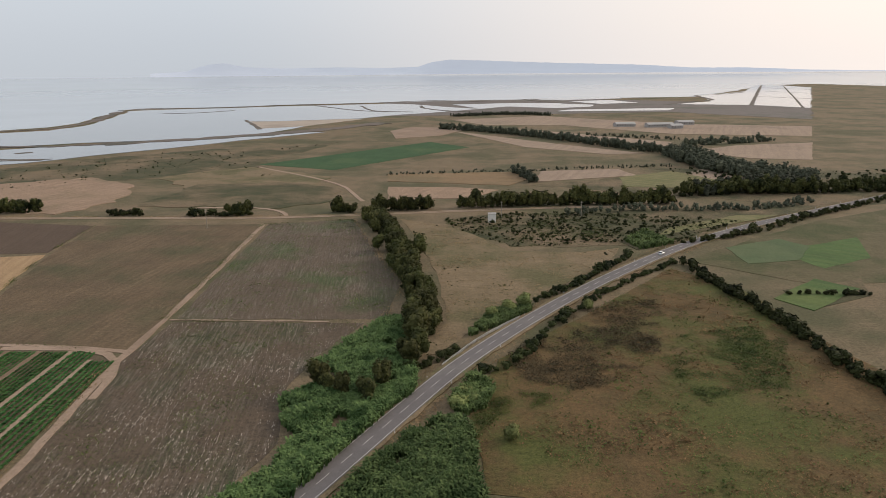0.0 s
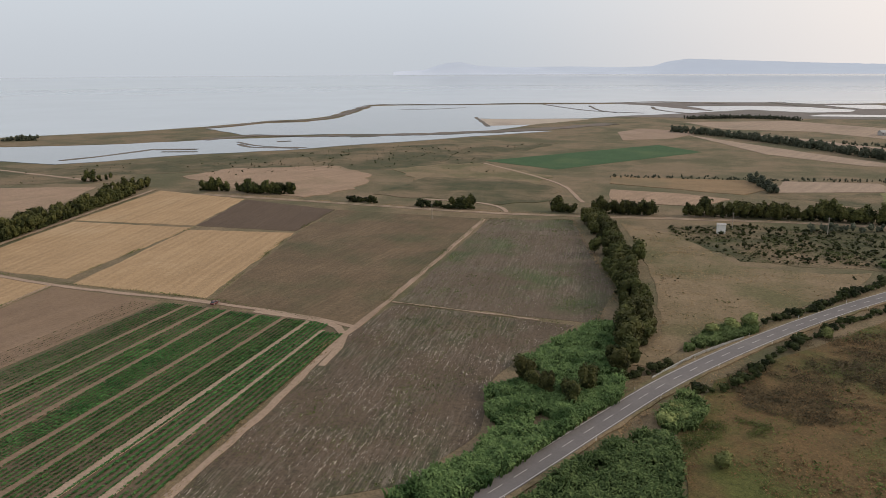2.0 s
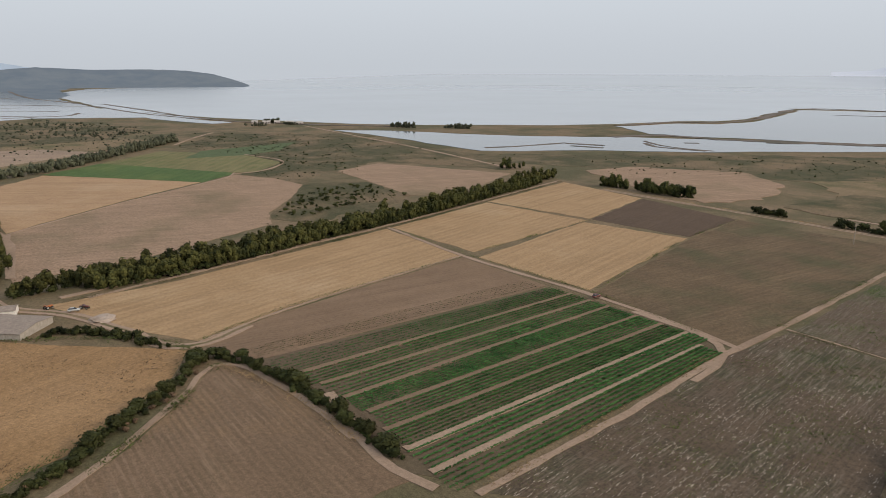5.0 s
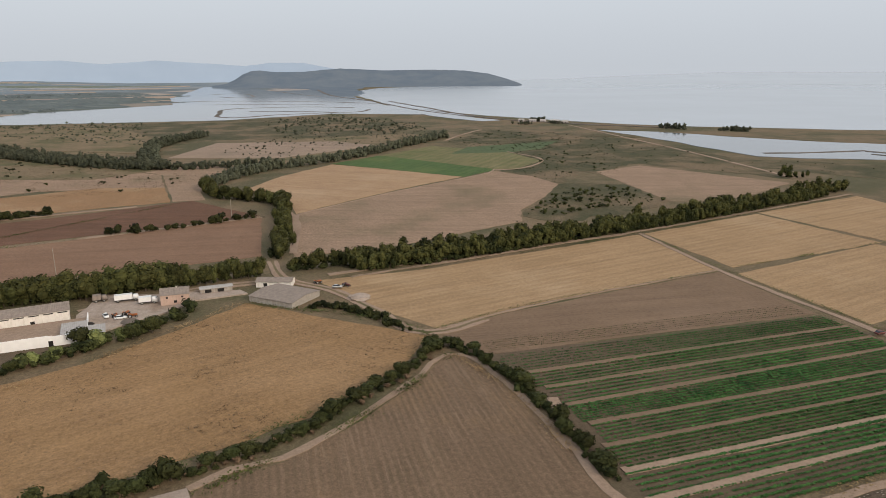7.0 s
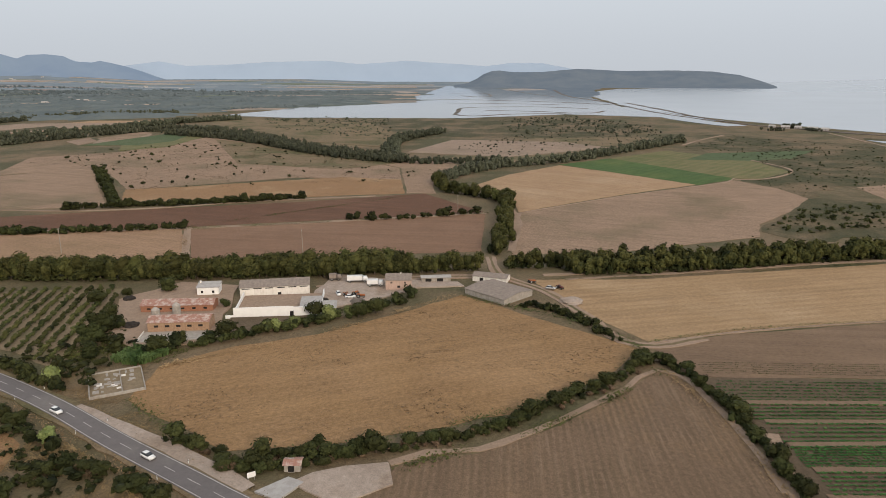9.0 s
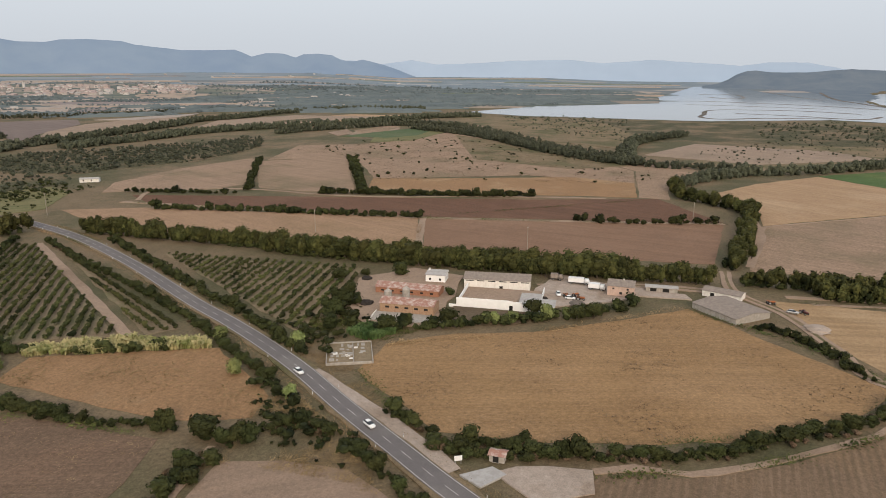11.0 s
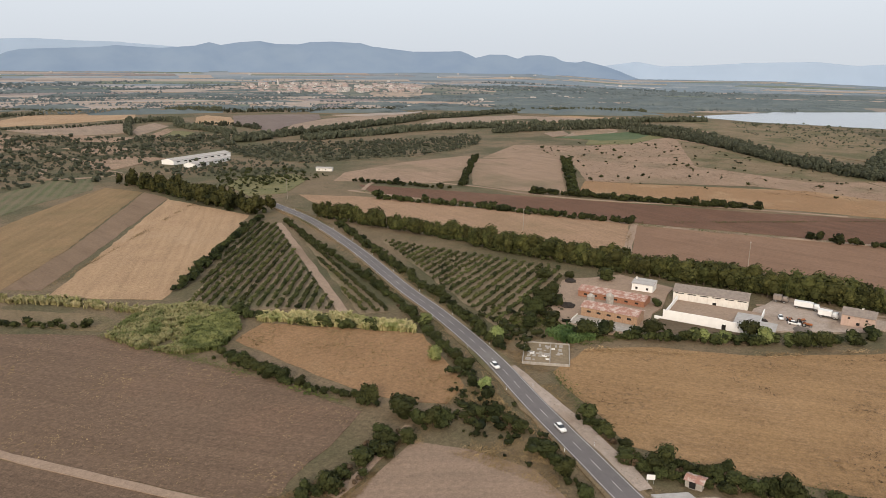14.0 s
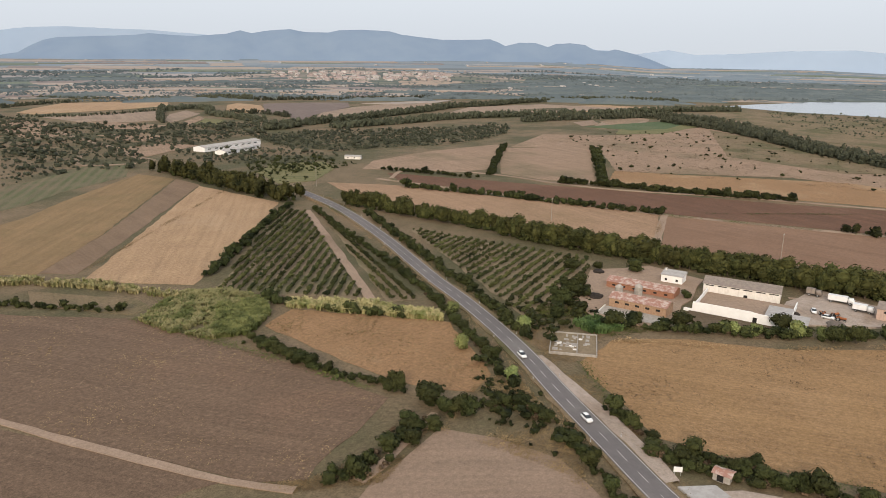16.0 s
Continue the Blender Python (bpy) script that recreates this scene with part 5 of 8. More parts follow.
reeds([(-56, 108), (-52, 115), (-45, 130), (-41, 146), (-48, 154), (-51, 167), (-44, 171), (-37, 177), (-39, 185), (-47, 187), (-38, 211), (-27, 233), (-18, 226), (-17, 194), (-14, 174), (-23, 156), (-29, 141), (-34, 129), (-42, 110)], 4200, 4.0, 81)
reeds([(-31, 110), (-20, 135), (-9, 154), (-2, 156), (3, 145), (2, 135), (5, 112)], 1900, 4.0, 82)
reeds([(-104, -226), (-119, -239), (-130, -243), (-142, -233), (-146, -213), (-131, -216), (-120, -204), (-112, -193), (-105, -209)], 1300, 2.4, 85, LEAF_CANE, "thicket of pale yellowing reeds")
reeds([(-131, -221), (-145, -213), (-137, -198), (-122, -188), (-112, -194), (-120, -206)], 1100, 2.8, 850, LEAF_REED_PALE, "thicket of light green reeds")
reeds([(-4, 165), (2, 181), (8, 176), (5, 162), (-2, 158)], 260, 4.0, 83)
reeds([(0, 215), (8, 237), (24, 250), (24, 241), (6, 220)], 420, 3.0, 84)
reeds([(-202, -113), (-211, -108), (-208, -97), (-198, -103)], 200, 3.5, 86)
reeds([(-63, -336), (-96, -305), (-114, -276), (-128, -241), (-124, -238), (-109, -271), (-93, -297), (-60, -324)], 500, 3.0, 87, LEAF_CANE, "line of yellowing canes along the ditch")
reeds([(-151, -207), (-166, -182), (-178, -154), (-174, -148), (-163, -168), (-146, -200)], 500, 3.2, 88, LEAF_CANE, "line of yellowing canes along the ditch")
reeds([(81, 353), (98, 372), (106, 346), (86, 333)], 420, 3.0, 89)


# ---- far hills ----
def ridge(name, profile, dist, foot, material, label, seed, base=0.0):
    """A hill range: crest heights by bearing, sloping down to its foot, with spurs."""
    prof = []
    for i in range(1, len(profile)):
        turn = round((profile[i - 1][0] - profile[i][0]) / 360) * 360
        profile[i] = (profile[i][0] + turn, profile[i][1])
    for (a0, h0), (a1, h1) in zip(profile, profile[1:]):
        k = max(1, int(abs(a1 - a0) / 0.4))
        for j in range(k):
            prof.append((a0 + (a1 - a0) * j / k, h0 + (h1 - h0) * j / k + (0.04 * noise.noise((a0 * 3.1 + j * 0.8, 0, seed)) if j else 0)))
    prof.append(profile[-1])
    bm = bmesh.new()
    prev = None
    for a, e in prof:
        top = 90 + dist * math.tan(radians(e))
        ca, sa = math.cos(radians(a)), math.sin(radians(a))
        row = []
        for t, h in ((0.0, 0.0), (0.3, 0.22), (0.6, 0.55), (1.0, 1.0)):
            d = dist - foot * (1 - t) + (noise.noise((a * 0.35, t * 3, seed)) * 0.25 * foot if 0 < t < 1 else 0)
            row.append(bm.verts.new((d * ca, d * sa, max(base - 1.0, base + (top - base) * h * (1 + 0.25 * noise.noise((a * 0.5, t * 5, seed + 3)) if 0 < t < 1 else 1)))))
        if prev:
            for k in range(3):
                bm.faces.new((prev[k], prev[k + 1], row[k + 1], row[k]))
        prev = row
    bmesh.ops.recalc_face_normals(bm, faces=bm.faces)
    for f in bm.faces:
        f.smooth = True
    return tagged(part(name, bm, material), label, "hills", kind="structure")


def tapered(profile, ends=(1, 1)):
    """Lets a range run out to the horizon at its ends."""
    a, b = profile[0], profile[-1]
    s = 1 if (b[0] - a[0] + 540) % 360 - 180 > 0 else -1
    front = [(a[0] - 3 * s, -0.9), (a[0] - 1.2 * s, a[1] * 0.5 - 0.2)] if ends[0] else []
    back = [(b[0] + 1.2 * s, b[1] * 0.5 - 0.2), (b[0] + 3 * s, -0.9)] if ends[1] else []
    return front + profile + back


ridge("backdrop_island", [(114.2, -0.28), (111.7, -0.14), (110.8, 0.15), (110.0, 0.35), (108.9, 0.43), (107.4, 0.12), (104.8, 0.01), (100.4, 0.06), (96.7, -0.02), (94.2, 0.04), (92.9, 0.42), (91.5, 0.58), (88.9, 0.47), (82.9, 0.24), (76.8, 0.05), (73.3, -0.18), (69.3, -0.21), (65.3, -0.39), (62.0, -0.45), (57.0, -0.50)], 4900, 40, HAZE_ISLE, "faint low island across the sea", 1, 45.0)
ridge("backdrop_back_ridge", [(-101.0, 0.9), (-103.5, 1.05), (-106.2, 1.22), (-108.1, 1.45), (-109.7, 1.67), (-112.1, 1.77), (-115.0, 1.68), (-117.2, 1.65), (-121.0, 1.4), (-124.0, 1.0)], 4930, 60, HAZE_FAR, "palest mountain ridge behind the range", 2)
ridge("backdrop_far_ridge", tapered([(-146.3, 0.60), (-148.3, 0.90), (-150.0, 0.83), (-151.1, 0.49), (-152.5, 0.49), (-153.9, 0.22), (-156.3, 0.54), (-158.2, 0.21), (-161.0, 0.29), (-164.3, 0.49), (-168.6, 0.57), (-171.2, 0.31), (-174.8, 0.56), (-177.4, 0.38), (-179.7, 0.24), (179.0, 0.11), (177.2, 0.36), (174.6, 0.35), (172.4, -0.08)], (1, 1)), 4920, 60, HAZE_FAR, "far mountain range in pale blue haze", 3)
ridge("backdrop_mountains", [(-105.0, -0.3), (-107.5, -0.2), (-108.9, 0.0), (-109.6, 0.42), (-110.5, 0.84), (-111.4, 1.04), (-114.2, 1.17), (-116.4, 1.29), (-117.3, 1.42), (-118.7, 1.33), (-120.3, 1.27), (-122.7, 1.47), (-123.7, 1.73), (-124.5, 1.54), (-126.0, 1.77), (-127.4, 1.87), (-128.5, 1.68), (-130.2, 1.66), (-131.1, 1.84), (-132.8, 1.9), (-135.0, 1.8), (-135.9, 1.55), (-138.1, 1.32), (-139.1, 1.2), (-141.1, 1.22), (-142.8, 1.27), (-143.4, 1.06), (-144.0, 0.77), (-145.1, 1.03), (-146.4, 1.0), (-147.3, 0.71), (-147.9, 0.96), (-149.0, 1.01), (-150.1, 0.89), (-150.8, 0.52), (-151.8, 0.44), (-152.4, 0.57), (-153.3, 0.37), (-154.1, 0.17), (-154.9, -0.1), (-156.2, -0.6), (-157.4, -1.0)], 4860, 500, HAZE_MAIN, "flat-topped mountain range in blue-grey haze", 4)
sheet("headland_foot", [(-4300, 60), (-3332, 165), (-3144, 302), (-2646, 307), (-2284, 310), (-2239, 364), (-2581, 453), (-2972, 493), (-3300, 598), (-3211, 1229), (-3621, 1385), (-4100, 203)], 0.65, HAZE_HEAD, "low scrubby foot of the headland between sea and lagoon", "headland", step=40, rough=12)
ridge("backdrop_headland", [(-178.5, -1.33), (180.4, -1.15), (179.7, -0.84), (179.2, -0.5), (178.5, -0.24), (177.9, -0.2), (176.8, -0.33), (174.6, -0.33), (172.8, -0.17), (171.8, -0.09), (170.2, -0.17), (168.5, -0.26), (164.4, -0.23), (162.0, -0.31), (160.1, -0.56), (158.7, -0.95), (157.9, -1.23), (157.5, -1.38)], 3700, 350, HAZE_HEAD, "dark scrub-covered headland in haze, reaching into the sea", 5)


def tufts(poly, count, size, seed, material, label, lift=0.1):
    """Low clumps of grass or weeds, thick and thin by patches."""
    rng = random.Random(seed)
    geom = ([], [])
    for x, y in scatter(poly, count, rng):
        k = noise.noise((x * 0.05, y * 0.05, seed)) + 0.6 * noise.noise((x * 0.17, y * 0.17, seed))
        if k < -0.15:
            continue
        for _ in range(4):
            p = (x + rng.gauss(0, 0.8) * size, y + rng.gauss(0, 0.8) * size, lift + rng.uniform(0.1, 0.3) * size)
            add(geom, *leaf_quad(rng, p, (0, 0, 0.7), size * rng.uniform(0.2, 0.42) * (0.8 + k)))
    return tagged(new("grass", mesh_of("grass", *geom, material)), label, "grass", "rough grass", "stuff")



def plant_waste(poly, count, seed, deg):
    """Whitish dry stalks left lying along the old rows, thick and thin by patches."""
    rng = random.Random(seed)
    d = Vector((math.cos(radians(deg)), math.sin(radians(deg)), 0))
    v = Vector((-d.y, d.x, 0))
    geom = ([], [])
    for x, y in scatter(poly, count, rng):
        k = noise.noise((x * 0.035, y * 0.035, seed)) + 0.7 * noise.noise((x * 0.12, y * 0.12, seed))
        if k < rng.uniform(-0.35, 0.55):
            continue
        w = round((x * v.x + y * v.y) / 1.9) * 1.9 - (x * v.x + y * v.y)
        p = Vector((x, y, 0.14)) + v * (w + rng.gauss(0, 0.34))
        a, b = d * rng.uniform(0.12, 0.55), v * rng.uniform(0.05, 0.12)
        lift = Vector((0, 0, rng.uniform(0.03, 0.14)))
        add(geom, [p - a - b, p + a - b, p + a + b, p - a + b, p - a * 0.8 + lift, p + a * 0.8 + lift], [(0, 1, 5, 4), (3, 4, 5, 2), (0, 4, 3), (1, 2, 5)])
    return tagged(new("plant_waste", mesh_of("plant_waste", *geom, LEAF_WASTE)), "whitish dry stalks lying along the harvested rows", "plant waste", "", "stuff")


plant_waste([(-109, 194), (-107, 228), (-37, 228), (-49, 196), (-52, 169), (-46, 144), (-52, 122), (-52, 118), (-78, 99), (-100, 80)], 6500, 745, 97)
plant_waste([(-118, 393), (-69, 406), (-38, 304), (-28, 277), (-30, 232), (-107, 231)], 6000, 746, 97)

MEADOW_A, PASTURE_B = [(10, 196), (36, 228), (91, 299), (112, 273), (117, 216), (124, 188), (155, 180), (119, 101), (5, 124), (1, 159)], [(-41, 407), (-8, 386), (21, 331), (56, 328), (76, 337), (66, 309), (26, 255), (0, 218), (-9, 200), (-14, 199), (-7, 230), (-13, 286), (-25, 347)]
tufts(MEADOW_A, 6000, 0.8, 701, LEAF_WEED, "green weeds in the autumn meadow", 0.3)
tufts(MEADOW_A, 7000, 0.8, 702, LEAF_RUSSET, "russet dry grass in the autumn meadow", 0.3)
tufts(PASTURE_B, 3000, 0.6, 703, LEAF_GRASS, "dry straw-coloured grass of the pasture", 0.3)
tufts(PASTURE_B, 900, 0.6, 704, LEAF_WEED, "green weeds of the pasture", 0.3)
tufts([(-15, 404), (26, 424), (93, 420), (164, 402), (106, 346), (72, 343), (22, 339), (-8, 381)], 7000, 0.9, 705, LEAF_WEED, "green weeds among the scrub", 0.1)
tufts([(-146, -197), (-163, -168), (-175, -146), (-151, -110), (-139, -107), (-134, -115), (-129, -128), (-129, -163), (-130, -191)], 1400, 0.6, 706, LEAF_GRASS, "scorched grass tufts of the paddock", 0.2)
scrub(MEADOW_A, 60, 0.9, 707, LEAF_WEED, "low green shrubs dotted over the meadow")
scrub(PASTURE_B, 30, 1.1, 708, None, "low dark shrubs dotted over the pasture")
tufts([(-109, 194), (-107, 228), (-37, 228), (-49, 196), (-52, 169), (-46, 144), (-52, 122), (-52, 118), (-78, 99), (-100, 80)], 5000, 0.5, 709, LEAF_WEED, "low weeds in the harvested field", 0.1)
tufts([(-118, 393), (-69, 406), (-38, 304), (-28, 277), (-30, 232), (-107, 231)], 5000, 0.5, 710, LEAF_WEED, "low weeds in the harvested field", 0.1)
# weedy ground between the road hedges, round the farm and beside the ditches
tufts([(-205, -112), (-190, -128), (-168, -98), (-150, -72), (-146, -60), (-158, -76), (-178, -96), (-200, -100)], 4400, 0.45, 711, LEAF_GRASS, "dry roadside grass before the ochre field")
tufts([(-160, -112), (-118, -104), (-122, -62), (-136, -72)], 5200, 0.45, 712, LEAF_GRASS, "dry grass between the field corners and the road")
tufts([(-252, -140), (-204, -130), (-196, -112), (-222, -88), (-250, -54), (-226, -84), (-200, -98)], 2600, 0.9, 713, LEAF_WEED, "weeds round the farm buildings")
tufts([(-118, -103), (-82, -108), (-70, -118), (-78, -106), (-92, -95)], 3000, 0.45, 714, LEAF_GRASS, "yellow grass along the ditch")
scrub([(-157, -119), (-162, -113), (-150, -93), (-137, -73), (-131, -64), (-130, -101)], 90, 2.6, 718)
scrub([(-201, -148), (-218, -140), (-243, -133), (-221, -113), (-186, -109), (-197, -135)], 60, 3.0, 719)
scrub([(-160, -112), (-124, -106), (-124, -70), (-136, -74), (-146, -92)], 26, 1.8, 715)
scrub([(-204, -132), (-196, -118), (-182, -108), (-190, -122)], 26, 2.6, 716)
scrub([(-244, -134), (-212, -126), (-206, -114), (-216, -116), (-240, -128)], 30, 3.2, 717)

def dry_mass(points, spacing, scale, width, seed):
    plant_mass(BUSH_LIGHT, LEAF_DRY, "dry_shrubs", "brown withered shrubs at the foot of the hedge", "shrubs", points, spacing, scale, width, seed)


dry_mass([(-209, 57), (-190, 41), (-176, 23), (-163, 8), (-153, -15), (-149, -29), (-147, -50)], 3.2, 0.5, 3.0, 951)
dry_mass([(-145, -57), (-143, -45), (-146, -34), (-151, -23)], 2.6, 0.55, 3.2, 952)
dry_mass([(-152, -36), (-143, -45), (-142, -51), (-151, -65), (-156, -75)], 3.0, 0.5, 3.4, 953)
dry_mass([(-117, -103), (-111, -105), (-100, -103), (-92, -102), (-84, -104)], 2.8, 0.5, 4.0, 954)
dry_mass([(-135, -97), (-140, -91), (-139, -82)], 2.4, 0.6, 4.5, 955)
dry_mass([(-262, -326), (-234, -264), (-213, -215), (-193, -173), (-177, -145), (-164, -123), (-156, -111)], 5.0, 0.45, 1.6, 956)
tufts([(13, 198), (30, 231), (55, 251), (73, 254), (72, 229), (62, 204), (45, 179), (29, 174), (17, 181)], 7000, 0.8, 731, LEAF_BURNT, "dark withered grass of the autumn meadow", 0.3)
tufts([(72, 217), (100, 226), (106, 213), (91, 176), (81, 176), (65, 169), (62, 182), (61, 196)], 6000, 0.7, 732, LEAF_WEED, "fresh green grass of the autumn meadow", 0.3)
tufts([(-273, -3), (-218, 56), (-197, 43), (-175, 19), (-161, -12), (-153, -37), (-150, -58), (-166, -82), (-176, -95), (-198, -96), (-216, -77), (-227, -53), (-249, -27)], 4000, 0.5, 740, LEAF_DRY, "lodged dry stalks in the ochre crop", 0.15)
tufts([(-50, -310), (-80, -260), (-103, -231), (-110, -193), (-119, -148), (-121, -122), (-103, -115), (-87, -111), (-82, -108), (-73, -117), (-50, -176), (-31, -221)], 5000, 0.32, 741, LEAF_GRASS, "pale dry stalks on the ploughed field", 0.15)
tufts([(-896, -336), (-671, -70), (-645, -44), (-658, 9), (-567, -70), (-521, -264), (-638, -334), (-684, -450), (-769, -422)], 5000, 0.9, 742, LEAF_DRY, "brown withered weeds of the dry pasture", 0.15)
tufts([(1, 154), (8, 169), (25, 174), (21, 165), (8, 159), (3, 147)], 1800, 0.7, 733, LEAF_WEED, "fresh green grass of the autumn meadow", 0.3)
# big single bushes by the field corners and between the farm buildings
for x, y, k in ((-114.4, -107.8, 1.8), (-126, -124.1, 1.35), (-108, -101, 1.4), (-273, -124.6, 2.2), (-254.9, -94.3, 1.6), (-209.1, -100.8, 1.9), (-217, -97.3, 2.0),
                (-222.1, -82.9, 2.1), (-227.1, -73, 1.7), (-244.2, -56.7, 1.9), (-244.6, -40.7, 1.8), (-249.4, -35, 1.9), (-225.6, -128.8, 2.0), (-204.4, -120.7, 1.8),
                (-266.4, -138.8, 1.8), (-255.4, -145.2, 2.0), (-214, -126, 2.0), (-198, -114, 1.3), (-243, -133, 1.6), (-236, -104, 1.1), (-260, -26, 1.5)):
    stand(BUSH, PLANT_RNG, x, y, k, 0, PLANT_RNG.uniform(0.8, 1.0))
YELLOW_BUSH = [make_plant("bush", PLANT_RNG, "yellowing light green bush in the farm hedge", "bush", "bushes of the hedgerows",
                          (2.4, 2.4, 1.9), 0.0, 7, 420, 0.30, LEAF_REED_PALE, 1.6, 0.12)]
for x, y, k in ((-231.5, -67.8, 1.3), (-242.5, -50.8, 1.3), (-233, -62, 1.0), (-229, -71, 0.9), (-246, -44, 1.0), (-160, -128, 1.1), (-152, -104, 1.0), (-186, -122, 1.2), (-181, -150, 1.1)):
    stand(YELLOW_BUSH, PLANT_RNG, x, y, k)
for x, y in [(46, 244), (11, 147), (-12, 234), (9, 235), (16, 241), (21, 246)]:
    stand(YELLOW_BUSH, PLANT_RNG, x, y, PLANT_RNG.uniform(0.9, 1.4))

for x, y in [(-27, 165), (-28, 168), (-39, 170), (-42, 174), (-18, 216), (-17, 209), (-17, 222), (-16, 240)] + [(-24, 174), (-24, 180), (-34, 168), (-20, 196), (-17, 190), (-15, 198)]:
    stand(TALL, PLANT_RNG, x, y, 1.0 * PLANT_RNG.uniform(0.8, 1.15))
GREEN_TREE = [make_plant("tree", PLANT_RNG, "bright yellow-green leafy tree beside the road", "tree", "roadside trees",
                         (3.4, 3.4, 2.9), 0.2, 9, 420, 0.45, LEAF_REED_PALE, 4.0, 0.25)]
for x, y in [(-2, 163), (2, 166), (0, 170)]:
    stand(GREEN_TREE, PLANT_RNG, x, y, PLANT_RNG.uniform(0.75, 1.0))


def verge(points, width, seed, material, label, size=0.6, thick=2.2):
    """Unmown weeds along a field's edge."""
    line = smooth_line(points, 3.0)
    length = sum((b - a).length for a, b in zip(line, line[1:]))
    rng = random.Random(seed)
    geom = ([], [])
    for _ in range(int(length * width * thick * 1.4)):
        i = rng.randrange(len(line) - 1)
        a, b = line[i], line[i + 1]
        d = (b - a).normalized()
        w, u = rng.gauss(0, width * 0.35), rng.random()
        x, y = a.x + (b.x - a.x) * u - d.y * w, a.y + (b.y - a.y) * u + d.x * w
        k = noise.noise((x * 0.06, y * 0.06, seed))
        if k < -0.25:
            continue
        add(geom, *leaf_quad(rng, (x, y, 0.2 + rng.uniform(0.05, 0.5) * size), (0, 0, 0.9), size * rng.uniform(0.25, 0.5) * (0.9 + k)))
    return tagged(new("weedy_margin", mesh_of("weedy_margin", *geom, material)), label, "weeds", "field margins", "stuff")


for i, pts in enumerate(([(-224, 61), (-236, 95), (-256, 202)], [(-328, 208), (-256, 206)], [(-258, 210), (-274, 316)], [(-356, 305), (-274, 317)],
                         [(-256, 205), (-180, 208), (-126, 203)], [(-180, 210), (-211, 325), (-221, 389)], [(-121, 393), (-69, 406)])):
    verge(pts, 2.2, 800 + i, LEAF_WEED if i != 3 else LEAF_GRASS, "dark weeds along the field edge")
for i, pts in enumerate(([(-295, 30), (-302, 85), (-330, 205), (-388, 412)], [(-343, 413), (-226, 414), (-115, 416), (69, 447)], [(-107, 229), (-37, 229)],
                         [(-101, 82), (-106, 135), (-112, 192)], [(-112, 230), (-121, 393)], [(-69, 406), (-38, 304), (-28, 277), (-30, 232)])):
    verge(pts, 3.0, 820 + i, LEAF_GRASS if i % 2 else LEAF_WEED, "rough weeds along the track")
for i, pts in enumerate(([(-201, 60), (-169, 26), (-143, -17)], [(-200, 60), (-170, 68), (-135, 70)], [(-273, -3), (-218, 56), (-197, 43), (-161, -12), (-150, -58), (-176, -95)],
                         [(-198, -96), (-227, -53), (-273, -5)], [(-122, -120), (-119, -148), (-103, -231)], [(-118, -101), (-124, -87), (-121, -60)])):
    verge(pts, 3.4, 840 + i, LEAF_GRASS if i % 2 else LEAF_WEED, "rough weeds at the foot of the hedge", 0.7, 3.0)
for i, side in enumerate((-6.0, 6.0)):
    pts = [(q.x + (ROAD[min(k + 1, len(ROAD) - 1)] - ROAD[max(k - 1, 0)]).normalized().y * side,
            q.y - (ROAD[min(k + 1, len(ROAD) - 1)] - ROAD[max(k - 1, 0)]).normalized().x * side) for k, q in enumerate(ROAD)][::4]
    verge(pts, 3.0, 860 + i, LEAF_GRASS, "dry grass along the road verge", 0.6, 2.6)
for i, pts in enumerate(([(-364, -376), (-377, -274), (-392, -161), (-440, 12)], [(-388, -164), (-322, -138)], [(-396, -165), (-511, -34)], [(-285, -440), (-116, -300)])):
    verge(pts, 3.0, 880 + i, LEAF_GRASS if i % 2 else LEAF_WEED, "weeds along the farm track", 0.7)
bush_mass([(101, 307), (102, 282), (107, 256), (111, 235), (114, 206), (118, 170)], 1.6, 1.15, 2.2, 901)
bush_mass([(128, 262), (160, 262)], 3.0, 0.8, 1.0, 902)
scrub([(-823, 244), (-978, 356), (-731, 420), (-515, 300), (-552, 288), (-502, 239), (-576, 219), (-647, 289), (-729, 268)], 500, 1.6, 903)
scrub([(-987, 317), (-860, 462), (-646, 479), (-459, 426), (-580, 361), (-555, 293), (-594, 275), (-651, 333), (-806, 298)], 300, 1.3, 904)
scrub([(-641, 406), (-567, 481), (-491, 572), (-390, 707), (-285, 799), (-183, 604), (-249, 576), (-439, 493), (-516, 448), (-537, 385), (-581, 365)], 260, 1.3, 906)
scrub([(-489, 595), (-368, 686), (-241, 786), (-162, 865), (-206, 671), (-141, 548), (-262, 608), (-332, 522), (-388, 466)], 260, 1.3, 907)
scrub([(159, 630), (288, 589), (442, 645), (382, 553), (251, 509), (199, 542)], 220, 3.2, 908)


# ---- the inland plain ----
LAGOON_F = [(-1392, -492), (-1676, -408), (-1922, -146), (-2303, -184), (-3667, -134), (-3769, 39), (-2919, 145), (-2983, 310), (-2282, 362), (-1689, 348), (-1226, 435), (-1324, 377), (-1422, 183), (-1310, -16), (-1327, -356)]

def swell(x, y):
    """The plain climbs gently towards the mountains."""
    r, a = math.hypot(x, y), math.degrees(math.atan2(y, x)) % 360
    k = min(1.0, max(0.0, (a - 199) / 13)) * min(1.0, max(0.0, (r - 1900) / 3000))
    u = min(1.0, max(0.0, (a - 186) / 8)) * min(1.0, max(0.0, (r - 3000) / 1900))
    return max(58.0 * k * k * (3 - 2 * k), 22.0 * u * u * (3 - 2 * u))


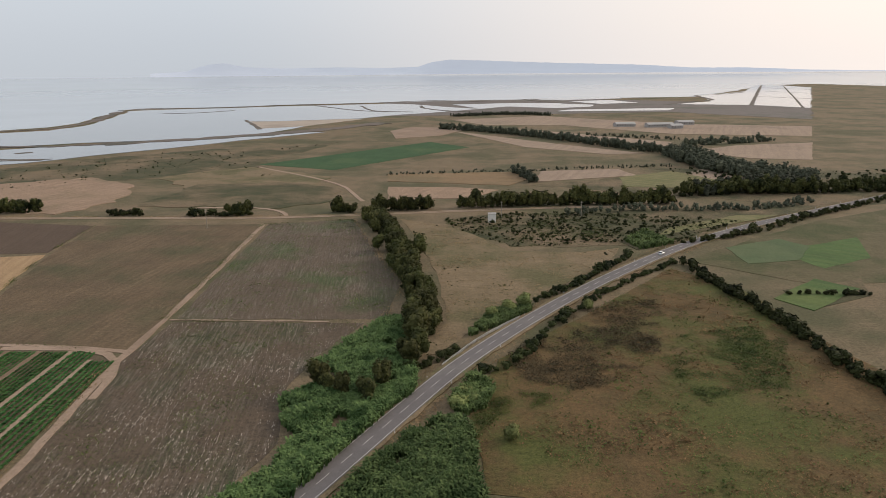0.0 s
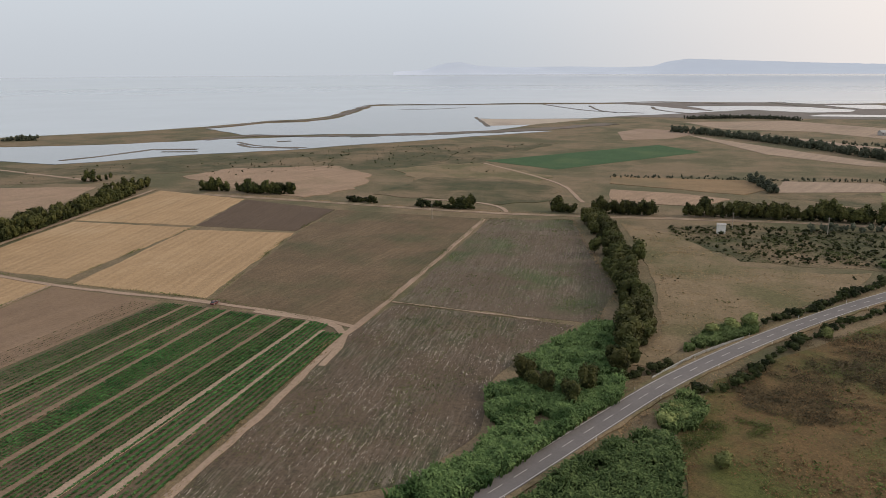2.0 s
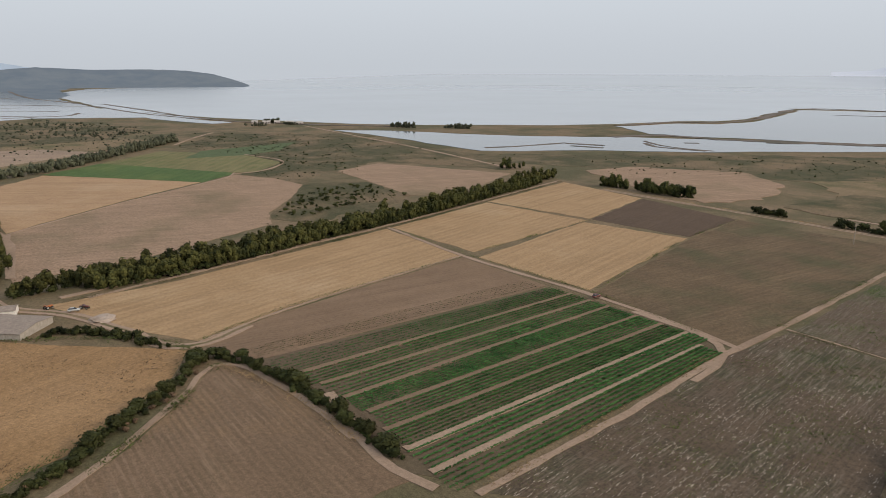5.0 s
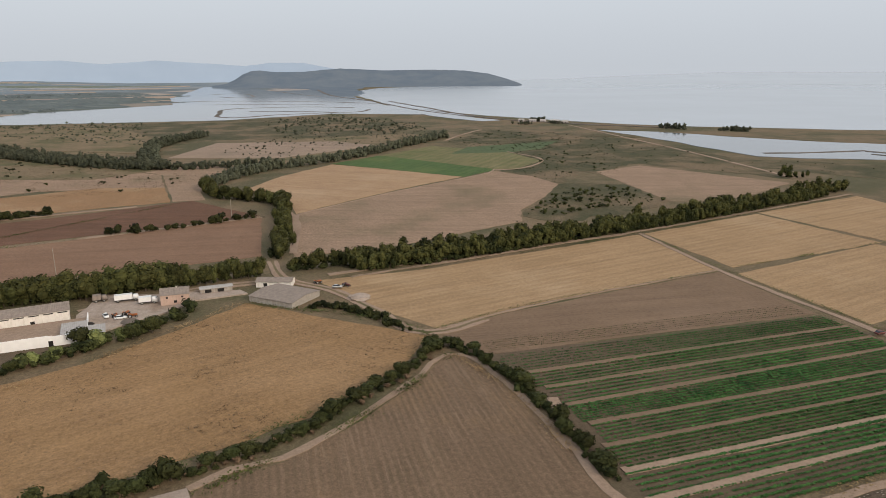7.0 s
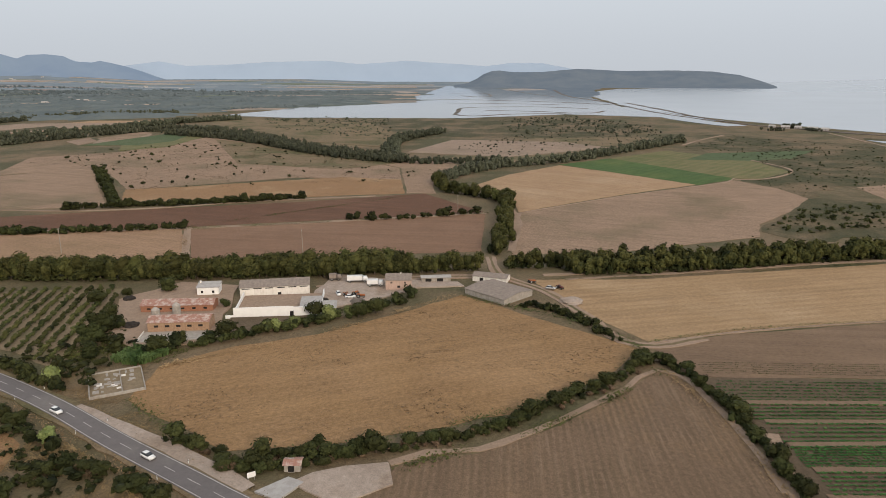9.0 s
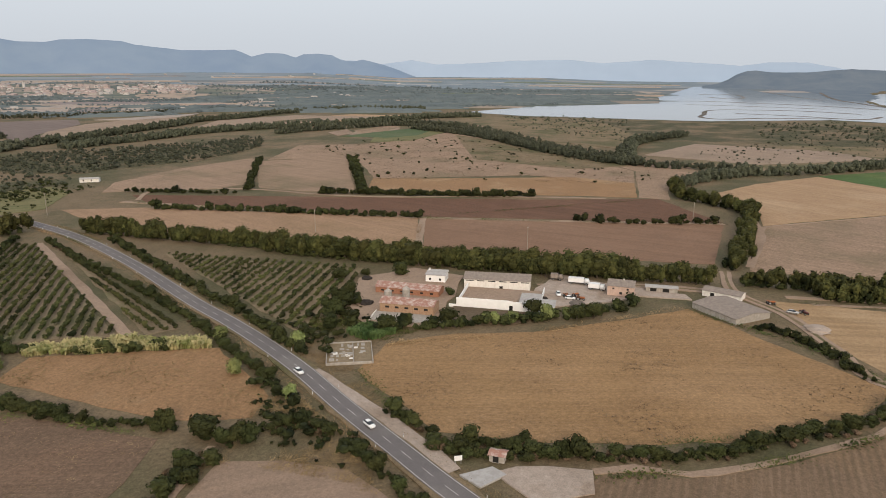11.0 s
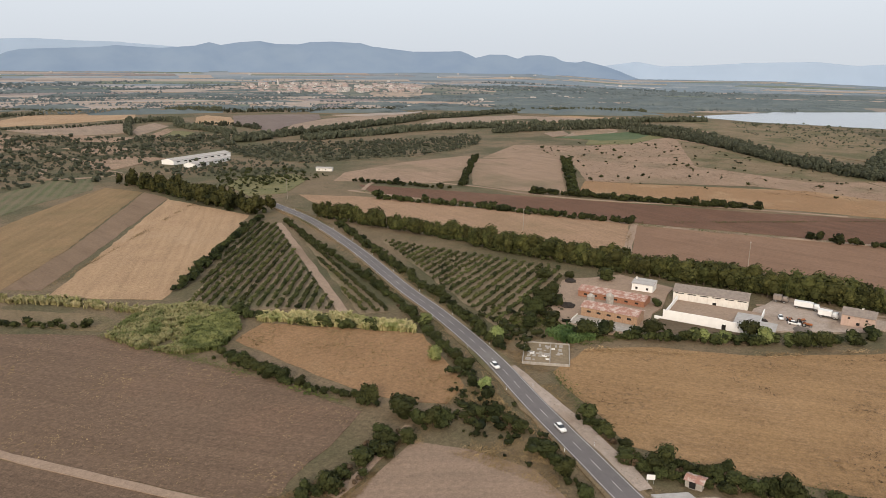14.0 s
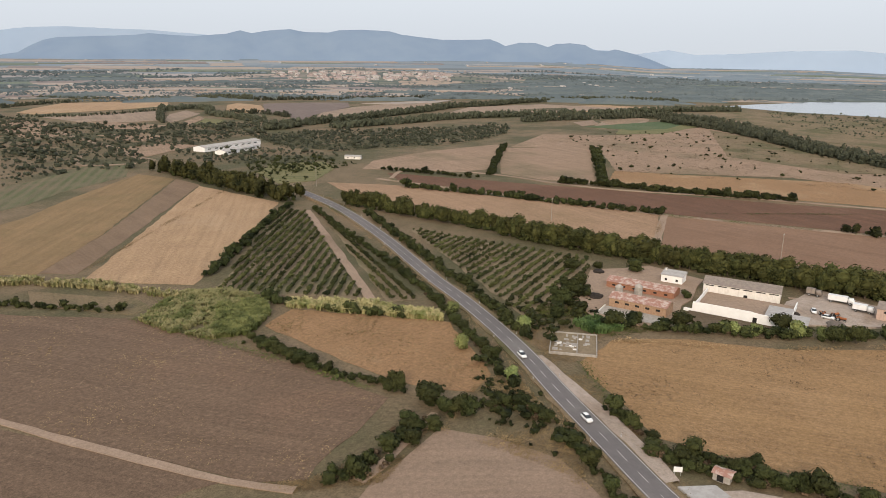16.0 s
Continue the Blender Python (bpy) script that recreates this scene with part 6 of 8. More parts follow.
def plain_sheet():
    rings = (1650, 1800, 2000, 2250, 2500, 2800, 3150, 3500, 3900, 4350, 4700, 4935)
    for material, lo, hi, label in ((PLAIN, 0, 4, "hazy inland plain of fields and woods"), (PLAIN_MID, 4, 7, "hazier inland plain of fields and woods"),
                                    (PLAIN_FAR, 7, 11, "far plain in blue-grey haze before the mountains")):
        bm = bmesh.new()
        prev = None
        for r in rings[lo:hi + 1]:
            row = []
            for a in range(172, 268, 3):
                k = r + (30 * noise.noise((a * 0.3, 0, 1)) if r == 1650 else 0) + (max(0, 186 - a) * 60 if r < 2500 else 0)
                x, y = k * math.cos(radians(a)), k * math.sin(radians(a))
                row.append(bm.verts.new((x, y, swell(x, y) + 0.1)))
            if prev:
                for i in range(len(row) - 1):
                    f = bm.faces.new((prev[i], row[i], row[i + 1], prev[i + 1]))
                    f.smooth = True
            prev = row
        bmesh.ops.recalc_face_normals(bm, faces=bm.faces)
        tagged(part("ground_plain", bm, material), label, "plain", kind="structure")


plain_sheet()


def plain_field(material, points, k):
    """A distant field that follows the rise of the plain."""
    rng = random.Random(k)
    bm = bmesh.new()
    face = bm.faces.new([bm.verts.new((p.x, p.y, swell(p.x, p.y) + 1.2 + 0.02 * k)) for p in jagged(points, 45.0, 6.0, rng)])
    face.normal_update()
    if face.normal.z < 0:
        face.normal_flip()
    skirt = bmesh.ops.extrude_edge_only(bm, edges=list(face.edges))
    for v in skirt["geom"]:
        if isinstance(v, bmesh.types.BMVert):
            v.co.z -= 3.0
    bmesh.ops.triangulate(bm, faces=[face])
    tagged(part("field_far", bm, material), "hazy distant field on the rising plain", "field", FIELDS, "structure")


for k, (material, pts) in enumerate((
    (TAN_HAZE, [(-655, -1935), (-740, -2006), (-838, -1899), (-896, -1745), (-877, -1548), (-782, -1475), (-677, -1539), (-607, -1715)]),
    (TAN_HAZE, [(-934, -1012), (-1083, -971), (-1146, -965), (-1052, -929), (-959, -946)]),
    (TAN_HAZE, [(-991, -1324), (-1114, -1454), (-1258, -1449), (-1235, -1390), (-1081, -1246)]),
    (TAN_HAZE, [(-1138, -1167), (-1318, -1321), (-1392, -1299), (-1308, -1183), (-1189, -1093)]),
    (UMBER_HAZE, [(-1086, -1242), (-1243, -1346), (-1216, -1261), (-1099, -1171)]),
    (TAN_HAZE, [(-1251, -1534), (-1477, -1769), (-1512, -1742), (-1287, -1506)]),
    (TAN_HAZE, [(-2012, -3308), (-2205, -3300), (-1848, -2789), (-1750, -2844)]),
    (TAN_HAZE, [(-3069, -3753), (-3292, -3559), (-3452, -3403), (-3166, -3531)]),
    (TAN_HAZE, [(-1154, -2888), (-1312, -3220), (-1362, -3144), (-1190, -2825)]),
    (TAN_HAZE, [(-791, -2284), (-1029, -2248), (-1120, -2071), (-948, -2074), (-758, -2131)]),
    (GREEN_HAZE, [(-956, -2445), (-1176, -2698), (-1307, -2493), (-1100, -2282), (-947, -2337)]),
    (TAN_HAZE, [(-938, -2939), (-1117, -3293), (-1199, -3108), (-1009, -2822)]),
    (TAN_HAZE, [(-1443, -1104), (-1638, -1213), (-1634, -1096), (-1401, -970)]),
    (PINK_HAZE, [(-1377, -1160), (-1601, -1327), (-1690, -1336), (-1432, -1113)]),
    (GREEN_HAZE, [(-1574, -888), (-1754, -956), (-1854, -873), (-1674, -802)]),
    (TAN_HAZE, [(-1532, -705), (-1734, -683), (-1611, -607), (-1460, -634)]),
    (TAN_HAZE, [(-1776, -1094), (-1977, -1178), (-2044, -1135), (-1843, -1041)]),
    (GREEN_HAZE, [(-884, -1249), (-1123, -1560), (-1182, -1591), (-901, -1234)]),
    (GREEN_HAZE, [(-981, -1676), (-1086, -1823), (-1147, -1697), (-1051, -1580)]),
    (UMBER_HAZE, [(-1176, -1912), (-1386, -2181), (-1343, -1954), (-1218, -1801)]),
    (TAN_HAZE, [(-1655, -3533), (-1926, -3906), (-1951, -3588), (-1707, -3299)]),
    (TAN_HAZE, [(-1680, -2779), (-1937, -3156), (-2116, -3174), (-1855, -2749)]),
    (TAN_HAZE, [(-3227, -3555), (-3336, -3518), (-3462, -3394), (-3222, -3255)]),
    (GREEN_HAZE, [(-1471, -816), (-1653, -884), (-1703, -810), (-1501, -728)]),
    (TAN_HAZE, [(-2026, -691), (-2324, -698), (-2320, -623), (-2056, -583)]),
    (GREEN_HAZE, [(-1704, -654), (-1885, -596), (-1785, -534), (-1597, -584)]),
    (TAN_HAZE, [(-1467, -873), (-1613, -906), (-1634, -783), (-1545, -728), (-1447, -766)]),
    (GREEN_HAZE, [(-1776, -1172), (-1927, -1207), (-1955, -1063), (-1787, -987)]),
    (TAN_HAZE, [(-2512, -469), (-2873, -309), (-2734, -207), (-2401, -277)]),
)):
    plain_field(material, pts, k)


def plain_strips():
    """Long narrow fields that streak the far plain."""
    rng = random.Random(612)
    for k in range(90):
        a, r = radians(rng.uniform(187, 256)), 1750 + 2900 * rng.random() ** 1.4
        size, deep = rng.uniform(90, 260) * r / 2000, rng.uniform(14, 40) * r / 1500
        skew = rng.uniform(-0.5, 0.5) * deep
        d, s = Vector((math.cos(a), math.sin(a))), Vector((-math.sin(a), math.cos(a)))
        pts = [d * (r + f * deep + g * skew) + s * (g * size) for f, g in ((-1, -1), (-1, 1), (1, 1), (1, -1))]
        if any(inside((p.x, p.y), LAGOON_F) for p in pts):
            continue
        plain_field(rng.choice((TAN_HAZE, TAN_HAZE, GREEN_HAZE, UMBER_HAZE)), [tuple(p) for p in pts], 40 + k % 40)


def wood_strip(geom, rng, a, r, length, depth, h):
    """A long low wood: an uneven bank of foliage with a ragged top."""
    n = max(4, int(length / 9))
    prev = None
    for i in range(n + 1):
        u = length * (i / n - 0.5)
        env = min(1.0, 4 * i / n + 0.2, 4 * (n - i) / n + 0.2)
        bend = 20 * noise.noise((u * 0.004, r * 0.01, a))
        row = []
        for w, k in ((-1, 0.0), (-0.8, 0.75), (0.0, 1.0), (0.8, 0.8), (1, 0.0)):
            rr = r + bend + w * depth / 2
            z = h * k * env * rng.uniform(0.6, 1.15)
            x, y = rr * math.cos(a) - math.sin(a) * u, rr * math.sin(a) + math.cos(a) * u
            row.append((x, y, z + swell(x, y)))
        o = len(geom[0])
        geom[0].extend(row)
        if prev is not None:
            geom[1].extend([(prev + k, prev + k + 1, o + k + 1, o + k) for k in range(4)])
        prev = o


def far_woods():
    """Strips of wood across the plain, one behind another; the farthest run together."""
    for ring, (r0, r1, count) in enumerate(((1450, 2000, 150), (2000, 2900, 250), (2900, 4800, 190))):
        rng = random.Random(300 + ring)
        joined = ([], [])
        for _ in range(count):
            a, r = radians(rng.uniform(184, 264)), rng.uniform(r0, r1)
            if a > radians(212) and rng.random() < 0.78 or a <= radians(212) and rng.random() < 0.1:
                continue
            if any(inside((r * math.cos(a + q), r * math.sin(a + q)), LAGOON_F) for q in (-0.08, 0, 0.08)):
                continue
            geom = joined if ring == 2 else ([], [])
            wood_strip(geom, rng, a + rng.uniform(-0.02, 0.02), r, rng.uniform(120, 300) * (1 + ring), rng.uniform(15, 50), rng.uniform(5, 10) * (1 if ring < 2 else 0.7))
            if ring < 2:
                tagged(new("wood", mesh_of("wood", *geom, LEAF_HAZE)), "narrow strip of woodland in blue-grey haze on the plain", "wood", "woods on the plain")
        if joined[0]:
            tagged(new("woodland", mesh_of("woodland", *joined, LEAF_HAZE_FAR)), "strips of woodland in blue-grey haze on the plain", "woods", "far woods", "stuff")


def plain_belts():
    """Ragged hedges and copses between the fields of the middle plain."""
    rng = random.Random(871)
    for _ in range(105):
        a, r = radians(rng.uniform(196, 261)), 1480 + 1600 * rng.random() ** 1.2
        x0, y0 = r * math.cos(a), r * math.sin(a)
        turn = a + math.pi / 2 + rng.uniform(-0.5, 0.5)
        length, wide = rng.uniform(60, 210) * r / 1500, rng.choice((4, 5, 8, 20)) * r / 1500
        if any(inside((x0 + u * math.cos(turn), y0 + u * math.sin(turn)), LAGOON_F) for u in (-length, 0, length)):
            continue
        geom = ([], [])
        for _ in range(int(length * (0.55 if wide < 12 else 1.0) * 1500 / r)):
            u, w = rng.uniform(-length, length), rng.gauss(0, wide * 0.5)
            x, y = x0 + u * math.cos(turn) - w * math.sin(turn), y0 + u * math.sin(turn) + w * math.cos(turn)
            h = rng.uniform(3.0, 6.5) * r / 1500
            one = crown_geom(rng, (h * 0.75, h * 0.75, h * 0.6), -h * 0.25, 1, 10, h * 0.2, None, 0.15)
            z = swell(x, y) + 1.0
            add(geom, [(v[0] + x, v[1] + y, v[2] + z) for v in one[0]], one[1])
        ob = new("tree_belt", mesh_of("tree_belt", *geom, LEAF_HAZE))
        tagged(ob, "ragged hedge and copse in blue-green haze on the plain", "trees", "far tree belts", "stuff")


plain_strips()
far_woods()
plain_belts()

BANKS = []
for pts, w in (([(-548, 735), (-503, 706), (-464, 700), (-432, 704)], 4), ([(-564, 617), (-545, 624), (-527, 631)], 5), ([(-2058, -159), (-2092, -60), (-2015, 101), (-1912, 245), (-1821, 318), (-1765, 364)], 10), ([(-2606, -75), (-2662, -14), (-2437, 60), (-2295, 25), (-2391, -40)], 8), ([(-1458, 199), (-1423, 72), (-1373, -6), (-1517, -29), (-1670, -8), (-1694, 45), (-1692, 165), (-1620, 259)], 8), ([(-1557, 30), (-1515, 136), (-1457, 233), (-1534, 281)], 7), ([(-2982, 333), (-2284, 310), (-2044, 341), (-1849, 366)], 10), ([(-1765, 364), (-1553, 369), (-1421, 382), (-1266, 410)], 7), ([(-2993, 148), (-2482, 220), (-2286, 265)], 6), ([(-1889, -78), (-1856, 64), (-1795, 216)], 4), ):
    BANKS.append(w)
    track("bank", pts, w, 0.62 + 0.004 * len(BANKS), SAND, "low muddy bank in the lagoon", "mud bank", 15, w * 0.25)
for pts, w in (([(-731, 903), (-718, 955), (-714, 1043), (-664, 1088), (-662, 1172), (-672, 1241)], 9), ([(-672, 1241), (-712, 1351), (-771, 1544)], 20), ([(-794, 1590), (-756, 1660), (-591, 1677), (-476, 1776), (-339, 1825), (-221, 1877), (-112, 1965), (40, 1888)], 12), ([(-605, 743), (-582, 812), (-502, 828), (-453, 850)], 14), ([(-453, 850), (-394, 888), (-331, 929), (-241, 1019), (-142, 1171)], 30), ([(-117, 1702), (-104, 1606), (-50, 1498), (20, 1439)], 7), ([(-381, 1743), (-300, 1614), (-218, 1503), (-118, 1461)], 6), ([(-640, 1458), (-584, 1476), (-522, 1557)], 4), ([(-262, 1710), (-209, 1523), (-172, 1463)], 5), ([(151, 2011), (184, 1877), (240, 1759), (297, 1704)], 7), ([(452, 1671), (537, 1794), (622, 1874), (655, 2035), (684, 2186), (787, 2259), (916, 2432)], 11), ([(636, 1637), (1266, 3184)], 9), ([(1288, 3009), (881, 1979), (694, 1509)], 5), ([(817, 2092), (896, 1913)], 4), ([(994, 2527), (1060, 2269)], 4), ([(1145, 2885), (1215, 2607)], 4), ([(-531, 713), (-498, 690), (-438, 697)], 5), ([(-503, 753), (-491, 765)], 8), ([(-401, 1253), (-360, 1159), (-317, 1058)], 7)):
    BANKS.append(w)
    track("bank", pts, w, 0.62 + 0.004 * len(BANKS), SAND, "low muddy bank in the salt lagoon", "mud bank", 15, w * 0.25)
for pts, w in (([(-608, 522), (-595, 573), (-591, 637)], 5), ([(-586, 632), (-568, 643), (-543, 651)], 8), ([(-1878, 400), (-1538, 414), (-1286, 422), (-1153, 447), (-1097, 477), (-1009, 525), (-950, 578), (-905, 618)], 9)):
    BANKS.append(w)
    track("bank", pts, w, 0.62 + 0.004 * len(BANKS), SAND, "low muddy bank by the shore", "mud bank", 15, w * 0.25)
far_belt([(-914, 596), (-880, 619)], 3, 8, 4, 401, "dark trees on the shore spit")
far_belt([(-853, 652), (-817, 678)], 3, 7, 4, 402, "dark trees on the shore spit")
far_belt([(-1061, 424), (-1040, 449)], 6, 6, 6, 403, "bushes beside the beach houses")
far_belt([(-1098, 471), (-1085, 492)], 3, 8, 5, 405, "dark trees beside the beach houses")
far_belt([(-1053, 485), (-1032, 499)], 3, 5, 4, 406, "dark bushes beside the beach houses")
tall_mass([(-474, 426), (-460, 442)], 5, 0.9, 4, 404)


# ---- planted rows ----
def crop_beds():
    """Beds of vegetable rows between bare lanes; each bed holds five to seven rows of leafy tufts."""
    lanes_top = [-195.0, -183.0, -172.8, -163.6, -150.2, -139.4, -128.9, -119.5, -110.0]
    lanes_foot = [-195.0, -180.0, -169.2, -157.5, -146.5, -135.3, -124.3, -112.7, -102.0]
    foot_y = [68, 72, 74, 75, 76, 74, 73, 72, 78]
    for i in range(len(lanes_top) - 1):
        rng = random.Random(500 + i)
        geom = ([], [])
        a0, a1 = lanes_top[i] + 1.4, lanes_top[i + 1] - 1.3
        b0, b1 = lanes_foot[i] + 1.4, lanes_foot[i + 1] - 1.3
        n = max(3, int((a1 - a0) / 1.5))
        top_y = 199.0 if i < 7 else 192.0
        full = (0.45, 0.7, 0.75, 0.75, 0.85, 0.95, 1.0, 1.0)[i]
        for k in range(n + 1):
            f = k / n
            y = foot_y[i] + 4.0
            while y < top_y:
                t = (y - foot_y[i]) / (top_y - foot_y[i])
                x = (b0 + (b1 - b0) * f) * (1 - t) + (a0 + (a1 - a0) * f) * t
                grow = full * (0.5 + 0.6 * t) * (0.95 + 0.7 * noise.noise((x * 0.12, y * 0.03, 2.0)))
                if rng.random() < 0.35 + grow:
                    s = 0.26 + 0.50 * min(1.1, max(0.05, grow))
                    for _ in range(2):
                        p = (x + rng.uniform(-0.12, 0.12), y + rng.uniform(-0.25, 0.25), 0.13 + rng.uniform(0.05, 0.28))
                        add(geom, *leaf_quad(rng, p, (0, 0, 1.6), s))
                y += rng.uniform(0.3, 0.45)
        ob = new("crop_bed", mesh_of("crop_bed", *geom, LEAF_CROP))
        tagged(ob, "bed of low green vegetable rows in brown soil", "crop", "beds of the vegetable field", "stuff")
        if i:
            lane = [(lanes_foot[i], foot_y[i] + 4), (lanes_top[i], top_y + 1)]
            track("lane", lane, 2.5 if i != 6 else 3.4, 0.2, DUST if i in (6, 7) else LANE, "bare lane between vegetable beds", "lane", 8, 0.25)


crop_beds()


def thin_rows():
    """Thin young rows at the edge of the tilled field."""
    rng = random.Random(540)
    geom = ([], [])
    for k in range(6):
        y = 72.0
        while y < 197:
            t = (y - 72) / 125
            x = -199.5 - k * 1.5 + t * (1.0 - 0.3 * k)
            if rng.random() < 0.8:
                add(geom, *leaf_quad(rng, (x + rng.uniform(-0.15, 0.15), y, 0.25), (0, 0, 1.5), 0.36))
            y += 0.7
    tagged(new("crop_bed", mesh_of("crop_bed", *geom, LEAF_OLIVE)), "thin rows of young plants in tilled soil", "crop", "beds of the vegetable field", "stuff")


thin_rows()


def grove(poly, deg, spacing, step, size, seed, label):
    """Rows of small round trees that head deg degrees."""
    rng = random.Random(seed)
    d = Vector((math.cos(radians(deg)), math.sin(radians(deg))))
    s = Vector((-d.y, d.x))
    across = [Vector(p).dot(s) for p in poly]
    along = [Vector(p).dot(d) for p in poly]
    w = min(across) + spacing * 0.6
    while w < max(across):
        geom = ([], [])
        u = min(along)
        while u < max(along):
            p = d * (u + rng.uniform(-0.2, 0.2)) + s * (w + rng.uniform(-0.15, 0.15))
            if inside(p, poly) and rng.random() < 0.96:
                k = size * rng.uniform(0.75, 1.15)
                one = crown_geom(rng, (k * 0.66, k * 0.66, k * 0.55), 0.15, 2, 30, k * 0.19)
                add(geom, [(v[0] + p.x, v[1] + p.y, v[2] + 0.2) for v in one[0]], one[1])
                add(geom, [(p.x - 0.06, p.y, -0.1), (p.x + 0.06, p.y, -0.1), (p.x + 0.04, p.y, 1.4), (p.x - 0.04, p.y, 1.4)], [(0, 1, 2, 3)])
            u += step
        if geom[0]:
            tagged(new("grove_row", mesh_of("grove_row", *geom, LEAF_OLIVE)), label, "grove row", "rows of the groves", "stuff")
        w += spacing


grove([(-246, -337), (-253, -325), (-171, -186), (-139, -236)], 38.5, 3.9, 1.25, 1.9, 601, "row of small dark green grove trees")
grove([(-248, -299), (-184, -171), (-175, -177)], 63.5, 4.0, 1.25, 1.9, 602, "row of small grove trees beside the road")
grove([(-264, -249), (-277, -146), (-207, -127), (-197, -130)], 13, 4.4, 1.3, 1.9, 603, "row of round olive-green grove trees")


# ---- buildings ----
def box(bm, x0, x1, y0, y1, z0, z1):
    v = [bm.verts.new(p) for p in ((x0, y0, z0), (x1, y0, z0), (x1, y1, z0), (x0, y1, z0), (x0, y0, z1), (x1, y0, z1), (x1, y1, z1), (x0, y1, z1))]
    for f in ((0, 3, 2, 1), (4, 5, 6, 7), (0, 1, 5, 4), (1, 2, 6, 5), (2, 3, 7, 6), (3, 0, 4, 7)):
        bm.faces.new([v[i] for i in f])
    return bm


def boxed(name, parent, material, *spans, label="", bevel=0.03):
    bm = bmesh.new()
    for s in spans:
        box(bm, *s)
    if bevel:
        bmesh.ops.bevel(bm, geom=list(bm.edges), offset=bevel, segments=1, affect="EDGES")
    return part(name, bm, material, parent, label)


def thing_at(name, a, b, label, category, group="", z=0.0):
    """An empty at a, whose x axis runs towards b and whose y axis runs away to the left of that way."""
    ob = new(name)
    ob.matrix_world = pose(a[0], a[1], z, 0, 0, math.degrees(math.atan2(b[1] - a[1], b[0] - a[0])))
    return tagged(ob, label, category, group), math.hypot(b[0] - a[0], b[1] - a[1])


def gable_wall(bm, length, depth, height, rise, ridge=0.5):
    """A closed block under a pitched roof."""
    prof = [(0, 0), (depth, 0), (depth, height), (depth * ridge, height + rise), (0, height)]
    ends = [[bm.verts.new((x, y, z)) for y, z in prof] for x in (0, length)]
    bm.faces.new(ends[0][::-1])
    bm.faces.new(ends[1])
    for i in range(5):
        j = (i + 1) % 5
        bm.faces.new((ends[0][i], ends[0][j], ends[1][j], ends[1][i]))
    bmesh.ops.recalc_face_normals(bm, faces=bm.faces)
    return bm


def sheet_roof(bm, length, y0, z0, y1, z1, over=0.35, wave=0.55, thick=0.08):
    """A sloping roof of ridged sheets, from the eave (y0, z0) up to the ridge (y1, z1)."""
    n = max(2, int((length + 2 * over) / wave)) * 2
    prev = None
    d = Vector((0, y1 - y0, z1 - z0)).normalized()
    up = Vector((1, 0, 0)).cross(d)
    if up.z < 0:
        up = -up
    for i in range(n + 1):
        x = -over + (length + 2 * over) * i / n
        h = 0.06 if i % 2 else 0.0
        lo, hi = Vector((x, y0, z0)) - d * over + up * (h + 0.03), Vector((x, y1, z1)) + up * (h + 0.03)
        row = [bm.verts.new(lo), bm.verts.new(hi), bm.verts.new(hi + up * thick), bm.verts.new(lo + up * thick)]
        if prev:
            for k in range(4):
                bm.faces.new((prev[k], prev[(k + 1) % 4], row[(k + 1) % 4], row[k]))
        else:
            bm.faces.new(row)
        prev = row
    bm.faces.new(prev[::-1])
    bmesh.ops.recalc_face_normals(bm, faces=bm.faces)
    return bm


def gabled(name, a, b, depth, height, rise, wall, roof, label, category="shed", group="farm buildings", openings=(), ridge=0.5, z=0.0):
    """A building on the base line a-b; openings on its front: (x, width, sill, top)."""
    ob, length = thing_at(name, a, b, label, category, group, z)
    part("wall", gable_wall(bmesh.new(), length, depth, height, rise, ridge), wall, ob)
    bm = sheet_roof(bmesh.new(), length, 0, height, depth * ridge, height + rise)
    sheet_roof(bm, length, depth, height, depth * ridge, height + rise)
    part("roof", bm, roof, ob)
    for x, w, s, t in openings:
        win = boxed("window" if s > 0.3 else "door", ob, HOLE, (x - w / 2, x + w / 2, -0.015, 0.2, s, t), bevel=0)
        boxed("frame", win, wall, (x - w / 2 - 0.12, x + w / 2 + 0.12, -0.06, 0.05, s - 0.12, s), (x - w / 2 - 0.12, x + w / 2 + 0.12, -0.06, 0.05, t, t + 0.12), bevel=0)
    return ob, length


def chimney(parent, x, y, z, h=1.2):
    c = boxed("chimney", parent, PLASTER, (x - 0.3, x + 0.3, y - 0.3, y + 0.3, z, z + h))
    boxed("cap", c, CONCRETE, (x - 0.42, x + 0.42, y - 0.42, y + 0.42, z + h, z + h + 0.12))


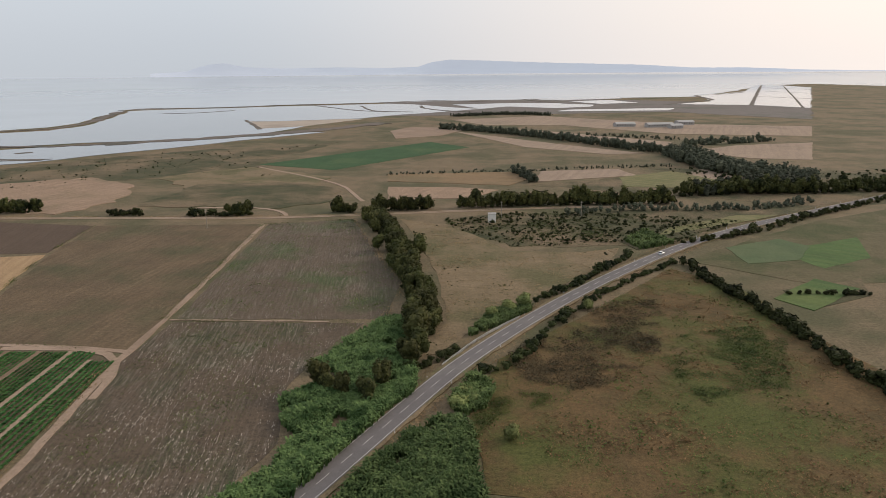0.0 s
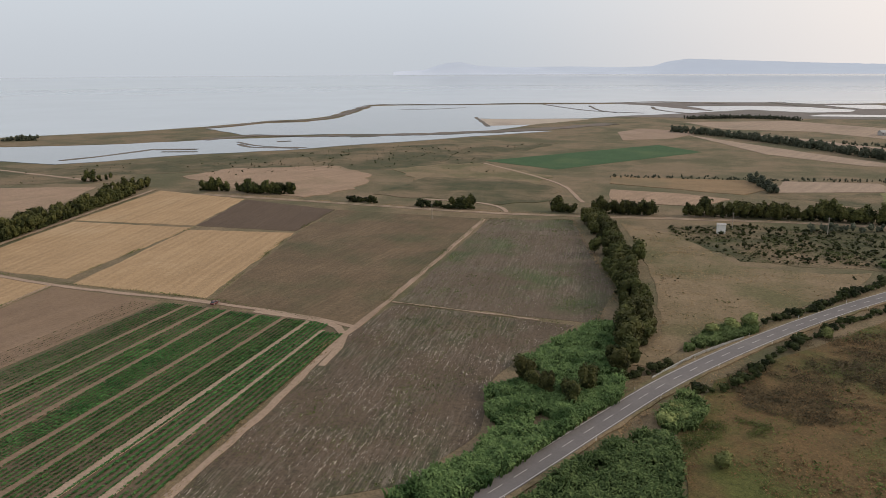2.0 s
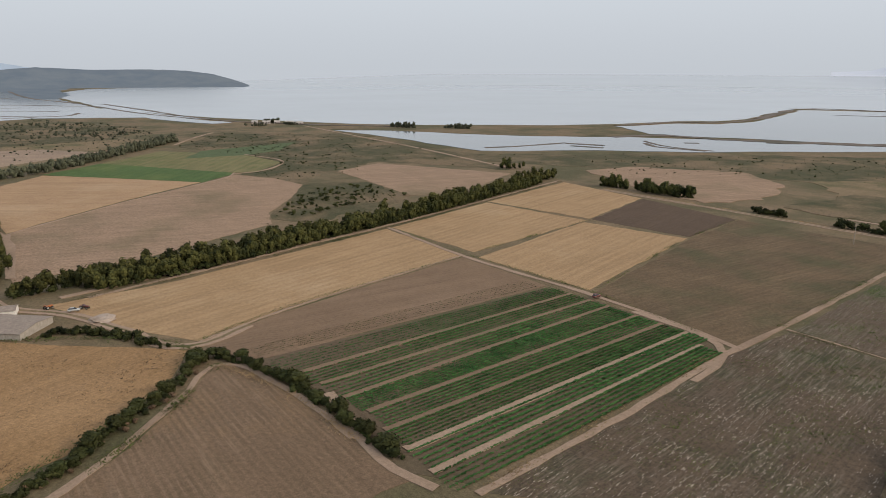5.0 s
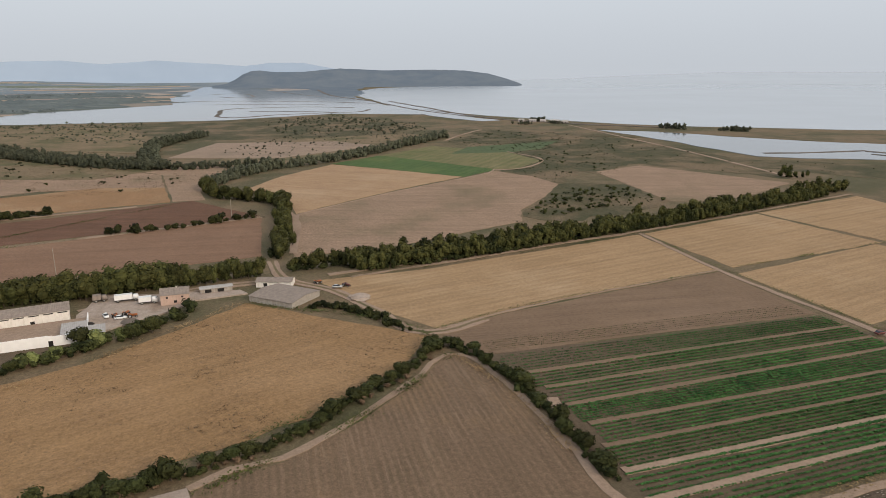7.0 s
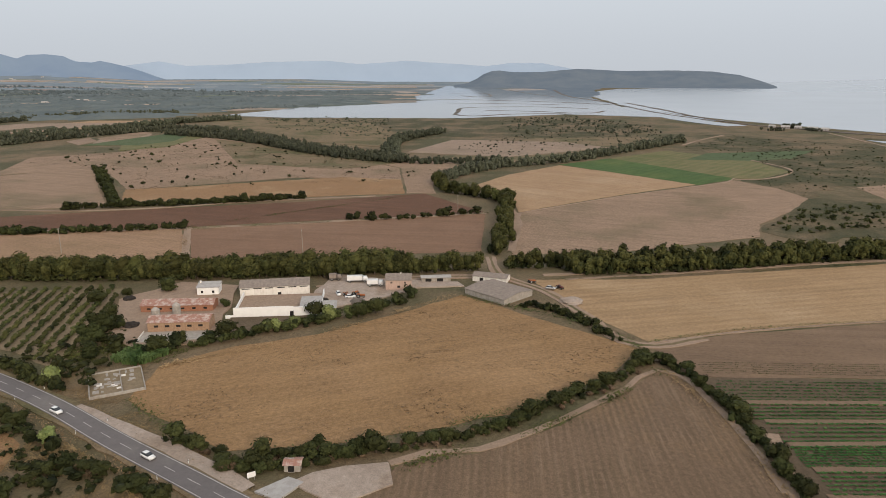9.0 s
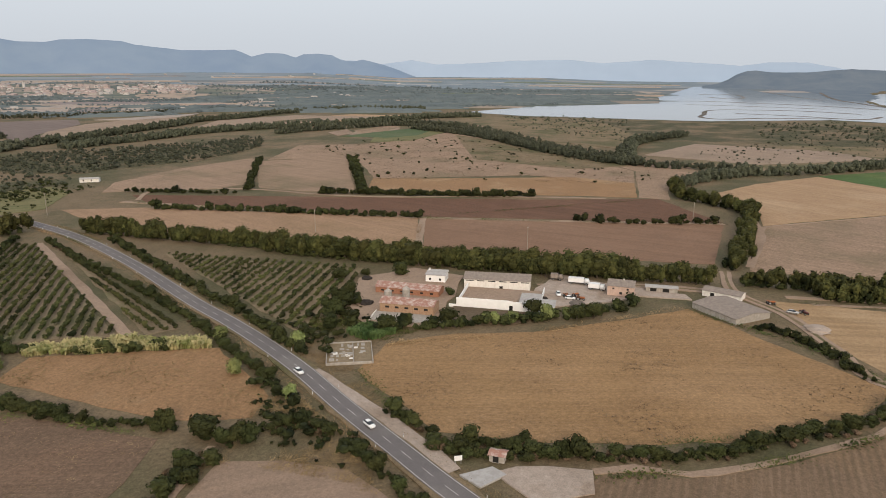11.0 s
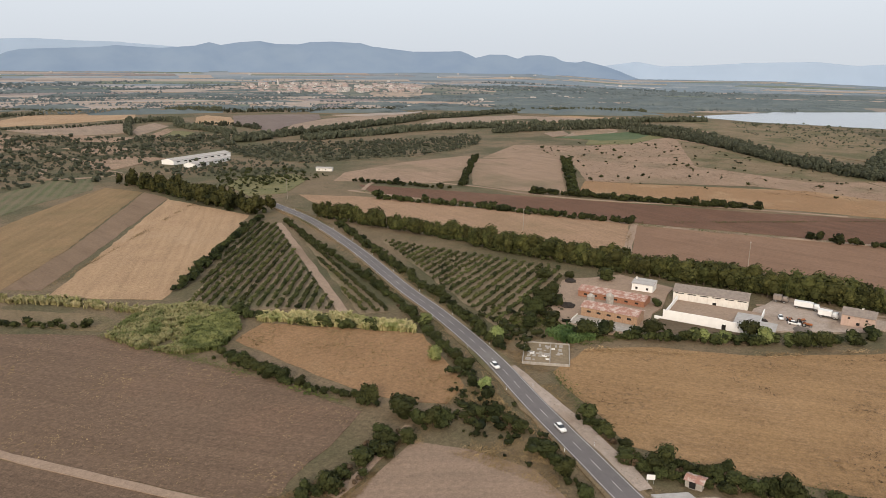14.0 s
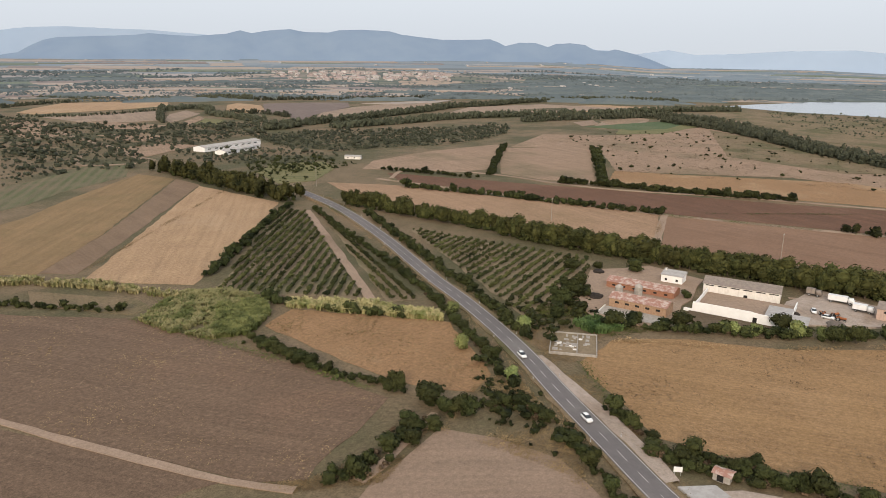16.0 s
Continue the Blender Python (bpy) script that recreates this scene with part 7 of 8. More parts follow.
def farm():
    sheet("farmyard", [(-300, -60), (-292, -30), (-290, -5), (-284, -2), (-281, -22), (-266, -36), (-252, -56), (-262, -62), (-276, -64)], 0.55, GRAVEL, "pale dusty farmyard gravel", "yard", rough=1.0)
    sheet("farmyard", [(-286, -124), (-282, -98), (-262, -94), (-238, -90), (-216, -89), (-213, -112), (-222, -124), (-242, -132), (-262, -140)], 0.5, DUST, "trodden earth round the brick sheds", "yard", rough=1.0)
    sheet("farmyard", [(-242, -88), (-247, -54), (-232, -60), (-226, -86)], 0.5, BANDSOIL, "weedy earth before the white wall", "yard", rough=1.0)
    # long white hall with a yard closed by a tall white wall
    ob, n = gabled("farm_hall", (-266.1, -92.3), (-271.8, -65.3), 10.5, 4.2, 1.7, PLASTER, FIBRE, "long white plastered hall with a grey sheet roof", "barn",
                   openings=[(2.4 + 4.6 * i, 3.2, 3.45, 3.85) for i in range(6)] + [(15.6, 1.4, 0.0, 1.7)])
    yard, m = thing_at("yard_wall", (-242.4, -87.1), (-247.2, -55.3), "tall white plastered yard wall with one dark door", "wall", "farm buildings")
    boxed("front_wall", yard, WHITEWASH, (0, 20.6, 0, 0.35, 0, 4.0), (22.0, m, 0, 0.35, 0, 3.6), (20.6, 22.0, 0, 0.35, 2.1, 3.8))
    boxed("door", yard, HOLE, (20.6, 22.0, 0.2, 0.3, 0.0, 2.1), bevel=0)
    boxed("side_wall", yard, WHITEWASH, (0.0, 0.35, 0.35, 24.0, 0, 2.6), (-3.0, 0.0, 0.0, 0.3, 0, 1.2))
    boxed("side_wall", yard, WHITEWASH, (m - 0.35, m, 0.35, 24.0, 0, 2.8))
    boxed("yard_floor", yard, DUST, (0.35, m - 0.35, 0.35, 24.0, -0.2, 1.0), bevel=0)
    part("lean_to_roof", sheet_roof(bmesh.new(), 7.5, 2.0, 2.6, 14.0, 3.0), FIBRE_PALE, yard).matrix_local = pose(m - 7.9, 0, 0)
    part("lean_to_roof", sheet_roof(bmesh.new(), 5.0, 1.0, 2.2, 9.0, 2.6), FIBRE_PALE, yard).matrix_local = pose(m + 0.4, 0, 0)
    # white house
    ob, n = gabled("farmhouse", (-267.9, -110.6), (-269.2, -102.1), 6.6, 3.5, 0.8, WHITEWASH, FIBRE_PALE, "small white house with a grey roof and chimney", "house",
                   openings=[(2.0, 0.9, 1.2, 2.2), (6.4, 0.9, 1.2, 2.2)], ridge=0.95)
    chimney(ob, 0.7, 4.8, 4.0)
    # two brick sheds with rusty roofs
    gabled("brick_shed", (-246.7, -124.1), (-249.5, -97.3), 8.0, 2.9, 1.3, BRICK, RUST, "long orange brick shed with a rusty sheet roof",
           openings=[(3.0 + 4.2 * i, 1.3, 1.3, 2.0) for i in range(6)])
    gabled("brick_shed", (-226.0, -112.0), (-228.4, -91.0), 8.0, 4.0, 1.3, BRICK_PALE, RUST, "tan brick shed with a streaked rusty roof",
           openings=[(3.0 + 3.8 * i, 1.5, 2.2, 3.0) for i in range(5)])
    yard, m = thing_at("low_wall", (-216.0, -111.5), (-220.0, -90.0), "low white wall round a paved pen", "wall", "farm buildings")
    boxed("front_wall", yard, CONCRETE, (1.0, m, 0, 0.25, 0, 0.8))
    boxed("side_wall", yard, PLASTER, (0, 0.3, 0.0, 9.5, 0, 1.3))
    boxed("side_wall", yard, PLASTER, (m - 0.3, m, 0.25, 3.0, 0, 1.3))
    boxed("pen_floor", yard, CONCRETE, (0.3, m - 0.3, 0.3, 9.5, -0.2, 0.7), bevel=0)
    for x, y, h in ((-236.5, -113.5, 6.0), (-240.5, -107.5, 6.5)):
        silo(x, y, h)
    # pink house
    ob, n = gabled("pink_house", (-277.5, -34.6), (-277.8, -24.2), 7.5, 4.6, 1.6, PINK, FIBRE, "two-storey pink house with a brown roof", "house",
                   openings=[(2.4, 0.8, 3.2, 3.9), (5.4, 1.1, 1.3, 2.3), (8.0, 0.8, 3.2, 3.9)], ridge=0.6)
    chimney(ob, 6.0, 4.4, 5.6, 1.0)
    # low sheds at the crossroads
    gabled("low_shed", (-274.8, -1.6), (-260.3, 13.8), 17.5, 2.3, 1.0, CONCRETE, FIBRE, "low wide concrete shed with a brown sheet roof", openings=())
    gabled("low_shed", (-292.6, 1.5), (-288.2, 15.8), 7.0, 2.4, 0.9, PLASTER, FIBRE, "low white shed with a grey-brown roof", openings=[(4, 1.6, 0, 1.9)])
    gabled("low_shed", (-289, -20.5), (-290.5, -8.0), 4.0, 2.2, 0.4, CONCRETE, FIBRE_PALE, "narrow open store beside the yard", openings=[(3, 2.6, 0, 1.9), (8, 2.6, 0, 1.9)])
    # ruined pad
    ruin = tagged(new("ruined_foundation"), "ruined concrete foundation with low broken walls", "ruin")
    ruin.matrix_world = pose(-175.5, -105.5, 0.0, 0, 0, math.degrees(math.atan2(12.5, -7.0)))
    boxed("floor_slab", ruin, GROVE_SOIL, (0, 14.3, 0, 17.0, -0.2, 0.35))
    for s in ((0, 14.3, -0.3, 0.0, 0, 0.9), (0, 14.3, 17.0, 17.3, 0, 0.8), (-0.3, 0, -0.3, 17.3, 0, 1.1), (14.3, 14.6, -0.3, 17.3, 0, 0.7), (8.2, 8.5, 0, 17.0, 0.3, 1.0)):
        boxed("low_wall", ruin, CONCRETE, s)
    rng = random.Random(71)
    for _ in range(34):
        x, y = rng.uniform(0.6, 12.5), rng.choice((rng.uniform(2, 8), rng.uniform(6, 15.5)))
        boxed("rubble", ruin, PLASTER if rng.random() < 0.25 else CONCRETE, (x, x + rng.uniform(0.5, 1.8), y, y + rng.uniform(0.5, 2.2), 0.3, 0.39 + rng.random() * 0.2), bevel=0.04)


def silo(x, y, h):
    ob = new("silo")
    ob.location = (x, y, 0)
    tagged(ob, "rusty pale feed silo beside the brick sheds", "silo", "feed silos")
    bm = bmesh.new()
    bmesh.ops.create_cone(bm, cap_ends=True, segments=20, radius1=1.5, radius2=1.5, depth=h * 0.55, matrix=Matrix.Translation((0, 0, h * 0.6)))
    part("tank", bm, CONCRETE, ob)
    bm = bmesh.new()
    bmesh.ops.create_cone(bm, cap_ends=True, segments=20, radius1=1.56, radius2=0.35, depth=h * 0.16, matrix=Matrix.Translation((0, 0, h * 0.95)))
    part("cap", bm, CONCRETE, ob)
    bm = bmesh.new()
    bmesh.ops.create_cone(bm, cap_ends=True, segments=20, radius1=0.3, radius2=1.5, depth=h * 0.2, matrix=Matrix.Translation((0, 0, h * 0.225)))
    part("hopper", bm, CONCRETE, ob)
    for i in range(4):
        a = math.pi / 4 + i * math.pi / 2
        boxed("leg", ob, STEEL, (1.3 * math.cos(a) - 0.07, 1.3 * math.cos(a) + 0.07, 1.3 * math.sin(a) - 0.07, 1.3 * math.sin(a) + 0.07, 0, h * 0.4), bevel=0)


# ---- vehicles ----
def wheel(parent, x, y, r, w):
    bm = bmesh.new()
    bmesh.ops.create_cone(bm, cap_ends=True, segments=16, radius1=r, radius2=r, depth=w, matrix=Matrix.Translation((x, y, r)) @ Matrix.Rotation(radians(90), 4, "X"))
    bmesh.ops.bevel(bm, geom=[e for e in bm.edges if e.calc_face_angle(0) > 1], offset=r * 0.12, segments=1, affect="EDGES")
    tyre = part("wheel", bm, RUBBER, parent)
    bm = bmesh.new()
    bmesh.ops.create_cone(bm, cap_ends=True, segments=12, radius1=r * 0.55, radius2=r * 0.55, depth=w + 0.03, matrix=Matrix.Translation((x, y, r)) @ Matrix.Rotation(radians(90), 4, "X"))
    part("rim", bm, STEEL, tyre)


def loft(sections, material, name, parent):
    """A body through cross sections: (x, half width, bottom, top, half width at top)."""
    bm = bmesh.new()
    prev = None
    for x, w, b, t, wt in sections:
        m = b + (t - b) * 0.6
        row = [bm.verts.new(p) for p in ((x, -w * 0.94, b), (x, -w, m), (x, -wt, t), (x, wt, t), (x, w, m), (x, w * 0.94, b))]
        if prev:
            for k in range(6):
                bm.faces.new((prev[k], row[k], row[(k + 1) % 6], prev[(k + 1) % 6]))
        else:
            bm.faces.new(row[::-1])
        prev = row
    bm.faces.new(prev)
    bmesh.ops.recalc_face_normals(bm, faces=bm.faces)
    bmesh.ops.bevel(bm, geom=[e for e in bm.edges if e.calc_face_angle(0) > 0.5], offset=0.05, segments=2, affect="EDGES")
    ob = part(name, bm, material, parent)
    for p in ob.data.polygons:
        p.use_smooth = True
    return ob


def car(x, y, deg, paint, label, z=0.56):
    ob = new("car")
    ob.matrix_world = pose(x, y, z, 0, 0, deg)
    tagged(ob, label, "car", "cars on the road")
    loft([(-2.1, 0.72, 0.35, 0.75, 0.66), (-1.95, 0.84, 0.24, 0.92, 0.76), (-1.2, 0.87, 0.22, 0.96, 0.80), (0.9, 0.87, 0.22, 0.94, 0.80), (1.9, 0.82, 0.24, 0.80, 0.72), (2.1, 0.68, 0.34, 0.66, 0.60)], paint, "body", ob)
    loft([(-1.85, 0.70, 0.90, 0.96, 0.66), (-1.30, 0.76, 0.90, 1.40, 0.60), (0.15, 0.78, 0.90, 1.42, 0.60), (1.0, 0.72, 0.90, 0.96, 0.68)], GLASS_DARK, "cabin_glass", ob)
    loft([(-1.28, 0.58, 1.39, 1.44, 0.52), (0.12, 0.58, 1.41, 1.46, 0.52)], paint, "roof", ob)
    for wx in (-1.3, 1.3):
        for wy in (-0.76, 0.76):
            wheel(ob, wx, wy, 0.31, 0.2)
    for wy in (-0.55, 0.55):
        boxed("headlight", ob, STEEL, (2.0, 2.12, wy - 0.14, wy + 0.14, 0.55, 0.68), bevel=0.02)
        boxed("tail_light", ob, RED_PAINT, (-2.12, -2.0, wy - 0.12, wy + 0.12, 0.62, 0.78), bevel=0.02)
    return ob


def truck(x, y, deg, length, label, paint, load):
    ob = new("truck")
    ob.matrix_world = pose(x, y, 0.55, 0, 0, deg)
    tagged(ob, label, "truck", "vehicles in the farmyard")
    boxed("chassis", ob, RUBBER, (-length / 2, length / 2, -0.9, 0.9, 0.6, 0.95))
    boxed("load_box", ob, load, (-length / 2, length / 2 - 2.4, -1.2, 1.2, 0.96, 2.9), bevel=0.06)
    loft([(length / 2 - 2.2, 1.15, 0.7, 2.5, 1.05), (length / 2 - 0.5, 1.15, 0.6, 2.5, 1.05), (length / 2 - 0.1, 1.12, 0.6, 1.5, 1.08)], paint, "cab", ob)
    boxed("windscreen", ob, GLASS_DARK, (length / 2 - 0.42, length / 2 - 0.30, -0.95, 0.95, 1.6, 2.3), bevel=0.02)
    for wx in (-length / 2 + 1.2, length / 2 - 1.4):
        for wy in (-1.0, 1.0):
            wheel(ob, wx, wy, 0.48, 0.3)


def tractor(x, y, deg, paint, label, z=0.55):
    ob = new("tractor")
    ob.matrix_world = pose(x, y, z, 0, 0, deg)
    tagged(ob, label, "tractor", "vehicles in the farmyard")
    loft([(-0.3, 0.4, 0.7, 1.4, 0.34), (1.6, 0.4, 0.7, 1.35, 0.32), (1.75, 0.34, 0.75, 1.2, 0.28)], paint, "bonnet", ob)
    boxed("axle", ob, RUBBER, (-1.2, 1.5, -0.3, 0.3, 0.45, 0.72))
    boxed("seat", ob, RUBBER, (-1.1, -0.6, -0.28, 0.28, 1.0, 1.35), bevel=0.05)
    boxed("mudguard", ob, paint, (-1.5, -0.3, -0.95, -0.55, 1.3, 1.45), (-1.5, -0.3, 0.55, 0.95, 1.3, 1.45), bevel=0.04)
    for wy in (-0.78, 0.78):
        wheel(ob, -0.9, wy, 0.72, 0.4)
        wheel(ob, 1.3, wy * 0.85, 0.42, 0.28)


def vehicles():
    d = -121.0
    car(-166.8, -110.0, d + 180, WHITE_PAINT, "white hatchback on the asphalt road")
    car(-145.4, -75.2, d + 178, WHITE_PAINT, "white hatchback on the asphalt road")
    car(93.5, 323.0, 52, WHITE_PAINT, "white car on the road's far bend")
    ob = car(-173.0, 203.4, 92, RED_PAINT, "dark red car parked on the field track", 0.5)
    ob["group"] = "parked cars"
    truck(-288.0, -48.0, 96, 9.0, "white box truck parked in the farmyard", WHITE_PAINT, WHITE_PAINT)
    truck(-282.5, -39.5, 92, 7.0, "white van truck parked beside the pink house", WHITE_PAINT, WHITE_PAINT)
    truck(-290.5, -58.0, 96, 5.5, "brown open lorry parked by the trees", FIBRE, FIBRE)
    for x, y, deg in ((-268.5, -49.5, 30), (-267.0, -43.5, 100), (-270.5, -46.0, 160)):
        tractor(x, y, deg, ORANGE_PAINT, "faded orange tractor among farm scrap")
    tractor(-282.0, 38.0, 40, RED_PAINT, "red tractor beside the crossroads track", 0.2)
    tractor(-290.0, 27.0, 120, ORANGE_PAINT, "rusty tractor beside the crossroads track", 0.2)
    ob = car(-270.0, -53.0, 20, WHITE_PAINT, "white van car parked in the farmyard", 0.55)
    ob["group"] = "vehicles in the farmyard"
    ob = car(-266.5, -47.5, 95, WHITE_PAINT, "white car parked at the yard's edge", 0.55)
    ob["group"] = "vehicles in the farmyard"
    ob = car(-280.5, 34.0, 75, STEEL, "silver car parked on the crossroads track", 0.5)
    ob["group"] = "vehicles in the farmyard"


def heap(x, y, r, h, material, label, seed):
    rng = random.Random(seed)
    bm = bmesh.new()
    bmesh.ops.create_icosphere(bm, subdivisions=3, radius=1)
    for v in bm.verts:
        k = 1 + 0.3 * noise.noise(v.co * 2.2 + Vector((seed, 0, 0)))
        v.co = Vector((v.co.x * r * k, v.co.y * r * k * rng.uniform(0.97, 1.03), max(-0.1, v.co.z * h * k)))
    ob = part("mound", bm, material)
    ob.location = (x, y, 0.4)
    tagged(ob, label, "heap")


def pole(x, y, h, arms=True, label="tall slim utility pole standing in the field"):
    ob = new("utility_pole")
    ob.location = (x, y, 0)
    tagged(ob, label, "utility pole", "utility poles")
    bm = bmesh.new()
    bmesh.ops.create_cone(bm, cap_ends=True, segments=10, radius1=0.22, radius2=0.13, depth=h + 0.5, matrix=Matrix.Translation((0, 0, h / 2)))
    part("post", bm, WOOD, ob)
    if arms:
        boxed("crossarm", ob, WOOD, (-0.9, 0.9, -0.07, 0.07, h - 0.6, h - 0.45))
        for i in (-0.75, 0.0, 0.75):
            bm = bmesh.new()
            bmesh.ops.create_cone(bm, cap_ends=True, segments=8, radius1=0.07, radius2=0.05, depth=0.3, matrix=Matrix.Translation((i, 0, h - 0.3)))
            part("insulator", bm, STEEL, ob)


def roadside():
    sheet("forecourt", [(-137, -39), (-141, -35), (-144, -28), (-146, -18), (-137, -16), (-129, -27), (-134, -35)], 0.4, GRAVEL, "pale trampled gravel forecourt beside the road", "forecourt", rough=0.8)
    sheet("forecourt", [(-133, -46), (-139, -40), (-137, -36), (-130, -40)], 0.48, FIBRE_PALE, "pale concrete apron at the roadside", "forecourt", rough=0.3)
    gabled("roadside_hut", (-141.0, -41.5), (-141.2, -37.8), 3.0, 1.8, 0.5, CONCRETE, RUST, "tiny hut with a red and white sheet roof", "hut", "", openings=[(1.6, 1.4, 0, 1.7)], z=0.3)
    sign, n = thing_at("roadside_sign", (-137.2, -48.8), (-138.2, -47.2), "blank white sign board on two posts", "sign")
    boxed("board", sign, WHITE_PAINT, (0, 1.9, -0.04, 0.04, 0.9, 2.2), bevel=0.02)
    for x in (0.3, 1.6):
        boxed("post", sign, STEEL, (x - 0.05, x + 0.05, -0.05, 0.05, 0, 1.0), bevel=0)
    rail = tagged(new("guard_rail"), "pale steel guard rail along the road bend", "guard rail")
    line = smooth_line([(-7.5, 190.5), (-3.5, 198.5), (3.1, 211.0), (11.0, 223.0), (19.3, 234.1)], 2.0)
    part("rail", strip_bm(line, -0.06, 0.06, 0.95), STEEL, rail)
    for q in line:
        bm = box(bmesh.new(), q.x - 0.07, q.x + 0.07, q.y - 0.07, q.y + 0.07, 0.0, 1.0)
        part("post", bm, STEEL, rail)
    # slim marker posts along both verges
    i = 0
    for k in range(4, len(ROAD) - 1, 6):
        d = (ROAD[k + 1] - ROAD[k - 1]).normalized()
        for side in (-4.1, 4.1):
            ob = new("marker_post")
            ob.location = (ROAD[k].x + d.y * side, ROAD[k].y - d.x * side, 0.4)
            tagged(ob, "slim white road marker post with a black band", "marker post", "road marker posts")
            boxed("post", ob, WHITE_PAINT, (-0.07, 0.07, -0.06, 0.06, 0, 1.0), bevel=0.02)
            boxed("band", ob, RUBBER, (-0.075, 0.075, -0.065, 0.065, 0.72, 0.86), bevel=0)


farm()
vehicles()
heap(-262.0, -58.5, 3.0, 1.6, TARP, "black plastic-covered heap beside the hall", 1)
heap(-262.0, -136.0, 2.4, 1.3, TARP, "black scrap heap among pale debris", 2)
heap(-232.5, -121.0, 2.8, 1.5, TARP, "burnt dark heap beside the brick shed", 3)
heap(-262.0, -44.0, 3.2, 0.9, SAND, "low heap of farm rubble", 4)
heap(-265.5, 40.5, 4.5, 1.0, GRAVEL, "heap of stony rubble beside the track", 5)
roadside()
for x, y, h in ((-333, -205, 13), (-339, -84, 12), (-312, -386, 14), (-440, -8, 12), (20, 410, 10), (68, 410, 10), (-383, 365, 11), (-151, 382, 11)):
    pole(x, y, h)

gabled("pump_hut", (12.0, 396.4), (16.2, 396.9), 4.0, 5.2, 0.5, PLASTER, FIBRE_PALE, "tall narrow whitewashed pump hut in scrub", "hut", "", openings=[(2.1, 1.0, 0, 2.0)])
gabled("long_shed", (-355, -602), (-430, -620), 15.0, 4.0, 1.6, WHITEWASH, FIBRE_PALE, "long white poultry shed among scrub", "shed", "far farm buildings", openings=[(6 + 9 * i, 4.0, 2.0, 3.0) for i in range(8)])
gabled("long_shed", (-357, -570), (-410, -592), 12.0, 3.4, 1.4, WHITEWASH, FIBRE_PALE, "long white poultry shed among scrub", "shed", "far farm buildings", openings=[(6 + 9 * i, 4.0, 1.6, 2.6) for i in range(5)])
gabled("small_house", (-416, -474), (-424, -462), 6.0, 2.6, 0.9, PLASTER, FIBRE_PALE, "small white house beside a yard", "house", "far farm buildings", openings=[(3, 1, 1, 2.2), (9, 1, 1, 2.2)])


# ---- village and far houses ----
def house(x, y, deg, w, d, h, wall, roof, label, group, z=0.0):
    a = (x - w / 2 * math.cos(radians(deg)), y - w / 2 * math.sin(radians(deg)))
    b = (x + w / 2 * math.cos(radians(deg)), y + w / 2 * math.sin(radians(deg)))
    ob, n = thing_at("house", a, b, label, "house", group, z)
    part("wall", gable_wall(bmesh.new(), n, d, h, 2.0), wall, ob)
    bm = bmesh.new()
    for y0, y1 in ((-0.4, d / 2), (d + 0.4, d / 2)):
        v = [bm.verts.new(p) for p in ((-0.4, y0, h - 0.1), (n + 0.4, y0, h - 0.1), (n + 0.4, y1, h + 2.3), (-0.4, y1, h + 2.3))]
        bm.faces.new(v)
    r = bmesh.ops.extrude_face_region(bm, geom=list(bm.faces))
    for e in r["geom"]:
        if isinstance(e, bmesh.types.BMVert):
            e.co.z += 0.25
    bmesh.ops.recalc_face_normals(bm, faces=bm.faces)
    part("roof", bm, roof, ob)
    for i in range(max(1, int(n / 4))):
        boxed("window", ob, HOLE, (1.2 + i * 4, 2.4 + i * 4, -0.04, 0.1, h * 0.45, h * 0.45 + 1.4), bevel=0)


def rise(x, y):
    """Height of the gentle hill under the village."""
    u, v = (x + 1900) / 520, (y + 1960) / 720
    return 14.0 * max(0.0, 1 - u * u - v * v) ** 1.3 + swell(x, y)


def village_hill():
    bm = bmesh.new()
    n = 24
    grid = [[bm.verts.new((-1900 + 520 * (i / n * 2 - 1), -1960 + 720 * (j / n * 2 - 1), 0)) for j in range(n + 1)] for i in range(n + 1)]
    for row in grid:
        for v in row:
            v.co.z = rise(v.co.x, v.co.y) - 0.2
    for i in range(n):
        for j in range(n):
            f = bm.faces.new((grid[i][j], grid[i + 1][j], grid[i + 1][j + 1], grid[i][j + 1]))
            f.smooth = True
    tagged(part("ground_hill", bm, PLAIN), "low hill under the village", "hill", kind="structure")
    geom = ([], [])
    rng = random.Random(77)
    for _ in range(420):
        x, y = -1900 + rng.uniform(-480, 480), -1960 + rng.uniform(-680, 680)
        h = rng.uniform(4, 9)
        one = crown_geom(rng, (h * 0.8, h * 0.8, h * 0.5), 0.0, 1, 8, h * 0.25)
        add(geom, [(q[0] + x, q[1] + y, q[2] + rise(x, y) - 0.4) for q in one[0]], one[1])
    tagged(new("woodland", mesh_of("woodland", *geom, LEAF_HAZE)), "trees scattered over the village hill", "woods", "far woods", "stuff")


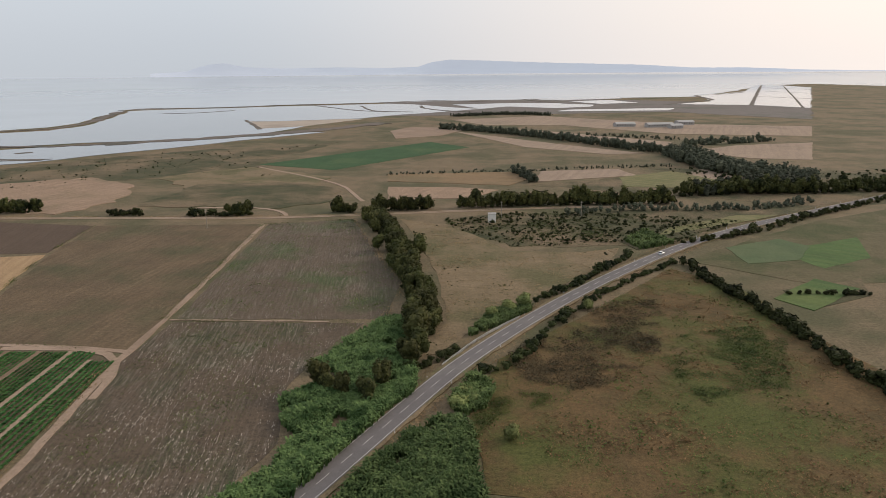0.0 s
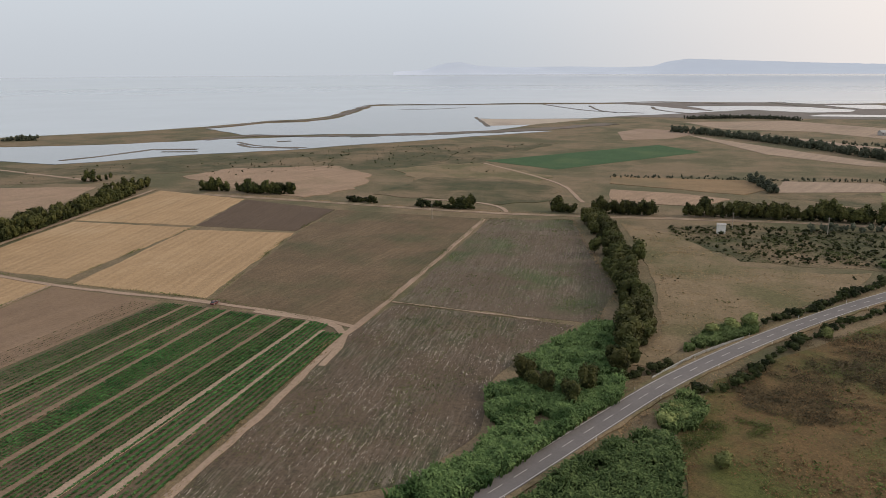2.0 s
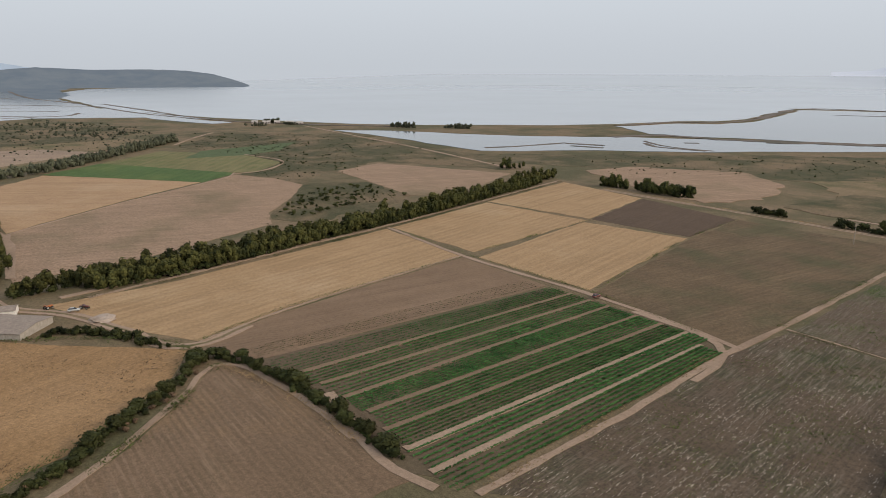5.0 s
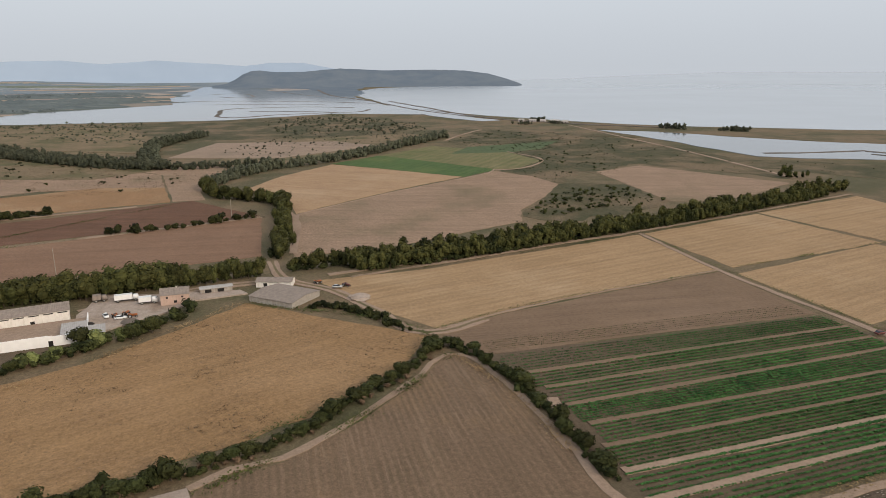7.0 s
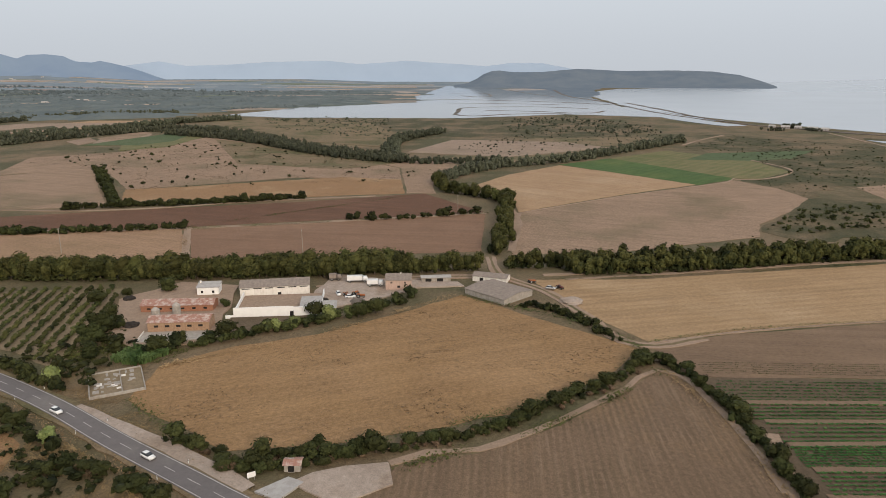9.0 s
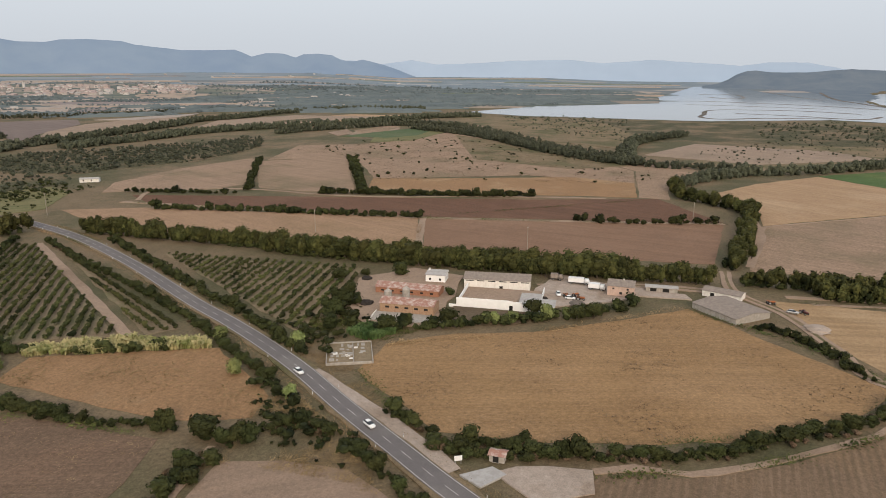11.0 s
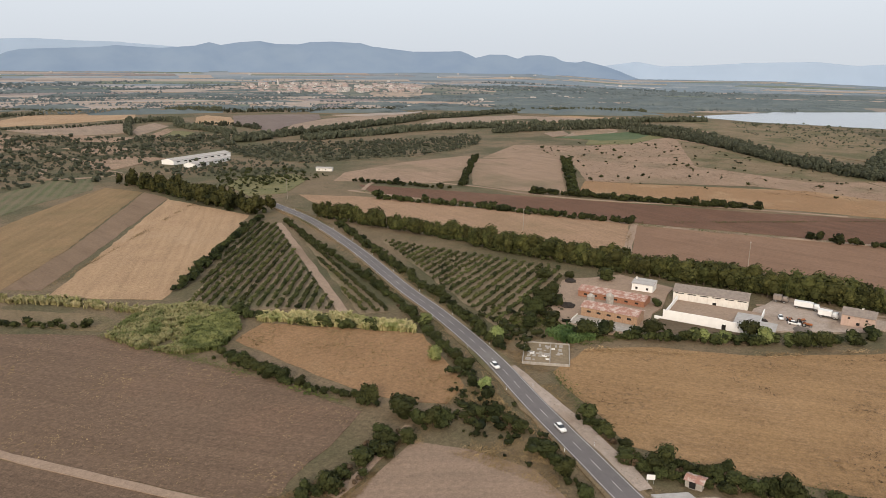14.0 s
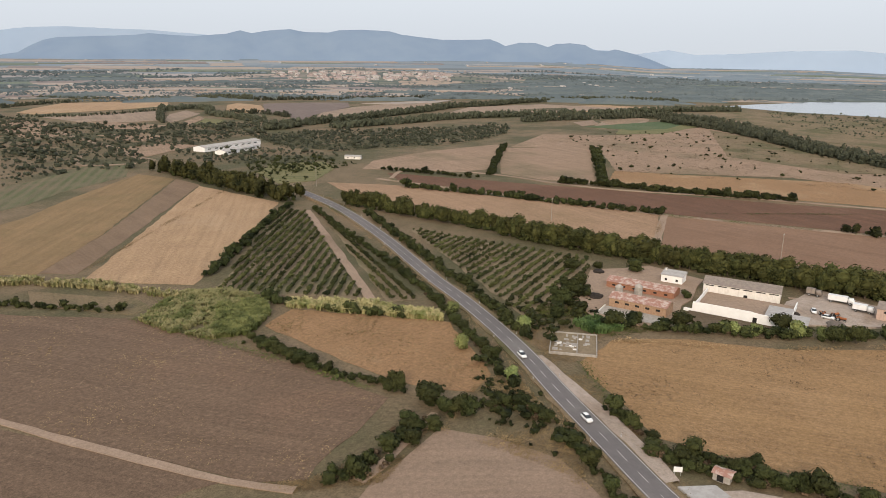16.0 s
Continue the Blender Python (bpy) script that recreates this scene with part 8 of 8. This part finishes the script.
def village():
    village_hill()
    rng = random.Random(900)
    walls = (PLASTER_WHITE_FAR, PINK_FAR, PLASTER_FAR, PLASTER_FAR, PLASTER_WHITE_FAR)
    for i in range(190):
        t, u = rng.random(), rng.random() ** 1.2
        x = (-1440 - 370 * t) * (1 - u) + (-1724 - 330 * t) * u + rng.gauss(0, 15)
        y = (-1900 + 385 * t) * (1 - u) + (-2420 + 640 * t) * u + rng.gauss(0, 15)
        k = rng.randrange(5)
        roof = TILE_FAR if rng.random() < 0.8 else FIBRE_PALE
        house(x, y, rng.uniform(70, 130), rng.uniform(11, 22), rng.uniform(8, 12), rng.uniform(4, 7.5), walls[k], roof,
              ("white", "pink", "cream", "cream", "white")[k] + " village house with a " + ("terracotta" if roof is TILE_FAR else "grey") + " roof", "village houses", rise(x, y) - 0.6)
    ob = new("church_tower")
    ob.location = (-1733, -2172, rise(-1733, -2172) - 0.5)
    tagged(ob, "pale square church bell tower in the village", "church tower")
    boxed("shaft", ob, PLASTER_WHITE_FAR, (-3.2, 3.2, -3.2, 3.2, -1, 17), bevel=0.2)
    boxed("belfry", ob, PLASTER_WHITE_FAR, (-3.6, 3.6, -3.6, 3.6, 17, 18), (-2.8, -1.6, -2.8, 2.8, 18, 21.5), (1.6, 2.8, -2.8, 2.8, 18, 21.5), bevel=0.1)
    boxed("roof", ob, TILE, (-3.4, 3.4, -3.4, 3.4, 21.5, 23), bevel=0.5)
    for i in range(46):
        a, r = radians(rng.uniform(196, 256)), rng.uniform(1500, 4300)
        x, y = r * math.cos(a), r * math.sin(a)
        if not inside((x, y), LAGOON_F):
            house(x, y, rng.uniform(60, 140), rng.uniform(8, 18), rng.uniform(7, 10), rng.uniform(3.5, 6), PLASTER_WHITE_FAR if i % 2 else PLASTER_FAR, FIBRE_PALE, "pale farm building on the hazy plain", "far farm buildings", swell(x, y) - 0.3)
    for x, y, w in ((-1088, 470, 12), (-1080, 485, 9), (-1062, 498, 14), (-1045, 508, 10), (-1100, 455, 9)):
        house(x, y, 60, w, 6, 2.4, PLASTER_FAR, FIBRE_PALE, "low pale beach house on the shore", "beach houses")
    for x, y, w in ((234, 1066, 30), (283, 1054, 40), (332, 1096, 26), (300, 1030, 18)):
        house(x, y, 10, w, 14, 4.5, FIBRE_PALE, FIBRE_PALE, "grey shed of the salt works", "salt works sheds")


village()
